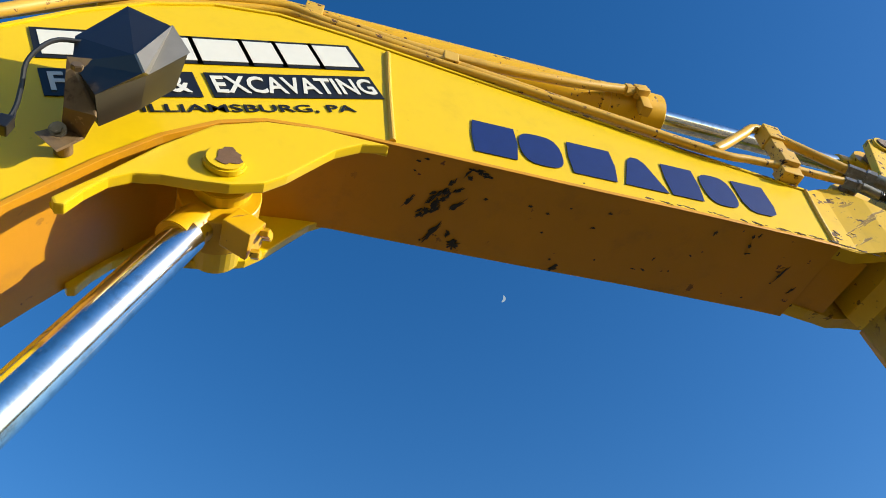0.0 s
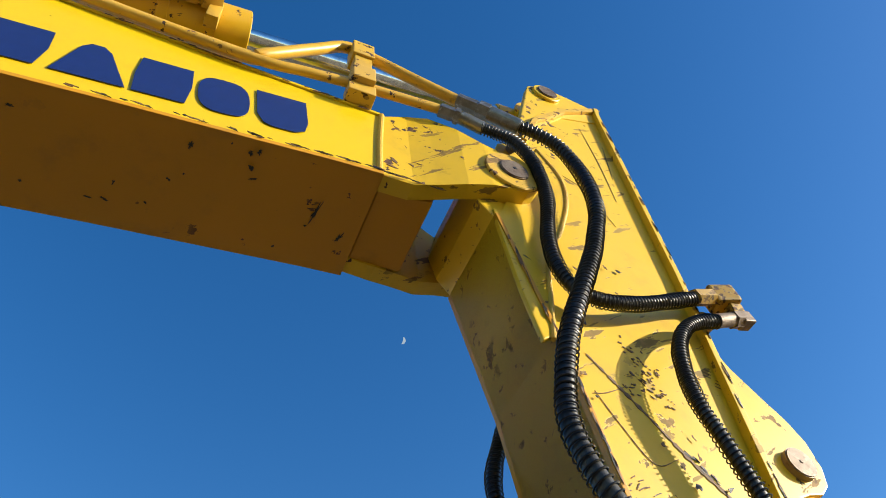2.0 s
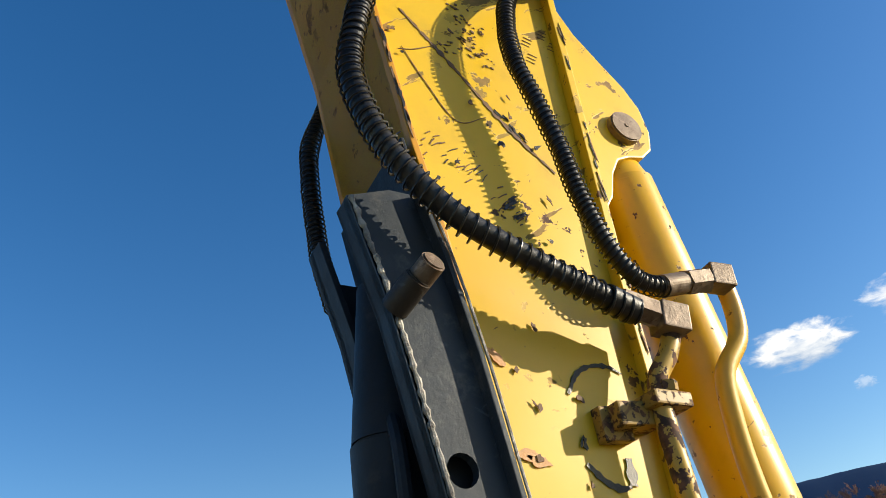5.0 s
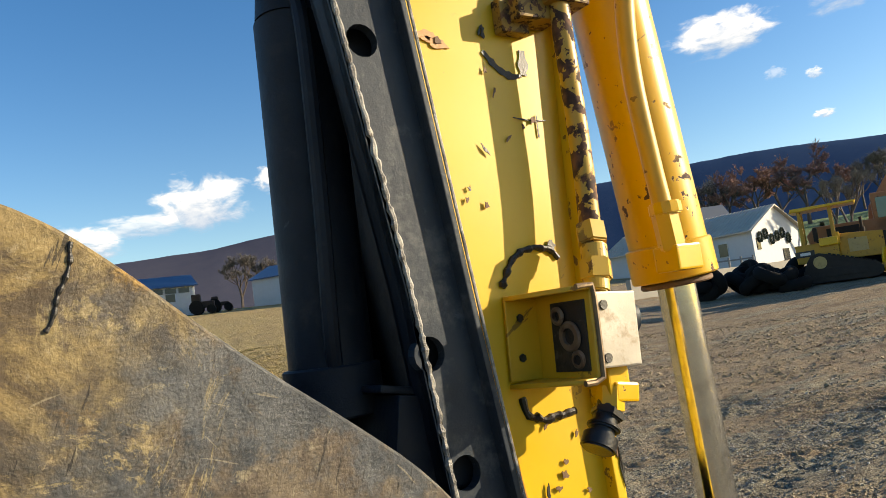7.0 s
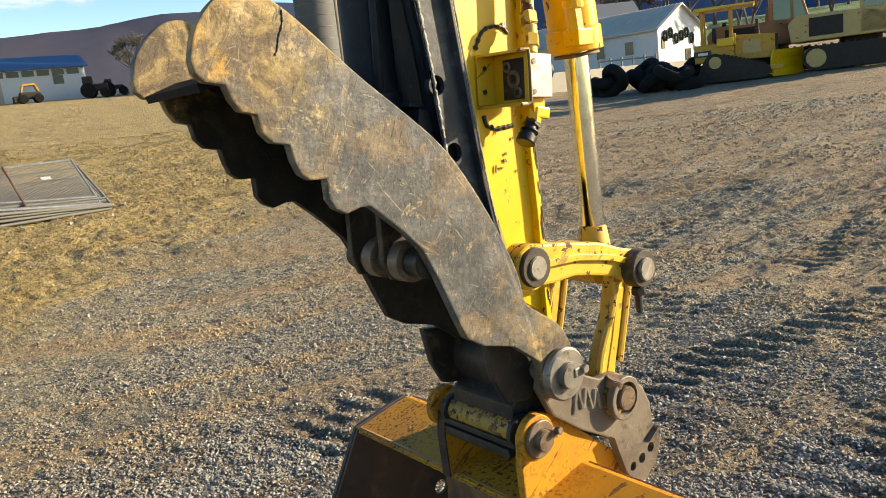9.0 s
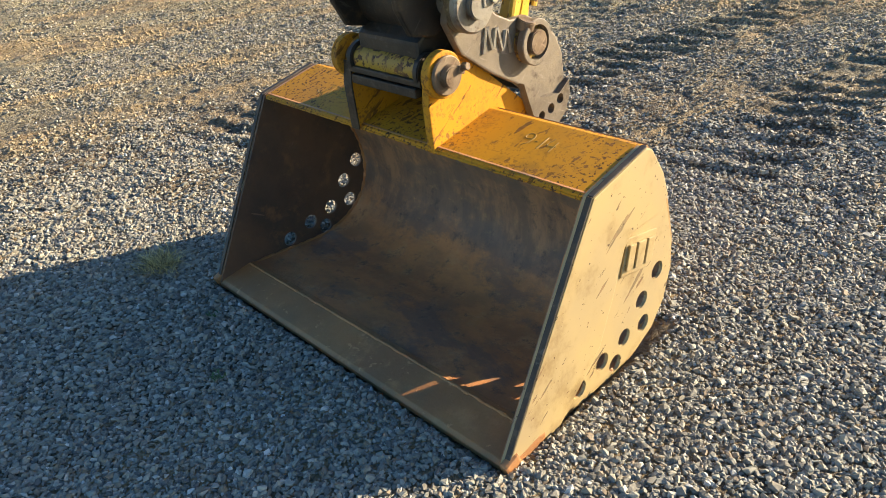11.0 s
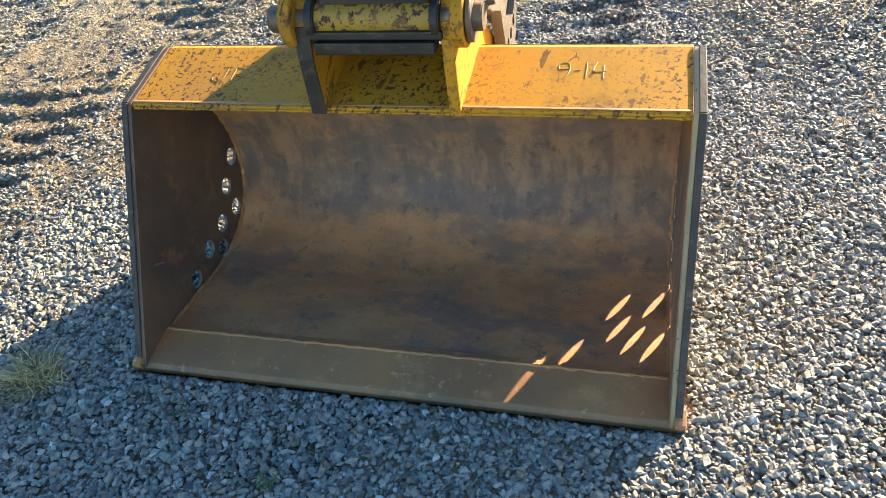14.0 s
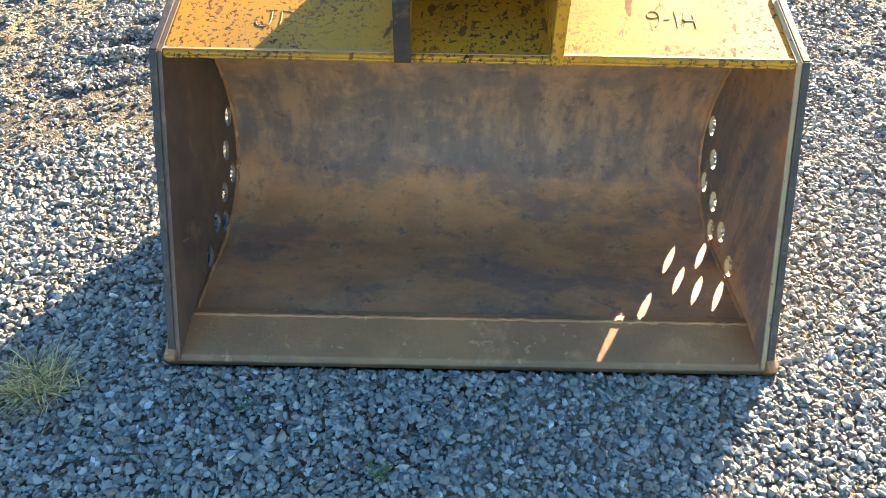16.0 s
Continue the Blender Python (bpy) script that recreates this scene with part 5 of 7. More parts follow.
for k in range(60):
    z = rnd.uniform(1.62, 3.9)
    x = rnd.uniform(float(np.interp(-z, [-3.92, -3.03, -2.13, -1.46], [0.09, 0.21, 0.33, 0.44])), 0.5)
    if 1.83 < z < 2.02 or not 0.3 < x < 0.5 and z < 2.9:
        continue
    part("edge_chip", blot(x, z, rnd.uniform(0.002, 0.007), rnd.uniform(0.003, 0.010), -W - 0.0058, 700 + k, rnd.uniform(-60, 60), 10, 0.6), rnd.choice((SCRAPE, SCRAPE, GREASE)), arm, "chipped spot")

# bucket
PAINT_BUCKET.node_tree.nodes["Principled BSDF"].inputs["Specular IOR Level"].default_value = 0.2
BUCKET_WELD = plain("weld_bead", (0.36, 0.20, 0.035), 0.55, 0.1, 0.5, 40, 0.4)
HOLES = [(0.743, 0.255), (0.662, 0.187), (0.677, 0.09), (0.572, 0.095), (0.458, 0.072), (0.527, 0.022), (0.345, 0.04)]
SIDE = [(0.0, 0.0), (0.19, 0.335), (0.375, 0.665), (0.62, 0.715), (0.645, 0.70), (0.715, 0.60), (0.775, 0.47), (0.815, 0.33), (0.82, 0.22), (0.79, 0.12), (0.73, 0.045), (0.64, 0.005), (0.50, -0.018), (0.23, -0.02), (0.04, -0.015)]
bucket = part("bucket", plate(SIDE, -0.752, -0.742, 0, [(x, z, 0.031) for x, z in HOLES]), PAINT_SIDE, digger, "wide rusty ditching bucket with worn yellow paint, mouth open")
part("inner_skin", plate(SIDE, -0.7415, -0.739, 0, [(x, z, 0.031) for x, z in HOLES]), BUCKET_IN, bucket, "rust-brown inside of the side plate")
part("far_side", plate(SIDE, 0.742, 0.752, 0, [(x, z, 0.031) for x, z in HOLES]), BUCKET_SHADED, bucket, "rusty side plate darkened as shaded, with seven drain holes")
WEAR = [(0.004, 0.004), (0.194, 0.333), (0.382, 0.660), (0.62, 0.712), (0.648, 0.70), (0.715, 0.605), (0.748, 0.52), (0.72, 0.475), (0.56, 0.475), (0.53, 0.44), (0.48, 0.30), (0.42, 0.16), (0.24, 0.0), (0.20, -0.035), (0.03, -0.03)]
part("side_wear_plate", plate(WEAR, -0.770, -0.751, 0.004), PAINT_SIDE, bucket, "worn dusty yellow side wear plate")
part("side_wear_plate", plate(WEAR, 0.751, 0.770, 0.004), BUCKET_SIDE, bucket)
EDGE = [(0.0, 0.0), (0.188, 0.335), (0.376, 0.665), (0.62, 0.716)]
for y0, y1 in ((-0.7705, -0.7525), (0.7525, 0.7705)):
    part("side_edge", strip(EDGE[:3], 0.005, y0, y1), EDGE_BROWN, bucket, "dark worn plate edge")
    part("top_edge", strip(EDGE[2:], 0.004, y0, y1), EDGE_BROWN, bucket)
SHELL = [(0.385, 0.648), (0.48, 0.642), (0.575, 0.615), (0.655, 0.56), (0.72, 0.47), (0.762, 0.37), (0.783, 0.27), (0.778, 0.18), (0.745, 0.105), (0.685, 0.045), (0.60, 0.005), (0.51, -0.012), (0.40, -0.006), (0.26, 0.008), (0.13, 0.016)]
smooth_shell = [(p.x, p.z) for p in curve_points([(x, 0, z) for x, z in SHELL], 0.03)]
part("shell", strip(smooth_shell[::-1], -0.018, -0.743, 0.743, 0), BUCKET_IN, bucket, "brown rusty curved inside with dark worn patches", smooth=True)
part("back_shell", strip([(0.655, 0.695), (0.725, 0.60), (0.785, 0.47), (0.823, 0.33), (0.828, 0.22), (0.798, 0.12), (0.735, 0.04), (0.64, -0.005), (0.5, -0.035), (0.2, -0.028)], 0.012, -0.743, 0.743, 0), BUCKET_SIDE, bucket, smooth=True)
part("cutting_edge", plate([(0.0, -0.004), (0.012, 0.006), (0.135, 0.024), (0.16, 0.022), (0.16, -0.012), (0.0, -0.02)], -0.772, 0.772, 0.003), LIP_STEEL, bucket, "rust-brown straight cutting edge")
part("corner_tip", merged(block((0.02, -0.765, 0.005), (0.06, 0.03, 0.05), (0, -20, 0), 0.01)), LIP_STEEL, bucket)
part("corner_tip", merged(block((0.02, 0.765, 0.005), (0.06, 0.03, 0.05), (0, -20, 0), 0.01)), LIP_STEEL, bucket)
part("top_beam", plate([(0.376, 0.650), (0.376, 0.662), (0.625, 0.712), (0.648, 0.708), (0.648, 0.68), (0.56, 0.58), (0.45, 0.628)], -0.742, 0.742, 0.004), PAINT_BUCKET, bucket, "yellow painted top beam, chipped to rust")
part("beam_weld", bead([(0.374, -0.735, 0.652), (0.374, 0.0, 0.652), (0.374, 0.735, 0.652)], 0.0042, 14, 0.012), PAINT_BUCKET, bucket)
parts("side_weld", [bead([(x, y, z) for x, z in smooth_shell], 0.008, 3, 0.012) for y in (-0.738, 0.738)], LIP_STEEL, bucket, "rusty corner weld")
part("lip_weld", bead([(0.137, -0.735, 0.024), (0.137, 0.0, 0.024), (0.137, 0.735, 0.024)], 0.006, 8, 0.012), LIP_STEEL, bucket, "rusty weld behind the cutting edge")
slope = math.degrees(math.atan2(0.05, 0.25))


def on_beam(bm, y, x):
    """Lays raised writing onto the beam, to be read from the front."""
    z = 0.662 + (x - 0.376) * 0.2 - 0.0004
    return moved(bm, Matrix.Translation((x, y, z)) @ Matrix.Rotation(radians(-slope), 4, "Y") @ Matrix(((0, 0, 1, 0), (-1, 0, 0, 0), (0, -1, 0, 0), (0, 0, 0, 1))))


def weld_text(strokes, size):
    """Letters run in weld bead: lists of strokes in a unit box."""
    return merged(*[pipe([(x * size, 0, z * size) for x, z in s], 0.0019, 7, 0.008) for s in strokes])


JDE = [[(0.45, 1), (0.8, 1)], [(0.62, 1), (0.62, 0.25), (0.45, 0.0), (0.15, 0.05), (0.05, 0.3)], [(1.0, 0), (1.02, 0.5), (1.0, 1)], [(1.0, 1), (1.4, 0.9), (1.6, 0.5), (1.35, 0.1), (1.0, 0)], [(2.0, 0), (2.0, 0.5), (2.02, 1)], [(2.02, 1), (2.6, 1)], [(2.0, 0.52), (2.45, 0.52)], [(2.0, 0), (2.6, 0.02)], [(1.15, 0.5), (1.4, 0.5)]]
NINE = [[(0.5, 0.6), (0.15, 0.55), (0.1, 0.85), (0.35, 1.0), (0.55, 0.8), (0.5, 0.3), (0.3, 0.0)], [(0.75, 0.5), (0.95, 0.5)], [(1.2, 0.0), (1.22, 0.5), (1.2, 1.0)], [(1.6, 1.0), (1.5, 0.45), (2.0, 0.45)], [(1.9, 0.8), (1.9, 0.4), (1.9, 0.0)]]
part("weld_writing", on_beam(weld_text(JDE, 0.062), 0.545, 0.475), BUCKET_WELD, bucket, "initials run in weld bead")
part("weld_writing", on_beam(weld_text(NINE, 0.062), -0.41, 0.50), BUCKET_WELD, bucket, "figures run in weld bead")

# ears that take the coupler's pins
EAR = [(0.372, 0.645), (0.368, 0.80), (0.378, 0.88), (0.41, 0.93), (0.45, 0.945), (0.50, 0.925), (0.63, 0.825), (0.76, 0.715), (0.87, 0.615), (0.895, 0.56), (0.86, 0.52), (0.80, 0.45), (0.74, 0.52), (0.66, 0.66), (0.60, 0.70), (0.45, 0.665)]
for y in (-0.195, 0.165):
    part("ear", plate(EAR, y, y + 0.03, 0.004), PAINT_BUCKET, bucket, "yellow ear plate for the pins")
part("ear_edge", strip([(0.371, 0.65), (0.367, 0.80), (0.377, 0.88)], 0.006, 0.160, 0.20), DARK_STEEL, bucket)
part("front_tube", rod((0.415, -0.165, 0.885), (0.415, 0.165, 0.885), 0.042, None, 32), PAINT_RUSTY, bucket, "pin tube with yellow paint worn to brown", smooth=True)
parts("tube_collar", [rod((0.415, y, 0.885), (0.415, y + 0.022, 0.885), 0.055) for y in (-0.165, 0.143)], DARK_STEEL, bucket, "", True)
parts("pin_boss", [ring((0.415, y, 0.885), (0.415, y + 0.030, 0.885), 0.070, 0.034, 36) for y in (-0.225, 0.195)], PAINT_BUCKET, bucket, "", True)
part("ear_pin", merged(rod((0.415, -0.262, 0.885), (0.415, 0.27, 0.885), 0.033), ring((0.415, -0.240, 0.885), (0.415, -0.227, 0.885), 0.058, 0.034, 32)), PIN_STEEL, bucket, "brown worn ear pin with a washer", smooth=True)
part("ear_bolt", merged(block((0.447, -0.250, 0.897), (0.03, 0.03, 0.022), (0, 20, 0)), hexbolt((0.455, -0.262, 0.905), (0, -1, 0.2), 0.012, 0.02)), PIN_STEEL, bucket)
part("mark_plate", on_side(merged(box(0, 0.16, 0, -0.006, 0, 0.12, 0.002), box(0.012, 0.045, -0.006, -0.014, 0.02, 0.10, 0.002), box(0.058, 0.10, -0.006, -0.014, 0.02, 0.10, 0.002), box(0.112, 0.148, -0.006, -0.014, 0.02, 0.10, 0.002)), 0.535, 0.335, -12, -0.752), PAINT_SIDE, bucket, "raised plain maker's plate")


# ---- the land ----
# crawler tracks: a point on the middle line, its slope, half width, where it starts and ends in x, depth
LANES = ((2.3, 1.15, -0.2, 0.27, 0.95, 8.0, 0.040), (1.5, 2.2, -0.08, 0.42, 0.6, 6.0, 0.026), (2.2, -0.32, -0.05, 0.28, 1.75, 6.0, 0.042), (4.0, 3.3, 0.12, 0.32, 2.2, 11.0, 0.030), (6.0, 5.4, 0.2, 0.4, 3.5, 15.0, 0.040), (8.0, 1.9, 0.1, 0.4, 5.5, 15.0, 0.035))


def cleats(x, y):
    """Ridges that crawler tracks pressed up, one behind another along each lane."""
    h = 0.0
    for x0, y0, slope, half, start, end, deep in LANES:
        if start < x < end:
            off = abs(y - y0 - slope * (x - x0) + 0.07 * noise.noise((x * 1.1, y0, 3)))
            if off < half:
                w = math.sin(2 * math.pi * (x + 0.25 * (y - y0) + 0.05 * noise.noise((x * 2, y * 2, 6))) / 0.20)
                patchy = clamp(0.62 + 1.5 * noise.noise((x * 1.3, y * 1.6, 8)))
                h += deep * (max(0.0, w) ** 0.6 - 0.45) * clamp((half - off) / 0.07) * patchy * clamp((x - start) / 0.3) * clamp((end - x) / 1.5)
    return h


def rise(x, y):
    """The ground's height: level round the bucket, rutted beyond, climbing away towards the farm."""
    r, az = math.hypot(x, y), math.degrees(math.atan2(y, x))
    face = clamp((az + 40) / 50) * clamp((165 - az) / 50)
    near = 0.1 * (math.sqrt((max(r, 0) - 6.0) ** 2 + 2.0) + (r - 6.0)) / 2 - 0.1 * (math.sqrt(38) - 6) / 2
    tilt = 0.07 + 0.02 * clamp((az - 30) / 50)
    back = 0.012 + 0.08 * clamp((40 - az) / 5)
    h = (near if r < 27 else 2.12 + (min(r, 82) - 27) * tilt + max(0, min(r, 170) - 82) * back + max(0, min(r, 400) - 170) * 0.012) * face
    h *= 1 - 0.31 * clamp((62 - az) / 22) * (1 - clamp((r - 60) / 110))
    if r > 40:
        return h
    h += 0.016 * noise.noise((x * 0.9, y * 0.9, 0)) * clamp(r / 2.5)
    out = clamp((math.hypot(x - 0.3, y) - 1.15) / 0.8)
    if out > 0 and az > -60:
        h += out * (0.022 * noise.noise((x * 4.2, y * 5.6, 14)) + 0.012 * noise.noise((x * 11, y * 13, 4)) + 0.008 * noise.noise((x * 27, y * 27, 9)))
        h += out * 0.030 * noise.noise((x * 0.55 + y * 0.1, y * 3.4 - x * 0.35, 9)) * clamp((r - 1.5) / 2)
        h += cleats(x, y) * out
        if r > 5:
            h += clamp((r - 5) / 4) * (0.016 * noise.noise((x * 1.0, y * 3.0 - x * 0.4, 5)) + 0.022 * noise.noise((x * 5.0, y * 8.0, 2))) * clamp((30 - r) / 8)
        field = clamp((y - 0.78 * x - 6.3 - 2.4 * noise.noise((x * 0.5, y * 0.5, 0))) / 1.4)
        if field > 0:
            h += field * (0.05 * noise.noise((x * 1.5, y * 1.9, 31)) + 0.045 * noise.noise((x * 4.6, y * 5.2, 33)) + 0.035 * noise.noise((x * 9.5, y * 9.5, 35)))
    if -0.04 < x < 0.86 and abs(y) < 0.79:
        h -= 0.04 * clamp(min(x + 0.04, 0.86 - x, 0.79 - abs(y)) / 0.05)
    return h


def spot(az, r):
    """A place that far off in a compass direction from the middle of the yard."""
    x, y = -0.83 + r * math.cos(radians(az)), -1.38 + r * math.sin(radians(az))
    return x, y, rise(x, y)


def ground_material():
    n = Nodes("yard_ground")
    sep = n.add("ShaderNodeSeparateXYZ")
    n.link(n.pos, sep.inputs[0])
    x, y = sep.outputs["X"], sep.outputs["Y"]
    warp = n.math("MULTIPLY", n.math("SUBTRACT", n.noise(0.35, 5), 0.5), 7.0)
    warp2 = n.math("MULTIPLY", n.math("SUBTRACT", n.noise(1.7, 6, 0.65), 0.5), 3.0)
    band = n.math("ADD", n.math("ADD", n.math("SUBTRACT", y, n.math("MULTIPLY", x, 0.78)), warp), warp2)
    grassy = n.step(band, 6.2, 8.4)
    track = n.stretched(0.35, 1.6, 1, (0, 0, radians(-20)))
    dirt_fac = n.step(n.math("ADD", n.noise(0.75, 6, 0.6, track), n.math("MULTIPLY", n.step(x, 3.5, 10.0), 0.10)), 0.49, 0.58)
    dirt = n.mix(n.noise(9, 8, 0.65), (0.26, 0.172, 0.085), (0.47, 0.335, 0.18))
    dirt = n.mix(n.step(n.noise(2.3, 6), 0.55, 0.7), dirt, (0.31, 0.185, 0.095))
    dirt = n.mix(n.math("MULTIPLY", n.step(n.noise(31, 8, 0.75), 0.5, 0.62), 0.55), dirt, (0.14, 0.09, 0.055))
    cell = n.voronoi(34.0, out="Color")
    sepc = n.add("ShaderNodeSeparateColor")
    n.link(cell, sepc.inputs[0])
    stone = n.mix(sepc.outputs[0], (0.18, 0.155, 0.105), (0.52, 0.45, 0.30))
    gap = n.step(n.voronoi(34.0, feature="DISTANCE_TO_EDGE"), 0.0, 0.12)
    stone = n.mix(gap, (0.03, 0.027, 0.024), stone)
    close = n.step(n.math("ADD", n.math("POWER", x, 2.0), n.math("POWER", y, 2.0)), 5.0, 20.0)
    fines = n.mix(n.step(n.noise(40, 6, 0.7), 0.4, 0.62), (0.06, 0.043, 0.03), (0.32, 0.225, 0.13))
    stone = n.mix(close, fines, stone)
    # bright and dark specks; the dark ones paint in shadows between small stones
    grain = n.mix(n.step(n.noise(46, 4, 0.7), 0.43, 0.57), (0.075, 0.06, 0.034), (0.58, 0.49, 0.29))
    stone = n.mix(n.math("MULTIPLY", close, 0.6), stone, grain)
    yard = n.mix(dirt_fac, stone, n.mix(0.16, dirt, grain))
    fine = n.step(n.noise(55, 3), 0.56, 0.66)
    yard = n.mix(n.math("MULTIPLY", fine, 0.5), yard, (0.40, 0.375, 0.30))
    yard = n.mix(n.math("MULTIPLY", n.step(n.noise(14, 9, 0.8), 0.51, 0.60), 0.7), yard, (0.10, 0.078, 0.048))
    streak = n.step(n.noise(1.5, 10, 0.78, n.stretched(0.5, 1.4, 1, (0, 0, radians(-20)))), 0.50, 0.60)
    yard = n.mix(n.math("MULTIPLY", n.math("MULTIPLY", streak, 0.65), n.step(x, 3.0, 9.0)), yard, (0.135, 0.08, 0.045))
    straw = n.mix(n.noise(3, 8, 0.7), (0.45, 0.315, 0.10), (0.70, 0.515, 0.19))
    straw = n.mix(n.math("MULTIPLY", n.step(n.noise(1.3, 8, 0.75), 0.48, 0.6), 0.65), straw, (0.36, 0.235, 0.12))
    straw = n.mix(n.step(n.noise(15, 9, 0.8), 0.48, 0.56), straw, (0.11, 0.08, 0.028))
    straw = n.mix(n.math("MULTIPLY", n.step(n.noise(70, 6, 0.75), 0.52, 0.64), 0.7), straw, (0.80, 0.60, 0.27))
    straw = n.mix(n.math("MULTIPLY", n.step(n.noise(2.2, 6, 0.7), 0.52, 0.66), 0.5), straw, (0.24, 0.16, 0.07))
    straw = n.mix(n.step(n.noise(0.9, 5), 0.55, 0.75), straw, (0.15, 0.13, 0.045))
    c = n.mix(grassy, yard, straw)
    far = n.step(n.math("ADD", n.math("POWER", x, 2.0), n.math("POWER", y, 2.0)), 7500.0, 9500.0)
    c = n.mix(far, c, n.mix(n.noise(0.02, 4), (0.10, 0.20, 0.035), (0.16, 0.19, 0.06)))
    treads = n.add("ShaderNodeTexWave", Scale=2.6, Distortion=7.0, Detail=4.0)
    n.link(n.stretched(1, 1, 1, (0, 0, radians(70))), treads.inputs["Vector"])
    lumps = n.math("ADD", n.math("MULTIPLY", n.noise(9, 9, 0.78), 1.8), n.noise(30, 8, 0.75))
    lumps = n.math("ADD", lumps, n.math("MULTIPLY", treads.outputs["Fac"], 0.15))
    n.bump(n.math("ADD", n.math("MULTIPLY", gap, 0.25), lumps), 0.8, 0.045)
    return n.done(c, 0.9)


def polar_sheet(name, radii, angles, height, material):
    """A sheet of rings and spokes round the middle of the yard, finer where the walk looks."""
    verts, faces, num = [(0.0, 0.0, height(0.0, 0.0))], [], len(angles)
    for r in radii:
        for a in angles:
            x, y = r * math.cos(a), r * math.sin(a)
            verts.append((x, y, height(x, y)))
    for k in range(num):
        faces.append((0, 1 + k, 1 + (k + 1) % num))
    for i in range(len(radii) - 1):
        o, p = 1 + i * num, 1 + (i + 1) * num
        for k in range(num):
            j = (k + 1) % num
            faces.append((o + k, p + k, p + j, o + j))
    me = bpy.data.meshes.new(name)
    me.from_pydata(verts, [], faces)
    me.polygons.foreach_set("use_smooth", [True] * len(faces))
    me.materials.append(material)
    return new(name, me)


RADII = list(np.linspace(0.12, 1.2, 22)) + [1.2 * 1.0068 ** k for k in range(1, 445)] + [24.4 * 1.05 ** k for k in range(1, 31)] + [120, 150, 220, 400, 800, 1600, 3200, 4900]
SPOKES = [radians(a) for a in list(np.linspace(-40, 125, 500)) + list(np.linspace(130, 315, 38))]
ground = polar_sheet("ground", RADII, SPOKES, rise, ground_material())
tagged(ground, "gravel yard with brown dirt tracks and dry grass", "ground", kind="structure")


# ---- loose gravel, as one heap of angular stones ----
def stone_material():
    n = Nodes("crushed_stone")
    geo = n.nt.nodes.new("ShaderNodeNewGeometry")
    rnd1 = geo.outputs["Random Per Island"]
    ramp = n.nt.nodes.new("ShaderNodeValToRGB")
    n.link(rnd1, ramp.inputs[0])
    ramp.color_ramp.interpolation = "CONSTANT"
    cols = [(0.0, (0.265, 0.255, 0.215)), (0.22, (0.36, 0.35, 0.29)), (0.42, (0.13, 0.128, 0.115)), (0.60, (0.44, 0.42, 0.345)), (0.76, (0.29, 0.265, 0.205)), (0.88, (0.26, 0.195, 0.13)), (0.95, (0.58, 0.56, 0.49)), (0.99, (0.76, 0.74, 0.68))]
    while len(ramp.color_ramp.elements) < len(cols):
        ramp.color_ramp.elements.new(0.5)
    for e, (p, c) in zip(ramp.color_ramp.elements, cols):
        e.position, e.color = p, (*c, 1)
    c = n.mix(n.math("MULTIPLY", n.noise(90, 6), 0.5), ramp.outputs[0], (0.16, 0.14, 0.12), "MIX")
    sep = n.add("ShaderNodeSeparateXYZ")
    n.link(n.pos, sep.inputs[0])
    muddy = n.step(n.math("ADD", n.noise(0.75, 6, 0.6, n.stretched(0.35, 1.6, 1, (0, 0, radians(-20)))), n.math("MULTIPLY", n.step(sep.outputs["X"], 3.5, 10.0), 0.10)), 0.49, 0.58)
    away = n.step(n.math("ADD", n.math("POWER", sep.outputs["X"], 2.0), n.math("POWER", sep.outputs["Y"], 2.0)), 2.0, 14.0)
    c = n.mix(n.math("MULTIPLY", n.math("MULTIPLY", away, n.math("ADD", n.math("MULTIPLY", muddy, 0.85), 0.15)), 0.85), c, (0.42, 0.305, 0.165))
    n.bump(n.noise(160, 5), 0.5, 0.003)
    return n.done(c, 0.75)


STONE_MAT = stone_material()
PHI = (1 + 5 ** 0.5) / 2
ICO_V = np.array([(-1, PHI, 0), (1, PHI, 0), (-1, -PHI, 0), (1, -PHI, 0), (0, -1, PHI), (0, 1, PHI), (0, -1, -PHI), (0, 1, -PHI), (PHI, 0, -1), (PHI, 0, 1), (-PHI, 0, -1), (-PHI, 0, 1)]) / math.hypot(1, PHI)
ICO_F = np.array([(0, 11, 5), (0, 5, 1), (0, 1, 7), (0, 7, 10), (0, 10, 11), (1, 5, 9), (5, 11, 4), (11, 10, 2), (10, 7, 6), (7, 1, 8), (3, 9, 4), (3, 4, 2), (3, 2, 6), (3, 6, 8), (3, 8, 9), (4, 9, 5), (2, 4, 11), (6, 2, 10), (8, 6, 7), (9, 8, 1)])


CUBE_V = np.array([(-1, -1, -1), (1, -1, -1), (1, 1, -1), (-1, 1, -1), (-1, -1, 1), (1, -1, 1), (1, 1, 1), (-1, 1, 1)]) * 0.66
CUBE_F = np.array([(0, 2, 1), (0, 3, 2), (4, 5, 6), (4, 6, 7), (0, 1, 5), (0, 5, 4), (1, 2, 6), (1, 6, 5), (2, 3, 7), (2, 7, 6), (3, 0, 4), (3, 4, 7)])


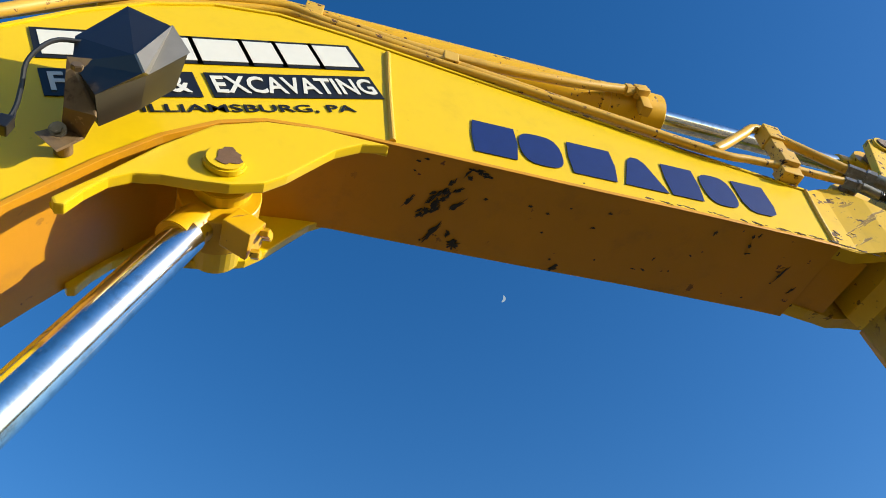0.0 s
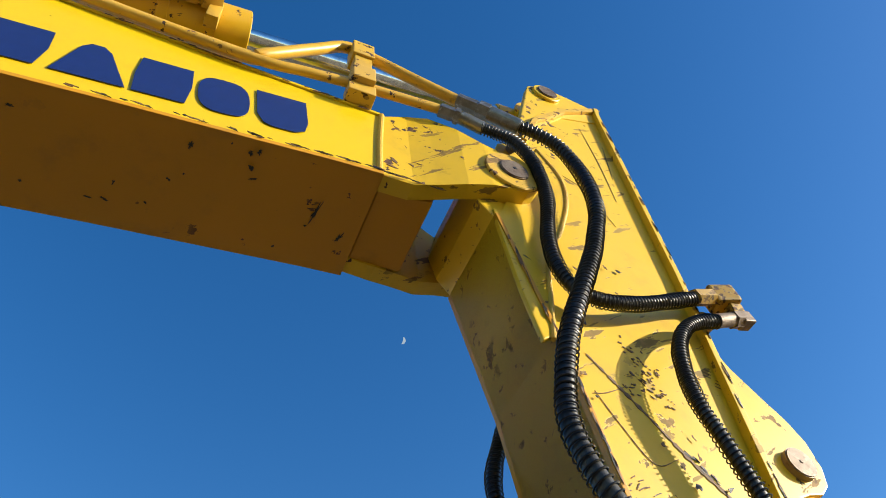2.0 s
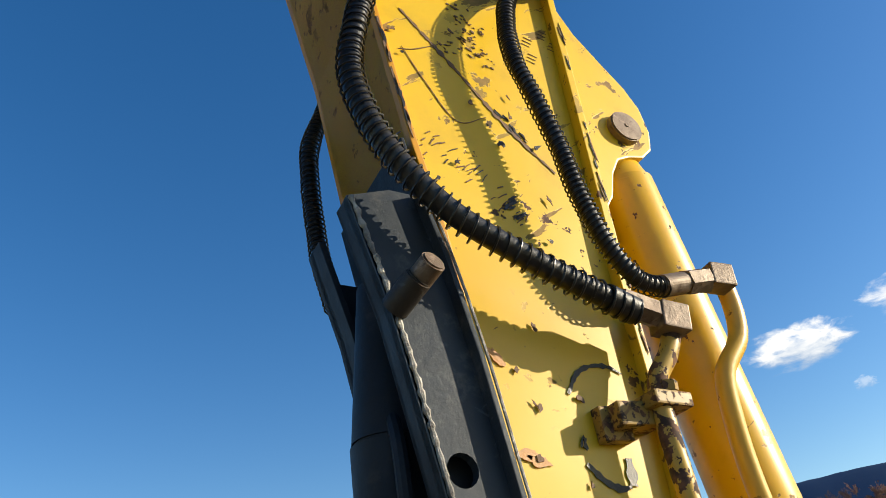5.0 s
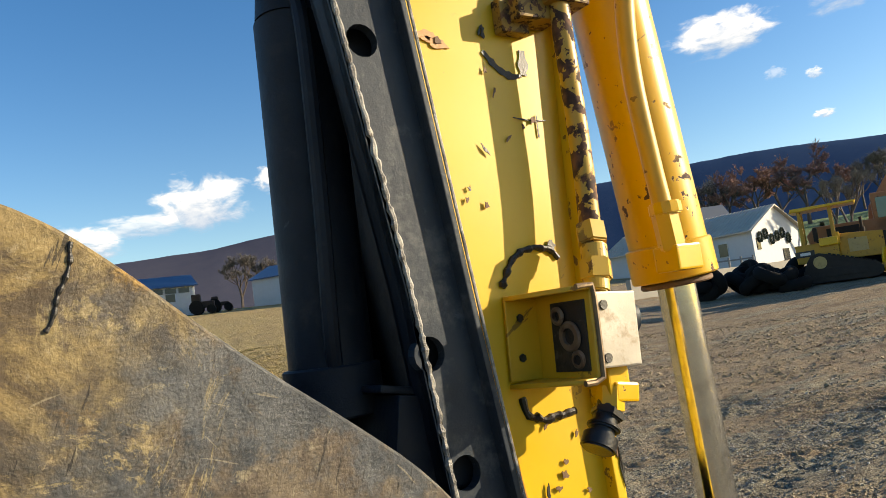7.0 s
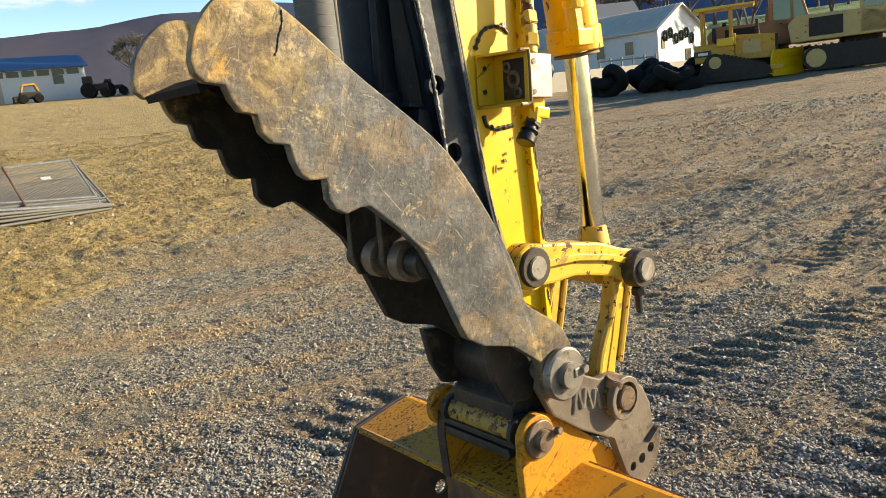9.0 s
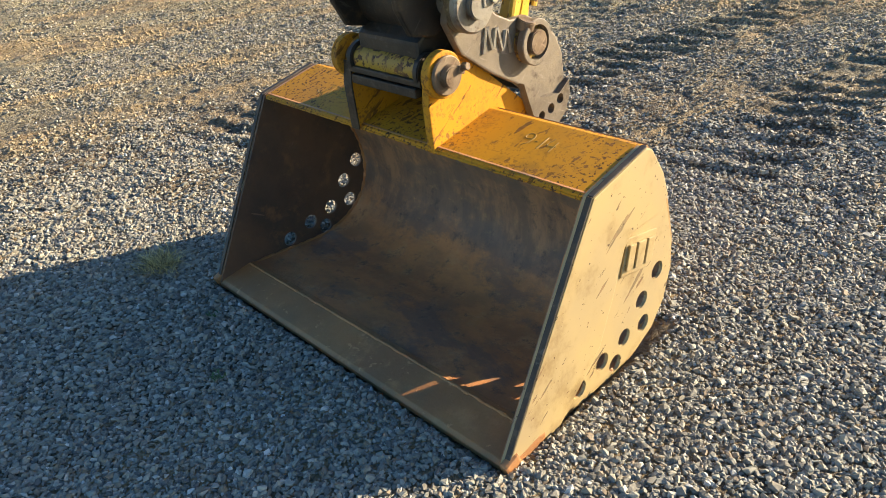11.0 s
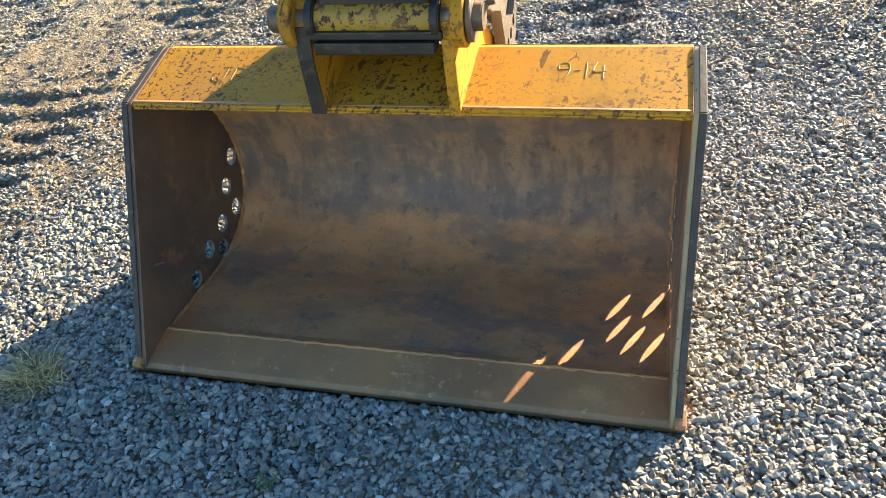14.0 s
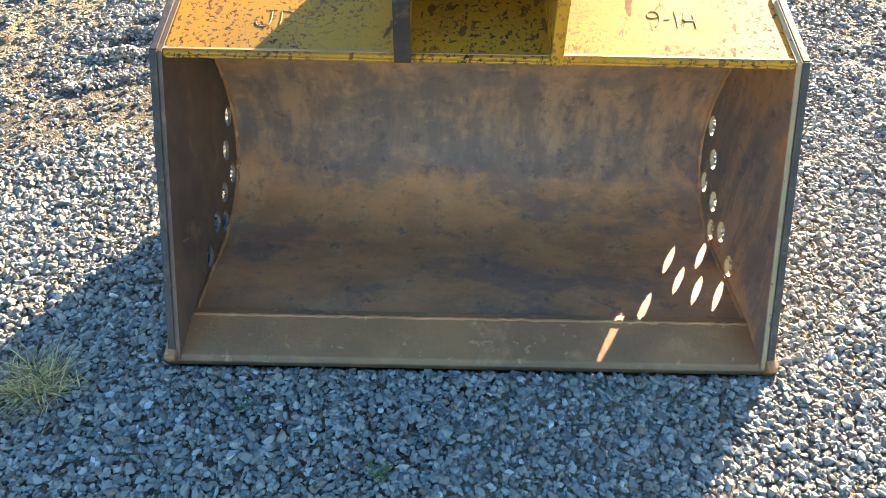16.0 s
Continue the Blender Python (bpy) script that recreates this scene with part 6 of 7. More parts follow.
def stones(name, r0, r1, per_m2, lo, hi, seed, label, keep, round_ones=False, center=(0.2, 0.1)):
    rng = np.random.default_rng(seed)
    count = int(math.pi * (r1 * r1 - r0 * r0) * per_m2)
    rr, aa = np.sqrt(rng.uniform(r0 * r0, r1 * r1, count)), rng.uniform(0, 2 * math.pi, count)
    xs, ys = center[0] + rr * np.cos(aa), center[1] + rr * np.sin(aa)
    rows = [(x, y, rise(x, y)) for x, y in zip(xs, ys) if keep(x, y)]
    at = np.array(rows)
    n = len(at)
    size = lo + (hi - lo) * rng.beta(1.2, 4.2, n)
    shape = np.stack([rng.uniform(0.85, 1.4, n), rng.uniform(0.7, 1.1, n), rng.uniform(0.5, 0.95, n)], 1)
    base_v, base_f = (ICO_V * 1.05, ICO_F) if round_ones else (CUBE_V, CUBE_F)
    num = len(base_v)
    v = (base_v[None] + rng.uniform(-0.46, 0.34, (n, num, 3))) * shape[:, None] * size[:, None, None]
    ca, sa = np.cos(t := rng.uniform(0, 2 * math.pi, n)), np.sin(t)
    tip = rng.normal(0, 0.55, n)
    ct, st = np.cos(tip), np.sin(tip)
    y1, z1 = v[..., 1] * ct[:, None] - v[..., 2] * st[:, None], v[..., 1] * st[:, None] + v[..., 2] * ct[:, None]
    x2, y2 = v[..., 0] * ca[:, None] - y1 * sa[:, None], v[..., 0] * sa[:, None] + y1 * ca[:, None]
    lift = size * rng.uniform(-0.15, 0.55, n)
    out = np.stack([x2 + at[:, 0, None], y2 + at[:, 1, None], z1 + (at[:, 2] + lift)[:, None]], 2).reshape(-1, 3)
    tri = (base_f[None] + (np.arange(n) * num)[:, None, None]).reshape(-1, 3)
    me = bpy.data.meshes.new(name)
    me.vertices.add(len(out))
    me.vertices.foreach_set("co", out.ravel())
    me.loops.add(tri.size)
    me.loops.foreach_set("vertex_index", tri.ravel())
    me.polygons.add(len(tri))
    me.polygons.foreach_set("loop_start", np.arange(0, tri.size, 3))
    me.update()
    me.polygons.foreach_set("use_smooth", np.zeros(len(tri), dtype=bool))
    me.materials.append(STONE_MAT)
    return tagged(new(name, me), label, "gravel", kind="stuff")


def in_yard(x, y):
    """Thins the stones over the bare dirt and keeps them out of the bucket."""
    if not -40 < math.degrees(math.atan2(y + 1.8, x + 1.5)) < 108 or -0.01 < x < 0.83 and -0.77 < y < 0.77:
        return False
    d = noise.noise((x * 0.55 - y * 0.2, y * 0.75 + x * 0.3, 3.3)) + 0.3 * noise.noise((x * 2.2, y * 2.2, 5.0))
    dense = 1.0 - max(0.0, min(1.0, (d + 0.02) / 0.22)) * 0.82 * max(0.0, min(1.0, (math.hypot(x + 0.6, y + 0.5) - 1.3) / 1.0))
    if cleats(x, y) < -0.006:
        dense *= 0.35
    lane = abs(y - 1.72 - 0.05 * x + 0.22 * noise.noise((x * 1.3, y * 1.3, 2)))
    if x > 0.2 and lane < 0.26:
        dense = min(dense, 0.22 + 0.5 * max(0.0, lane - 0.12) / 0.14)
    if y - 0.78 * x > 6.9 + 2.4 * noise.noise((x * 0.4, y * 0.4, 0)):
        dense *= 0.5
    return random.random() < dense


def thinning(x, y):
    """The fine stones peter out away from the bucket."""
    return in_yard(x, y) and random.random() < min(1.0, (2.9 - math.hypot(x - 0.2, y - 0.1)) / 1.2)


stones("gravel", 0.0, 2.9, 11500, 0.0042, 0.0165, 11, "crushed grey stone gravel lying loose on the yard", thinning, True)
stones("gravel", 1.8, 4.8, 3400, 0.005, 0.017, 12, "crushed grey stone gravel lying loose on the yard", in_yard)
stones("gravel", 4.8, 10.5, 760, 0.008, 0.021, 13, "crushed grey stone gravel lying loose on the yard", in_yard)
stones("gravel", 10.5, 20.0, 90, 0.012, 0.045, 14, "brown clods and stones scattered over the far yard", in_yard)


# ---- dry grass ----
def blades(name, rows, mats, label, category="grass", kind="stuff"):
    """Rows of root, tip and width make bent grass blades."""
    verts, faces = [], []
    for (x, y, z), (dx, dy, dz), w in rows:
        s = Vector((-dy, dx, 0))
        s = s.normalized() * w if s.length > 1e-6 else Vector((w, 0, 0))
        i = len(verts)
        verts += [(x - s.x, y - s.y, z), (x + s.x, y + s.y, z), (x + dx * 0.45 + s.x * 0.7, y + dy * 0.45 + s.y * 0.7, z + dz * 0.7), (x + dx * 0.45 - s.x * 0.7, y + dy * 0.45 - s.y * 0.7, z + dz * 0.7), (x + dx, y + dy, z + dz)]
        faces += [(i, i + 1, i + 2, i + 3), (i + 3, i + 2, i + 4)]
    me = bpy.data.meshes.new(name)
    me.from_pydata(verts, [], faces)
    me.materials.append(mats)
    return tagged(new(name, me), label, category, kind=kind)


def straw_material():
    n = Nodes("dry_grass")
    geo = n.nt.nodes.new("ShaderNodeNewGeometry")
    c = n.mix(geo.outputs["Random Per Island"], (0.10, 0.075, 0.028), (0.86, 0.66, 0.28))
    c = n.mix(n.step(n.noise(0.8, 4), 0.55, 0.72), c, (0.17, 0.16, 0.05))
    return n.done(c, 0.8)


STRAW = straw_material()
rnd = random.Random(21)
rows = []
while len(rows) < 190000:
    az, r = rnd.uniform(40, 98), 4.5 + 24 * rnd.random() ** 1.5
    x, y = -0.83 + r * math.cos(radians(az)), -1.38 + r * math.sin(radians(az))
    if y - 0.78 * x < 7.3 + 3.2 * noise.noise((x * 0.5, y * 0.5, 0)) + rnd.gauss(0, 0.8):
        continue
    if noise.noise((x * 0.8, y * 0.8, 7)) + 0.6 * noise.noise((x * 2.6, y * 2.6, 1)) < rnd.uniform(-0.6, 0.45):
        continue
    wide, tall = rnd.uniform(0.03, 0.12), rnd.uniform(0.035, 0.14)
    lean = rnd.uniform(0, 6.28)
    for _ in range(rnd.randint(5, 22)):
        a, h = lean + rnd.gauss(0, 1.3), tall * rnd.uniform(0.5, 1.15)
        px, py = x + rnd.gauss(0, wide), y + rnd.gauss(0, wide)
        rows.append(((px, py, rise(px, py) - 0.005), (math.cos(a) * h * 0.9, math.sin(a) * h * 0.9, h * rnd.uniform(0.12, 0.55)), rnd.uniform(0.0011, 0.0022) * (1 + r / 14)))
blades("dry_grass", rows, STRAW, "short dry straw-coloured winter grass on the field")
rows = []
for k in range(420):
    a, h = rnd.uniform(0, 6.28), rnd.uniform(0.03, 0.12)
    cx, cy = -0.10 + rnd.gauss(0, 0.035), 1.07 + rnd.gauss(0, 0.035)
    rows.append(((cx, cy, 0.0), (math.cos(a) * h, math.sin(a) * h, rnd.uniform(0.01, 0.07)), 0.0016))
blades("grass_tuft", rows, STRAW, "small dry grass tuft growing in the gravel", "grass")
for (tx, ty), num in (((-0.32, 0.21), 30), ((-0.15, 0.55), 16)):
    rows = []
    for k in range(num):
        a, h = rnd.uniform(0, 6.28), rnd.uniform(0.008, 0.025)
        rows.append(((tx + rnd.gauss(0, 0.012), ty + rnd.gauss(0, 0.012), 0.012), (math.cos(a) * h, math.sin(a) * h, 0.01), 0.003))
    blades("weed", rows, plain("weed_green", (0.07, 0.13, 0.04), 0.7), "tiny green weed sprouting between stones", "weed")

# ---- chain-link gate panels lying on the grass ----
GALV = steel("galvanised_tube", (0.42, 0.43, 0.42), (0.34, 0.35, 0.34), (0.26, 0.22, 0.18), 0.45, 0.7, 30, 0.2)
WIRE = plain("weathered_wire", (0.24, 0.235, 0.21), 0.6, 0.3, 0.3, 20)
RUST_TUBE = plain("rusty_tube", (0.20, 0.08, 0.04), 0.7, 0.2, 0.4, 30)


def link_panel(w, d):
    """Tube frame of w by d metres filled with woven wire, lying flat at the origin."""
    tubes = [rod((0, 0, 0), (w, 0, 0), 0.026, None, 12), rod((0, d, 0), (w, d, 0), 0.021, None, 12), rod((0, 0, 0), (0, d, 0), 0.021, None, 12), rod((w, 0, 0), (w, d, 0), 0.021, None, 12), rod((0, d * 0.12, 0.03), (w, d * 0.12, 0.03), 0.017, None, 12)]
    wires = bmesh.new()
    stepw = 0.085
    for sgn in (1, -1):
        k = -d
        while k < w + d:
            pts = []
            for q in (0.0, d):
                pts.append((k + sgn * (q - d / 2) + d / 2, q))
            (xa, ya), (xb, yb) = pts
            t0, t1 = 0.0, 1.0
            if xb != xa:
                for edge in (0.0, w):
                    t = (edge - xa) / (xb - xa)
                    if (edge == 0.0) == (xb > xa):
                        t0 = max(t0, t)
                    else:
                        t1 = min(t1, t)
            if t1 > t0:
                a = Vector((xa + (xb - xa) * t0, ya + (yb - ya) * t0, 0.004 * sgn))
                b = Vector((xa + (xb - xa) * t1, ya + (yb - ya) * t1, 0.004 * sgn))
                u = (b - a).normalized().cross(Vector((0, 0, 1))) * 0.0055
                up = Vector((0, 0, 0.004))
                vs = [wires.verts.new(p) for p in (a - u, a + up, a + u, b - u, b + up, b + u)]
                wires.faces.new((vs[0], vs[1], vs[4], vs[3]))
                wires.faces.new((vs[1], vs[2], vs[5], vs[4]))
            k += stepw
    return tubes, wires


def draped(bm, w, d, corners):
    """Bends a flat panel to four corner places: front left, front right, back right, back left."""
    fl, fr, br, bl = (Vector(c) for c in corners)
    for v in bm.verts:
        p, q = v.co.x / w, v.co.y / d
        v.co = fl.lerp(fr, p).lerp(bl.lerp(br, p), q) + Vector((0, 0, v.co.z))
    return bm


PW, PD = 2.2, 2.1
TOP = ((0.65, 13.0, 1.05), (2.75, 13.0, 0.84), (2.86, 15.0, 1.68), (0.73, 15.0, 1.66))
fx, fy = 1.8, 14.0
gate = thing("fence_panel", (fx, fy, rise(fx, fy)), "stack of galvanised chain-link fence panels lying on dry grass", "fence panel")
rnd = random.Random(8)
for k in range(5):
    tubes, wires = link_panel(PW, PD)
    grown = 0.0 if k == 4 else 0.16
    corners = []
    for (x, y, z), (ox, oy) in zip(TOP, ((-0.3, -1), (1, -1), (1, 1), (-0.3, 1))):
        x, y = x + ox * grown * rnd.uniform(0.6, 1.4), y + oy * grown * rnd.uniform(0.2, 1.0)
        low = rise(x, y) + 0.03
        corners.append((x, y, low + (z - low) * k / 4))
    part("frame_tube", draped(merged(*tubes), PW, PD, corners), GALV if k == 4 else WIRE, gate)
    part("wire_mesh", draped(wires, PW, PD, corners), WIRE, gate, "woven wire mesh")
part("cross_tube", draped(rod((0.92, 0, 0.03), (0.92, PD, 0.03), 0.022, None, 10), PW, PD, corners), RUST_TUBE, gate, "rusty cross tube")
part("tag", draped(box(1.45, 1.62, 1.20, 1.34, 0.03, 0.034, 0), PW, PD, corners), DECAL_WHITE, gate, "white tag")


# ---- farm buildings ----
WHITE_WALL = plain("white_siding", (0.62, 0.64, 0.66), 0.7, 0, 0.10, 3)
BLUE_ROOF = plain("blue_metal_roof", (0.035, 0.085, 0.19), 0.4, 0.3, 0.3, 1.5)
GREY_ROOF = plain("galvanised_roof", (0.58, 0.52, 0.42), 0.6, 0.0, 0.25, 1.2)
RED_WALL = plain("red_barn_boards", (0.32, 0.05, 0.03), 0.8, 0, 0.3, 3)
DARK_GLASS = plain("dark_window", (0.02, 0.025, 0.03), 0.15, 0, 0.2, 3)
CONCRETE = plain("old_concrete", (0.42, 0.39, 0.33), 0.9, 0, 0.3, 1.2, 0.3)
SILO_CONC = plain("dark_silo_staves", (0.10, 0.105, 0.11), 0.8, 0, 0.3, 1.2, 0.2)
SILO_CAP = plain("silo_dome_metal", (0.12, 0.125, 0.13), 0.5, 0.4, 0.2, 2)
DARK_GREEN = plain("evergreen", (0.02, 0.035, 0.02), 0.8, 0, 0.4, 6)


def placed(bm, base, turn):
    return moved(bm, pose(*base, 0, 0, turn))


def shed(name, base, turn, length, depth, wall, ridge, wall_mat, roof_mat, label, ribs=0, windows=(), doors=(), gable_windows=(), eave=0.35):
    """A gabled building: its long front along x, from the base rightwards, its depth along y."""
    e = thing(name, base, label, "building", turn=turn)
    f = 0.6
    gable = [(0, -f), (depth, -f), (depth, wall), (depth / 2, ridge), (0, wall)]
    for x0, nm in ((0.0, "gable_wall"), (length - 0.2, "gable_wall")):
        bm = bmesh.new()
        a = [bm.verts.new((x0, y, z)) for y, z in gable]
        b = [bm.verts.new((x0 + 0.2, y, z)) for y, z in gable]
        bm.faces.new(a), bm.faces.new(b[::-1])
        for i in range(5):
            bm.faces.new((a[i], b[i], b[(i + 1) % 5], a[(i + 1) % 5]))
        part(nm, placed(bm, base, turn), wall_mat, e)
    part("wall", placed(box(0.2, length - 0.2, 0, 0.2, -f, wall, 0), base, turn), wall_mat, e)
    part("wall", placed(box(0.2, length - 0.2, depth - 0.2, depth, -f, wall, 0), base, turn), wall_mat, e)
    k = (ridge - wall) / (depth / 2)
    for side in (0, 1):
        bm = bmesh.new()
        y0, y1 = (-eave, depth / 2) if side == 0 else (depth + eave, depth / 2)
        z0, z1 = wall - eave * k, ridge
        q = [(-0.3, y0, z0), (length + 0.3, y0, z0), (length + 0.3, y1, z1), (-0.3, y1, z1)]
        lo = [bm.verts.new(Vector(p) + Vector((0, 0, 0.02))) for p in q]
        hi = [bm.verts.new(Vector(p) + Vector((0, 0, 0.12))) for p in q]
        bm.faces.new(lo), bm.faces.new(hi[::-1])
        for i in range(4):
            bm.faces.new((lo[i], hi[i], hi[(i + 1) % 4], lo[(i + 1) % 4]))
        roof = part("roof", placed(bm, base, turn), roof_mat, e)
        if ribs and side == 0:
            for i in range(ribs):
                x = -0.3 + (length + 0.6) * (i + 0.5) / ribs
                d = Vector((0, y1 - y0, z1 - z0))
                part("roof_rib", placed(rod((x, y0, z0 + 0.13), (x, y1, z1 + 0.13), 0.035, None, 5, 0), base, turn), roof_mat, roof)
    for x, z, w, h in windows:
        win = part("window", placed(box(x - 0.06, x + w + 0.06, -0.05, 0.02, z - 0.06, z + h + 0.06, 0), base, turn), WHITE_WALL, e)
        part("pane", placed(box(x, x + w, -0.06, -0.02, z, z + h, 0), base, turn), DARK_GLASS, win)
    for x, w, h, mt in doors:
        part("door", placed(box(x, x + w, -0.06, 0.02, -0.2, h, 0), base, turn), mt, e)
    for y, z, w, h in gable_windows:
        part("window", placed(box(length - 0.02, length + 0.05, y, y + w, z, z + h, 0), base, turn), DARK_GLASS, e)
    return e


bx, by, bz = spot(84.5, 76)
shed("shed", (bx, by, bz - 0.1), -8, 12.6, 9, 2.9, 4.3, WHITE_WALL, BLUE_ROOF, "long white farm shed with a blue metal roof", 0, [(0.3 + 1.2 * i, 2.25, 1.0, 0.5) for i in range(10)] + [(9.9, 1.45, 0.85, 0.75)], [(4.9, 0.9, 2.35, CONCRETE)])
bx, by, bz = spot(91.5, 92)
shed("barn", (bx, by, bz), -4, 11, 9, 3.2, 5.2, RED_WALL, GREY_ROOF, "red wooden barn with a pale metal roof", 0, [(6.5, 1.0, 0.9, 1.0)])
bx, by, bz = spot(71.0, 82)
shed("machine_shed", (bx, by, bz), -52, 11, 8, 2.8, 4.3, WHITE_WALL, BLUE_ROOF, "white gabled machine shed with a blue roof", 0, (), [(7.6, 2.4, 2.2, DARK_GLASS)], [(2.4, 0.0, 3.2, 2.1)])
bx, by, bz = spot(64.5, 84)
shed("barn", (bx, by, bz), -40, 9, 9, 3.4, 5.4, RED_WALL, BLUE_ROOF, "dark red barn with a blue metal roof")
bx, by, bz = 49.1, 48.06, rise(50.4, 33.6) + 0.15
shed("farm_building", (bx, by, bz - 0.1), -85, 14.5, 7.2, 2.75, 4.55, WHITE_WALL, GREY_ROOF, "low white building with a ribbed galvanised roof", 46, [(3.5 + 2.7 * i, 1.05, 0.75, 1.0) for i in range(4)], (), [(0.5, 1.2, 0.5, 0.9), (4.2, 0.0, 0.9, 1.1)])
wx = Matrix(pose(bx, by, bz - 0.1, 0, 0, -85))
for i in range(6):
    p = wx @ Vector((14.62, 1.0 + i * 0.85, 2.15 + 0.25 * math.sin(i * 2.1)))
    w = thing("wreath", p, "dark green hanging wreath on the white gable wall", "wreath", "wreaths on the gable")
    part("wreath_leaves", moved(merged(*[rod((math.cos(a) * 0.22, 0.03 * math.sin(5 * a), math.sin(a) * 0.34), (math.cos(a + 0.7) * 0.30, 0.05, math.sin(a + 0.7) * 0.42), 0.11, 0.05, 6, 0) for a in np.linspace(0, 6.28, 11)[:-1]]), pose(*p, 0, 0, 5)), DARK_GREEN, w)
bx, by, bz = spot(39.5, 110)
shed("house", (bx, by, bz), -30, 9, 8, 4.5, 8.0, plain("grey_blue_siding", (0.30, 0.34, 0.40), 0.7), plain("grey_shingles", (0.16, 0.18, 0.21), 0.8), "grey farmhouse behind the bare trees", 0, [(1.5 + 2.5 * i, 1.4, 0.9, 1.3) for i in range(3)])


def silo(az, r, radius, height):
    x, y, z = spot(az, r)
    e = thing("silo", (x, y, z), "tall dark concrete stave silo with a domed cap", "silo", "silos behind the field")
    part("stave_wall", rod((x, y, z - 1), (x, y, z + height), radius, None, 32, 0), SILO_CONC, e, smooth=True)
    for k in range(14):
        zz = z + 0.6 + k * height / 14
        part("hoop", ring((x, y, zz), (x, y, zz + 0.05), radius + 0.03, radius - 0.05, 32, 0.01), SILO_CAP, e)
    bm = bmesh.new()
    bmesh.ops.create_uvsphere(bm, u_segments=32, v_segments=16, radius=radius + 0.12)
    bmesh.ops.delete(bm, geom=[v for v in bm.verts if v.co.z < -0.01], context="VERTS")
    part("dome", moved(bm, Matrix.Translation((x, y, z + height)) @ Matrix.Diagonal((1, 1, 0.75, 1))), SILO_CAP, e, smooth=True)
    side = Vector((math.cos(radians(az - 75)), math.sin(radians(az - 75)), 0)) * (radius + 0.15)
    part("chute", rod(Vector((x, y, z)) + side, Vector((x, y, z + height * 0.97)) + side, 0.45, None, 12, 0), plain("pale_chute", (0.36, 0.31, 0.22), 0.7), e, smooth=True)
    return e


silo(58.9, 72, 1.82, 14.4)
silo(56.6, 76, 1.75, 15.0)

# ---- low concrete wall, tyres and fence beyond the yard ----
a, b = Vector(spot(43.0, 36)), Vector(spot(31.0, 46))
turn = math.degrees(math.atan2(b.y - a.y, b.x - a.x))
low_wall = part("low_wall", moved(box(0, (b - a).length, 0, 0.3, -1.4, 0.75, 0.03), pose(a.x, a.y, (a.z + b.z) / 2, 0, 0, turn)), CONCRETE)
tagged(low_wall, "low pale concrete wall at the yard's edge", "wall", kind="structure")
TYRE = plain("tyre_rubber", (0.012, 0.012, 0.012), 0.85, 0, 0.3, 6, 0.4)
TYRE.node_tree.nodes["Principled BSDF"].inputs["Specular IOR Level"].default_value = 0.15


def torus(R, r, seg=20, sub=10):
    bm = bmesh.new()
    rows = [[bm.verts.new(((R + r * math.cos(q)) * math.cos(p), (R + r * math.cos(q)) * math.sin(p), 1.25 * r * math.sin(q))) for q in np.linspace(0, 2 * math.pi, sub + 1)[:-1]] for p in np.linspace(0, 2 * math.pi, seg + 1)[:-1]]
    for i in range(seg):
        for j in range(sub):
            bm.faces.new((rows[i][j], rows[(i + 1) % seg][j], rows[(i + 1) % seg][(j + 1) % sub], rows[i][(j + 1) % sub]))
    return bm


rnd = random.Random(8)
tyre = tagged(part("tyre", torus(0.42, 0.17), TYRE, smooth=True), "old black tractor tyre lying in a heap", "tyre", "heap of old tyres")
for k in range(22):
    x, y, z = spot(rnd.uniform(31.5, 38.5), rnd.uniform(29, 32))
    m = pose(x, y, z + rnd.uniform(0.15, 0.75), rnd.uniform(-60, 60), rnd.uniform(-30, 30), rnd.uniform(0, 360))
    if k == 0:
        tyre.matrix_basis = m
    else:
        copy_thing(tyre, m)
RAIL = plain("weathered_rail", (0.30, 0.29, 0.27), 0.8)
p0 = Vector(spot(38.5, 46))
fence = thing("rail_fence", p0, "weathered wooden rail fence with bare shrubs behind", "fence")
for i in range(6):
    q = Vector(spot(38.5 - i * 0.8, 46 - i * 0.4))
    part("post", rod(q - Vector((0, 0, 0.4)), q + Vector((0, 0, 1.2)), 0.06, None, 8, 0), RAIL, fence)
    if i:
        for h in (0.5, 1.05):
            part("rail", rod(prev + Vector((0, 0, h)), q + Vector((0, 0, h)), 0.045, None, 6, 0), RAIL, fence)
    prev = q

# ---- parked machines ----
CAT_YELLOW = paint("dozer_yellow", (0.62, 0.31, 0.015), (0.56, 0.29, 0.03), 0.62, 5, 0.72, 0.5, 0.4)
TAN_YELLOW = paint("tan_yellow", (0.55, 0.38, 0.13), (0.5, 0.36, 0.15), 0.62, 5, 0.72, 0.5, 0.4)
ORANGE = paint("faded_orange", (0.44, 0.16, 0.045), (0.40, 0.17, 0.07), 0.62, 5, 0.72, 0.5, 0.4)
TRACK = plain("track_mud", (0.045, 0.035, 0.028), 0.85, 0.2, 0.5, 6, 0.4)
GLASS = plain("cab_glass", (0.10, 0.16, 0.17), 0.08, 0.3, 0.2, 2, 0)


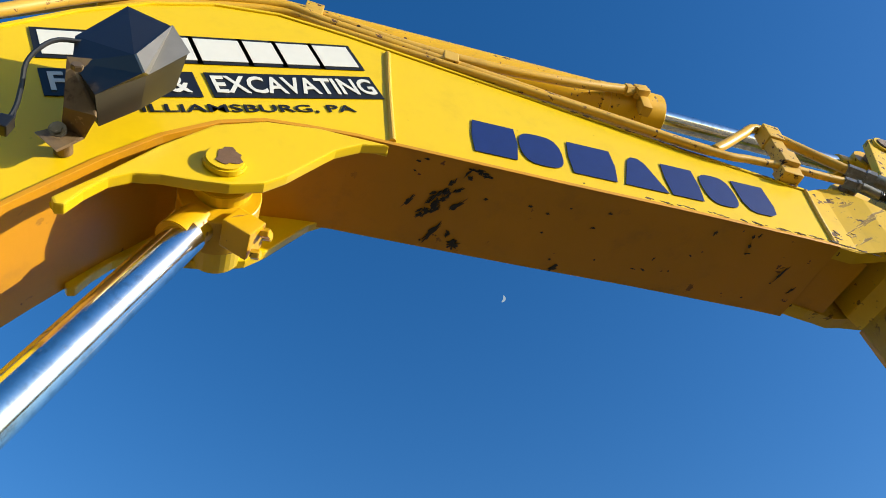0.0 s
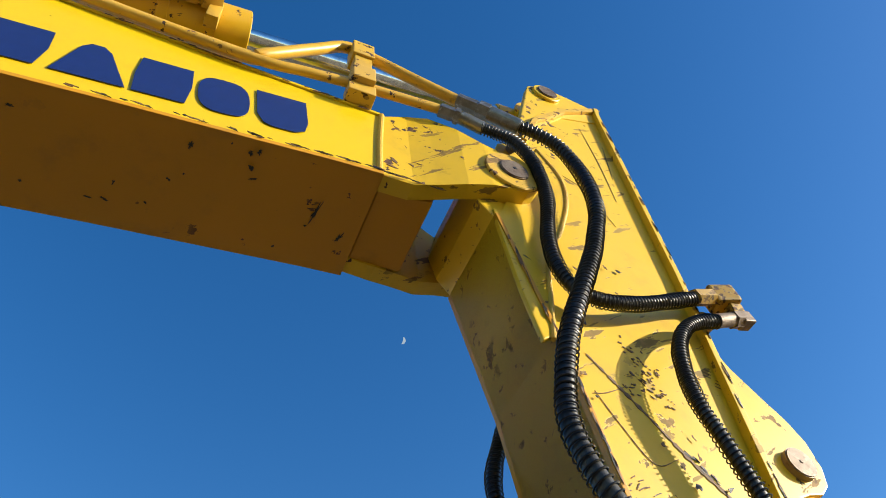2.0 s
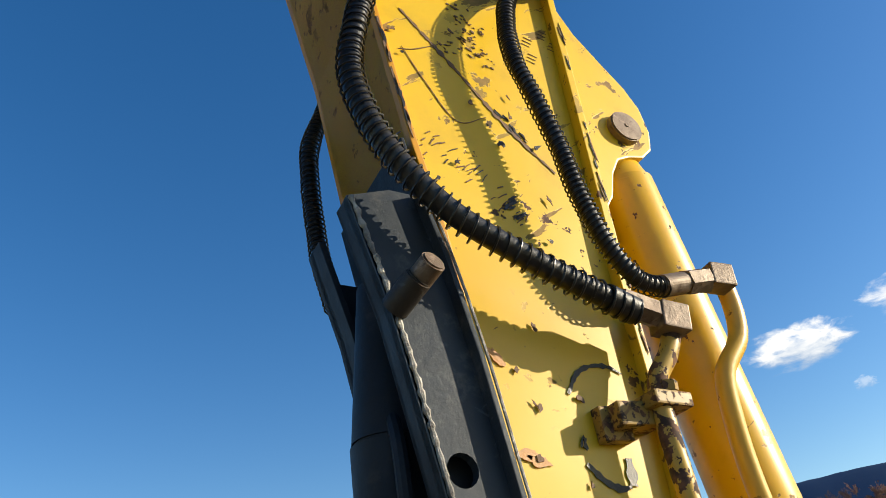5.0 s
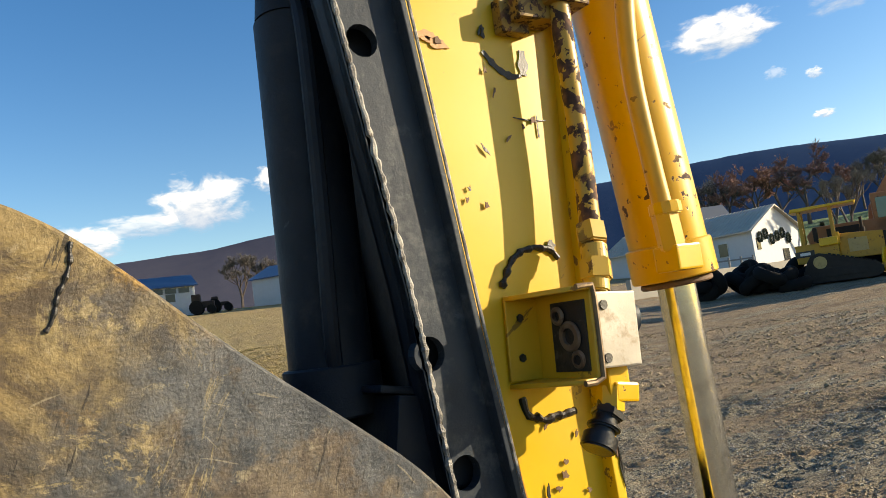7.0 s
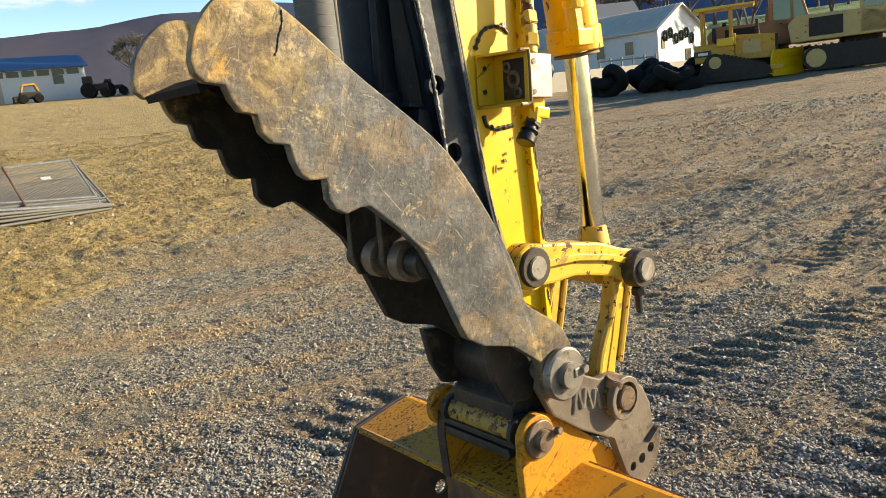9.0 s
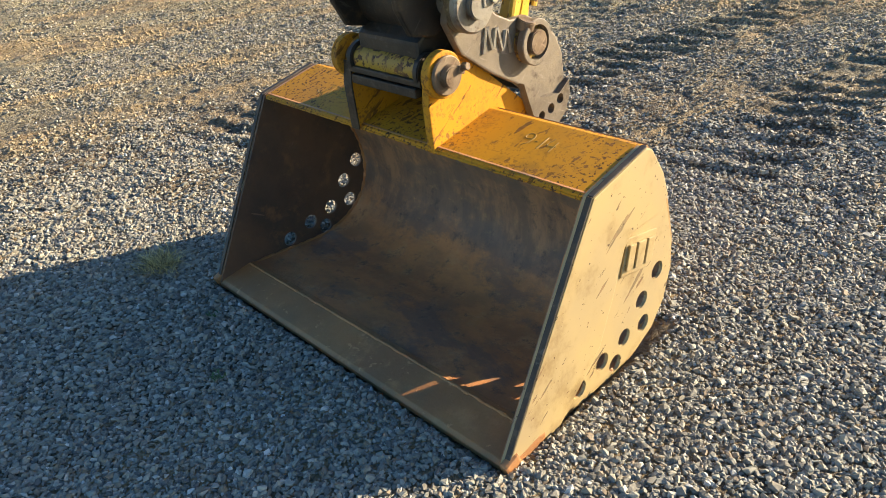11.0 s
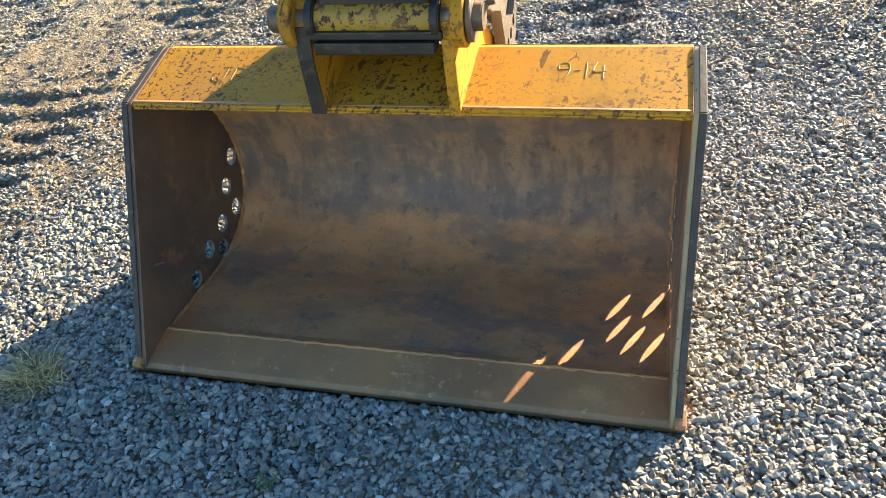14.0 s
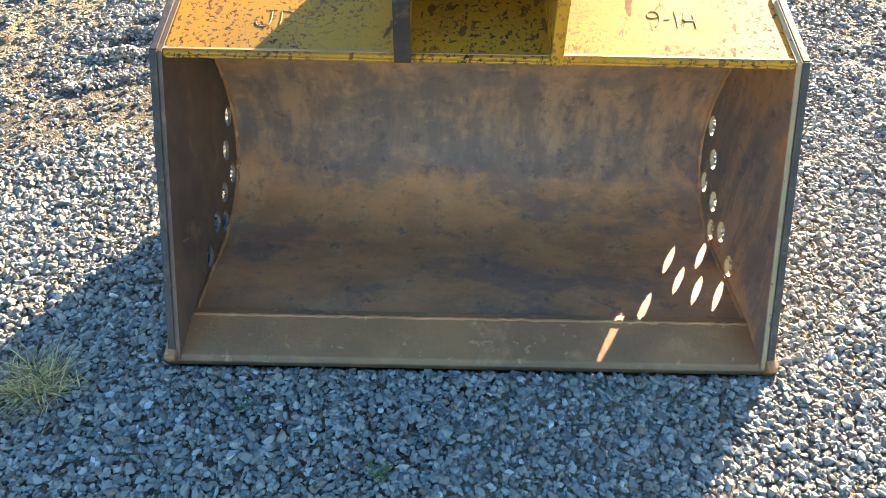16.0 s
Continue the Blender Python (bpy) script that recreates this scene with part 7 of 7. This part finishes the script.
def tracks(e, base, turn, length, width, height, gauge):
    """Two crawler tracks with wheels, shoes and frames."""
    for side in (-1, 1):
        y = side * gauge / 2
        r = height / 2
        line = [(-length / 2 + r + (length - 2 * r) * k / 8, 0.0) for k in range(9)]
        line += [(length / 2 - r + r * math.sin(a), r - r * math.cos(a)) for a in np.linspace(0, math.pi, 9)[1:-1]]
        line += [(length / 2 - r - (length - 2 * r) * k / 8, height) for k in range(9)]
        line += [(-length / 2 + r - r * math.sin(a), r + r * math.cos(a)) for a in np.linspace(0, math.pi, 9)[1:-1]]
        tr = part("track", placed(plate(line, y - width / 2, y + width / 2, 0.01), base, turn), TRACK, e)
        for k in range(12):
            x = -length / 2 + r + (length - 2 * r) * k / 11
            part("track_shoe", placed(box(x - 0.05, x + 0.03, y - width / 2 - 0.01, y + width / 2 + 0.01, height, height + 0.05, 0), base, turn), TRACK, tr)
        for x in (-length / 2 + r, length / 2 - r):
            part("wheel", placed(rod((x, y - width / 2 - 0.03, r), (x, y + width / 2 + 0.03, r), r * 0.78, None, 20), base, turn), TAN_YELLOW, tr)


dx, dy, dz = spot(29.2, 31.0)
DT = -62.0
dz += 0.02
dozer = thing("bulldozer", (dx, dy, dz), "yellow crawler bulldozer with canopy, parked on dirt", "bulldozer", turn=DT)
D = (dx, dy, dz)
for side in (-1, 1):
    y = side * 0.75
    loop = [(-1.20, 0.05), (-1.05, 0.0), (1.05, 0.0), (1.25, 0.12), (1.28, 0.34), (1.12, 0.50), (-0.35, 0.98), (-0.62, 1.06), (-0.88, 1.0), (-1.02, 0.80), (-1.24, 0.30)]
    belt = part("track", placed(plate(loop, y - 0.23, y + 0.23, 0.02), D, DT), TRACK, dozer, "mud-caked triangular crawler track")
    for k in range(11):
        q = Vector((1.12, 0, 0.50)).lerp(Vector((-0.35, 0, 0.98)), (k + 0.5) / 11)
        part("track_shoe", placed(block((q.x, y, q.z + 0.02), (0.09, 0.50, 0.05), (0, 18, 0), 0), D, DT), TRACK, belt)
    part("sprocket", placed(rod((-0.62, y - 0.26, 0.72), (-0.62, y + 0.26, 0.72), 0.22, None, 18), D, DT), TAN_YELLOW, belt, "dusty yellow drive sprocket")
    part("idler", placed(rod((0.98, y - 0.25, 0.27), (0.98, y + 0.25, 0.27), 0.17, None, 16), D, DT), TRACK, belt)
    part("roller_frame", placed(plate([(-0.9, 0.18), (0.8, 0.18), (0.8, 0.36), (0.2, 0.5), (-0.7, 0.5)], y - 0.245, y + 0.245, 0.01), D, DT), TRACK, belt)
part("hood", placed(merged(plate([(0.05, 0.75), (1.45, 0.70), (1.45, 1.55), (0.05, 1.66)], -0.42, 0.42, 0.03)), D, DT), CAT_YELLOW, dozer)
part("hood_door", placed(box(0.35, 0.95, -0.44, -0.42, 0.95, 1.42, 0.005), D, DT), TAN_YELLOW, dozer)
part("grille", placed(box(1.45, 1.55, -0.40, 0.40, 0.72, 1.52, 0.02), D, DT), TRACK, dozer, "black radiator grille")
part("rear_deck", placed(merged(plate([(-1.35, 0.75), (0.05, 0.75), (0.05, 1.30), (-0.4, 1.30), (-0.5, 1.42), (-1.35, 1.42)], -0.6, 0.6, 0.03)), D, DT), CAT_YELLOW, dozer)
part("side_panel", placed(box(-1.38, -0.75, -0.625, -0.60, 0.98, 1.20, 0.003), D, DT), DECAL_BLACK, dozer, "black panel with a plain white bar")
part("panel_bar", placed(box(-1.22, -0.88, -0.632, -0.626, 1.04, 1.14, 0), D, DT), DECAL_WHITE, dozer)
part("seat", placed(merged(box(-0.65, -0.2, -0.28, 0.28, 1.42, 1.55, 0.03), box(-0.72, -0.58, -0.28, 0.28, 1.5, 2.0, 0.03)), D, DT), TRACK, dozer)
part("fender", placed(merged(box(-0.55, 0.05, -0.72, -0.45, 1.28, 1.58, 0.04), box(-0.1, 0.12, -0.55, -0.2, 1.3, 1.72, 0.03)), D, DT), PAINT_CYL, dozer)
for x in (-1.05, -0.05):
    for y in (-0.55, 0.55):
        part("canopy_post", placed(box(x - 0.06, x + 0.06, y - 0.06, y + 0.06, 1.35, 2.62, 0.01), D, DT), CAT_YELLOW, dozer)
part("canopy", placed(plate([(-1.35, 2.62), (0.75, 2.66), (0.80, 2.74), (-1.30, 2.76)], -0.72, 0.72, 0.02), D, DT), PAINT_CYL, dozer, "yellow flat canopy roof")
part("exhaust", placed(merged(rod((0.85, 0.1, 1.6), (0.85, 0.1, 2.15), 0.05), rod((0.85, 0.1, 1.6), (0.85, 0.1, 1.78), 0.09)), D, DT), TRACK, dozer)
blade = [(1.72, 0.0), (1.80, 0.0), (1.72, 0.35), (1.72, 0.62), (1.80, 0.93), (1.74, 0.95), (1.64, 0.62), (1.64, 0.33)]
part("blade", placed(moved(plate(blade, -0.95, 0.95, 0.01), pose(1.75, 0, 0, 0, 0, -34) @ Matrix.Translation((-1.6, 0, 0))), D, DT), PAINT_CYL, dozer, "bright yellow dozer blade")
for y in (-0.85, 0.85):
    part("push_arm", placed(box(0.2, 1.7, y - 0.06, y + 0.06, 0.25, 0.42, 0.02), D, DT), CAT_YELLOW, dozer)


def digger_far(az, r, turn, body_mat, boom_mat, boom_line, label):
    x, y, z = spot(az, r)
    B = (x, y, z)
    e = thing("excavator", B, label, "excavator", "parked machines", turn=turn)
    tracks(e, B, turn, 3.6, 0.6, 0.85, 2.0)
    part("turntable", placed(rod((0, 0, 0.7), (0, 0, 1.05), 0.7, None, 24), B, turn), TRACK, e)
    part("house", placed(merged(plate([(-2.2, 1.05), (1.2, 1.05), (1.2, 1.7), (0.2, 1.95), (-2.0, 2.0), (-2.3, 1.7)], -1.25, 1.25, 0.05)), B, turn), body_mat, e)
    part("grille", placed(box(-1.6, -0.5, -1.27, -1.25, 1.2, 1.85, 0.01), B, turn), TRACK, e)
    cab = part("cab", placed(plate([(0.0, 1.1), (1.35, 1.1), (1.45, 1.7), (1.15, 2.85), (0.0, 2.9)], -1.25, -0.35, 0.05), B, turn), body_mat, e)
    part("cab_window", placed(plate([(0.15, 1.95), (0.75, 1.95), (0.75, 2.7), (0.15, 2.7)], -1.27, -1.24, 0.01), B, turn), GLASS, cab)
    part("cab_window", placed(plate([(0.85, 1.5), (1.32, 1.5), (1.36, 1.75), (1.08, 2.7), (0.85, 2.7)], -1.27, -1.24, 0.01), B, turn), GLASS, cab)
    part("cab_front", placed(merged(plate([(1.40, 1.5), (1.46, 1.7), (1.20, 2.75), (1.16, 2.75)], -1.18, -0.42, 0.005)), B, turn), GLASS, cab)
    part("boom", placed(swept_box(boom_line, 0.28, 0.2), B, turn), boom_mat, e)
    return e, B


def swept_box(line, high, half):
    """A box beam bent along a line in x and z."""
    pts = [Vector((p[0], p[1])) for p in line]
    up, dn = [], []
    for i, p in enumerate(pts):
        d = (pts[min(i + 1, len(pts) - 1)] - pts[max(i - 1, 0)]).normalized()
        h = high * (1 - 0.45 * abs(i / (len(pts) - 1) - 0.4))
        up.append((p.x - d.y * h, p.y + d.x * h))
        dn.append((p.x + d.y * h, p.y - d.x * h))
    return plate(up + dn[::-1], -half, half, 0.02)


far_a, B = digger_far(26.9, 33.5, -62, ORANGE, ORANGE, [(0.0, 1.4), (0.15, 2.4), (0.9, 3.4), (2.1, 4.3), (3.6, 5.2), (5.0, 5.6)], "faded orange excavator with its boom raised, parked")
part("arm", placed(swept_box([(4.9, 5.7), (5.3, 4.0), (5.4, 2.4)], 0.2, 0.16), B, -62), ORANGE, far_a)
part("stick_cylinder", placed(rod((2.2, 0, 5.0), (4.6, 0, 5.95), 0.08, None, 12), B, -62), ZINC, far_a)
part("bucket", placed(plate([(5.1, 2.4), (5.8, 2.3), (6.1, 1.7), (5.6, 1.1), (4.9, 1.05), (5.1, 1.6)], -0.5, 0.5, 0.03), B, -62), TRACK, far_a)
far_b, B = digger_far(21.4, 32.0, -70, TAN_YELLOW, ORANGE, [(0.4, 1.5), (0.7, 2.6), (1.4, 3.8), (2.4, 4.2), (3.2, 3.9)], "tan excavator with cab windows, parked beside the dozer")
part("arm", placed(swept_box([(3.1, 4.1), (2.9, 2.6), (2.7, 1.2)], 0.2, 0.16), B, -70), ORANGE, far_b)
part("bucket", placed(plate([(2.4, 1.15), (3.1, 1.1), (3.3, 0.6), (2.9, 0.08), (2.2, 0.05), (2.0, 0.5)], -0.55, 0.55, 0.04), B, -70), COUPLER_STEEL, far_b, "brown digging bucket")
loader_x, loader_y, loader_z = spot(78.6, 73)
loader = thing("small_loader", (loader_x, loader_y, loader_z), "small yellow loader parked before the shed", "loader")
L = (loader_x, loader_y, loader_z)
part("body", placed(merged(box(-0.8, 0.8, -0.5, 0.5, 0.35, 0.9, 0.1), box(-1.3, -0.8, -0.6, 0.6, 0.1, 0.6, 0.05)), L, -5), TRACK, loader)
part("canopy", placed(plate([(-0.7, 0.9), (-0.5, 1.55), (0.5, 1.6), (0.75, 0.9), (0.6, 0.9), (0.42, 1.45), (-0.42, 1.42), (-0.58, 0.9)], -0.5, 0.5, 0.02), L, -5), CAT_YELLOW, loader)
for wxx in (-0.55, 0.6):
    part("wheel", placed(rod((wxx, -0.7, 0.35), (wxx, 0.7, 0.35), 0.35, None, 16), L, -5), TYRE, loader)
for az, r, s in ((74.6, 74, 1.0), (73.4, 76, 0.8)):
    tx, ty, tz = spot(az, r)
    t = thing("tractor", (tx, ty, tz), "small dark farm tractor beside the white shed", "tractor")
    T = (tx, ty, tz)
    part("body", placed(merged(box(-0.9 * s, 1.1 * s, -0.35, 0.35, 0.6, 1.2 * s, 0.08), box(-0.9 * s, -0.1, -0.5, 0.5, 1.1, 1.9 * s, 0.1)), T, -20), TRACK, t)
    for wxx, wr in ((-0.5, 0.65), (0.8, 0.4)):
        part("wheel", placed(rod((wxx, -0.75, wr), (wxx, 0.75, wr), wr, None, 16), T, -20), TYRE, t)

# ---- bare trees ----
BARK = plain("grey_bark", (0.11, 0.085, 0.07), 0.9, 0, 0.3, 4)
TWIG_RED = plain("russet_twigs", (0.36, 0.195, 0.15), 0.9, 0, 0.35, 2)
TWIG_GREY = plain("grey_twigs", (0.23, 0.205, 0.185), 0.9, 0, 0.35, 2)


def bare_tree(name, seed, height, spread, twig_mat, label, levels=5, leafy=0):
    """A trunk, limbs that fork and fork again, and a crown of thin twigs."""
    rnd = random.Random(seed)
    limbs, twigs = bmesh.new(), []

    def grow(p, d, length, r, level):
        q = p + d * length
        side = d.orthogonal().normalized()
        up = d.cross(side)
        seg = 6 if level < 2 else 4
        a = [limbs.verts.new(p + (side * math.cos(t) + up * math.sin(t)) * r) for t in np.linspace(0, 6.2832, seg + 1)[:-1]]
        b = [limbs.verts.new(q + (side * math.cos(t) + up * math.sin(t)) * r * 0.68) for t in np.linspace(0, 6.2832, seg + 1)[:-1]]
        for i in range(seg):
            limbs.faces.new((a[i], a[(i + 1) % seg], b[(i + 1) % seg], b[i]))
        if level >= levels:
            for _ in range(9):
                e = (d + Vector((rnd.gauss(0, 0.7), rnd.gauss(0, 0.7), rnd.gauss(0.15, 0.6)))).normalized()
                twigs.append((p.lerp(q, rnd.random()), e * length * rnd.uniform(0.5, 1.2)))
            return
        for k in range(3 if level < 3 else rnd.choice((2, 3))):
            bend = Vector((rnd.gauss(0, spread), rnd.gauss(0, spread), rnd.gauss(0.12, 0.25)))
            grow(q if k else p.lerp(q, rnd.uniform(0.75, 1)), (d + bend).normalized(), length * rnd.uniform(0.62, 0.85), r * 0.62, level + 1)

    grow(Vector((0, 0, -0.4)), Vector((rnd.gauss(0, 0.04), rnd.gauss(0, 0.04), 1)).normalized(), height * 0.24, height * 0.022, 0)
    e = thing(name, (0, 0, 0), label, "tree", "bare trees beyond the yard")
    part("trunk", limbs, BARK, e)
    crown = bmesh.new()
    for p, v in twigs:
        w = v.orthogonal().normalized() * 0.018
        w2 = v.cross(w).normalized() * 0.018
        m = p + v * 0.5 + Vector((rnd.gauss(0, 0.06), rnd.gauss(0, 0.06), rnd.gauss(0, 0.06)))
        for s in (w, w2):
            vs = [crown.verts.new(c) for c in (p - s, p + s, m + s * 0.7, m - s * 0.7, p + v)]
            crown.faces.new(vs[:4])
            crown.faces.new((vs[3], vs[2], vs[4]))
        for _ in range(leafy):
            c = p + v * rnd.random()
            t = Vector((rnd.gauss(0, 1), rnd.gauss(0, 1), rnd.gauss(0, 1))).normalized() * 0.07
            s = t.orthogonal().normalized() * 0.05
            crown.faces.new([crown.verts.new(z) for z in (c - t, c + s, c + t, c - s)])
    part("crown", crown, twig_mat, e)
    return e


oak = bare_tree("bare_tree", 5, 8.0, 0.48, TWIG_RED, "bare winter tree with russet twigs", 5, 5)
elm = bare_tree("bare_tree", 9, 8.5, 0.38, TWIG_GREY, "bare grey winter tree with fine twigs", 5, 2)
birch = bare_tree("bare_tree", 13, 7.5, 0.22, plain("pale_twigs", (0.30, 0.27, 0.23), 0.9), "slender pale bare tree", 5, 0)
SPOTS = [(oak, 30.6, 88, 1.15, 0), (oak, 33.8, 92, 1.05, 140), (oak, 35.6, 86, 0.95, 250), (oak, 32.3, 100, 1.0, 60), (oak, 37.6, 94, 1.0, 310), (elm, 36.6, 84, 1.25, 30), (elm, 26.0, 92, 1.15, 100), (elm, 24.2, 96, 1.2, 200), (elm, 27.2, 104, 1.0, 15), (elm, 22.4, 90, 1.1, 75), (birch, 28.2, 70, 0.9, 0), (birch, 29.0, 105, 1.0, 90), (elm, 39.0, 100, 1.1, 170), (elm, 71.9, 96, 0.85, 190), (elm, 69.8, 100, 0.8, 44), (elm, 20.3, 93, 1.1, 222), (oak, 41.0, 105, 1.0, 33), (birch, 23.3, 78, 0.75, 140), (oak, 18.5, 100, 1.0, 10)]
used = set()
for tree, az, r, s, rot in SPOTS:
    far, grown = (1.0, 1.0) if tree is birch or az > 60 else (1.6, 1.55 if tree is oak else 1.05)
    s *= grown
    m = pose(*spot(az, r * far), 0, 0, rot)
    if tree in used:
        t = copy_thing(tree, m)
    else:
        used.add(tree)
        t = tree
        t.matrix_basis = m
    t.scale = (s * 1.3, s * 1.3, s * 1.25)
cx, cy, cz = spot(29.9, 60)
shrub = thing("evergreen_shrub", (cx, cy, cz), "dark green conical evergreen shrub", "shrub")
bm = bmesh.new()
rnd = random.Random(4)
for k in range(1500):
    h = rnd.random() ** 0.8
    a, rr = rnd.uniform(0, 6.28), 0.9 * (1 - h) * rnd.uniform(0.5, 1.05) + 0.03
    c = Vector((cx + rr * math.cos(a), cy + rr * math.sin(a), cz + 0.1 + 2.4 * h))
    t = Vector((math.cos(a), math.sin(a), rnd.uniform(-0.3, 0.5))) * 0.16
    s = Vector((-math.sin(a), math.cos(a), 0)) * 0.05
    bm.faces.new([bm.verts.new(z) for z in (c - t * 0.5, c + s, c + t, c - s)])
part("crown", bm, DARK_GREEN, shrub)
part("trunk", rod((cx, cy, cz - 0.2), (cx, cy, cz + 1.6), 0.08, 0.02, 8, 0), BARK, shrub)


# ---- wooded ridge, clouds and moon ----
def hill_material():
    n = Nodes("wooded_ridge")
    # distance haze is mixed into the ridge's own colours as blue
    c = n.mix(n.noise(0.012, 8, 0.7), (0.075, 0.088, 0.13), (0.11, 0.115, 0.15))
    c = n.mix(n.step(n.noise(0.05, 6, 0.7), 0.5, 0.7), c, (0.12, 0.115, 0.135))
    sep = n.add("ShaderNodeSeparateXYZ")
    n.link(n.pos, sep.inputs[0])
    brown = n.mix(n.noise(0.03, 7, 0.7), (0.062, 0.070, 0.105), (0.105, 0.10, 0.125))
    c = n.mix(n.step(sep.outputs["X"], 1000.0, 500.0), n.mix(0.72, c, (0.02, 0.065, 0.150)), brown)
    n.bump(n.noise(0.08, 8, 0.8), 0.25, 4.0)
    n.bsdf.inputs["Specular IOR Level"].default_value = 0.0
    return n.done(c, 1.0)


def ridge(az):
    """Angle of the skyline above level, by compass direction."""
    pts = [(0, 5.9), (15, 7.4), (25.6, 8.25), (31, 8.8), (37, 9.0), (48, 8.6), (58, 8.3), (65, 8.4), (69, 8.2), (75, 7.75), (84, 7.1), (95, 6.6), (115, 6.0), (140, 5.2)]
    return float(np.interp(az, [p[0] for p in pts], [p[1] for p in pts]))


verts, faces, cols = [], [], 241
for i in range(cols):
    az = 140.0 * i / (cols - 1)
    for j in range(9):
        t = j / 8
        r = 1150 + 650 * t
        top = 1800 * math.tan(radians(ridge(az)))
        z = 8 + (top - 8) * (math.sin(t * math.pi / 2) ** 1.3) + (0 if j == 0 else 7 * noise.noise((az * 0.25, t * 2, 1)) + 1.6 * noise.noise((az * 4.7, t * 8, 2)))
        verts.append((r * math.cos(radians(az)), r * math.sin(radians(az)), z))
for i in range(cols - 1):
    for j in range(8):
        k = i * 9 + j
        faces.append((k, k + 9, k + 10, k + 1))
me = bpy.data.meshes.new("backdrop")
me.from_pydata(verts, [], faces)
me.polygons.foreach_set("use_smooth", [True] * len(faces))
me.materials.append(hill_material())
tagged(new("backdrop", me), "long wooded mountain ridge on the skyline, haze blue in its colour", "hill", kind="structure")


def cloud_material(seed, thick):
    n = Nodes("cloud")
    n.mat.surface_render_method = "BLENDED"
    sep = n.add("ShaderNodeSeparateXYZ")
    n.link(n.pos, sep.inputs[0])
    u, v = sep.outputs["X"], sep.outputs["Y"]
    off = n.add("ShaderNodeMapping", Location=(seed * 3.7, seed * 1.3, 0))
    n.link(n.pos, off.inputs["Vector"])
    puff = n.noise(2.1, 8, 0.58, off.outputs["Vector"], 0.3)
    rr = n.math("ADD", n.math("POWER", u, 2.0), n.math("MULTIPLY", n.math("POWER", v, 2.0), 1.0))
    d = n.math("SUBTRACT", n.math("ADD", puff, n.math("MULTIPLY", n.math("SUBTRACT", 1.0, rr), 0.55)), 0.72)
    alpha = n.math("MULTIPLY", n.step(d, -0.02, 0.30), thick)
    edge = n.step(n.math("SUBTRACT", 1.0, rr), 0.0, 0.25)
    alpha = n.math("MULTIPLY", alpha, edge)
    # white tops and grey undersides are painted on; the card itself glows
    shade = n.step(n.math("ADD", v, n.math("MULTIPLY", n.math("SUBTRACT", puff, 0.5), 1.6)), -0.55, 0.35)
    col = n.mix(shade, (0.36, 0.46, 0.62), (0.93, 0.92, 0.91))
    em = n.add("ShaderNodeEmission", Strength=0.85)
    n.link(col, em.inputs["Color"])
    tr = n.nt.nodes.new("ShaderNodeBsdfTransparent")
    mx = n.nt.nodes.new("ShaderNodeMixShader")
    n.link(alpha, mx.inputs[0])
    n.link(tr.outputs[0], mx.inputs[1])
    n.link(em.outputs[0], mx.inputs[2])
    n.link(mx.outputs[0], n.nt.nodes["Material Output"].inputs["Surface"])
    return n.mat


def sky_at(az, el, dist):
    a, e = radians(az), radians(el)
    return Vector((-0.83 + dist * math.cos(e) * math.cos(a), -1.38 + dist * math.cos(e) * math.sin(a), 1.88 + dist * math.sin(e)))


for i, (az, el, w, h, thick) in enumerate(((82.6, 9.0, 6.5, 2.6, 0.95), (74.2, 11.4, 7.2, 4.2, 0.97), (68.3, 12.6, 4.0, 3.0, 0.95), (78.0, 10.0, 7.0, 2.0, 0.55), (61.0, 10.9, 2.4, 1.6, 0.9), (33.7, 17.5, 7.6, 3.3, 0.97), (24.5, 18.6, 9.0, 4.0, 0.85), (28.5, 10.6, 1.6, 0.7, 0.8), (28.6, 13.4, 1.3, 0.8, 0.6), (31.0, 14.0, 1.6, 1.0, 0.3))):
    p = sky_at(az, el, 3000)
    bm = bmesh.new()
    bmesh.ops.create_grid(bm, x_segments=1, y_segments=1, size=1.0)
    me = bpy.data.meshes.new("cloud")
    bm.to_mesh(me)
    bm.free()
    me.materials.append(cloud_material(i + 1, thick))
    ob = new("cloud", me)
    k = 3000 * math.tan(radians(1)) / 2
    ob.matrix_world = look(p, (-0.83, -1.38, 1.88)) @ Matrix.Diagonal((-w * k * 1.25, h * k * 1.25, 1, 1))
    tagged(ob, "small white fair-weather cloud over the ridge", "cloud", kind="structure")
mp = Vector((-2.23, -1.39, 1.82)) + Vector((0.2857, 0.6363, 0.7166)) * 3000
bm = bmesh.new()
arc = [(math.cos(t) * 1.0, math.sin(t)) for t in np.linspace(-1.35, 1.35, 14)] + [(math.cos(t) * 0.25, math.sin(t)) for t in np.linspace(1.35, -1.35, 14)]
bm.faces.new([bm.verts.new((x, z, 0)) for x, z in arc])
n = Nodes("moonlight")
n.bsdf.inputs["Emission Color"].default_value = (0.55, 0.68, 0.85, 1)
n.bsdf.inputs["Emission Strength"].default_value = 0.36
moon = part("moon", bm, n.done((0.2, 0.2, 0.2), 1.0))
moon.matrix_world = look(mp, (-2.23, -1.39, 1.82), 200) @ Matrix.Diagonal((15.0, 15.0, 1, 1))
tagged(moon, "pale crescent moon in the day sky", "moon", kind="structure")
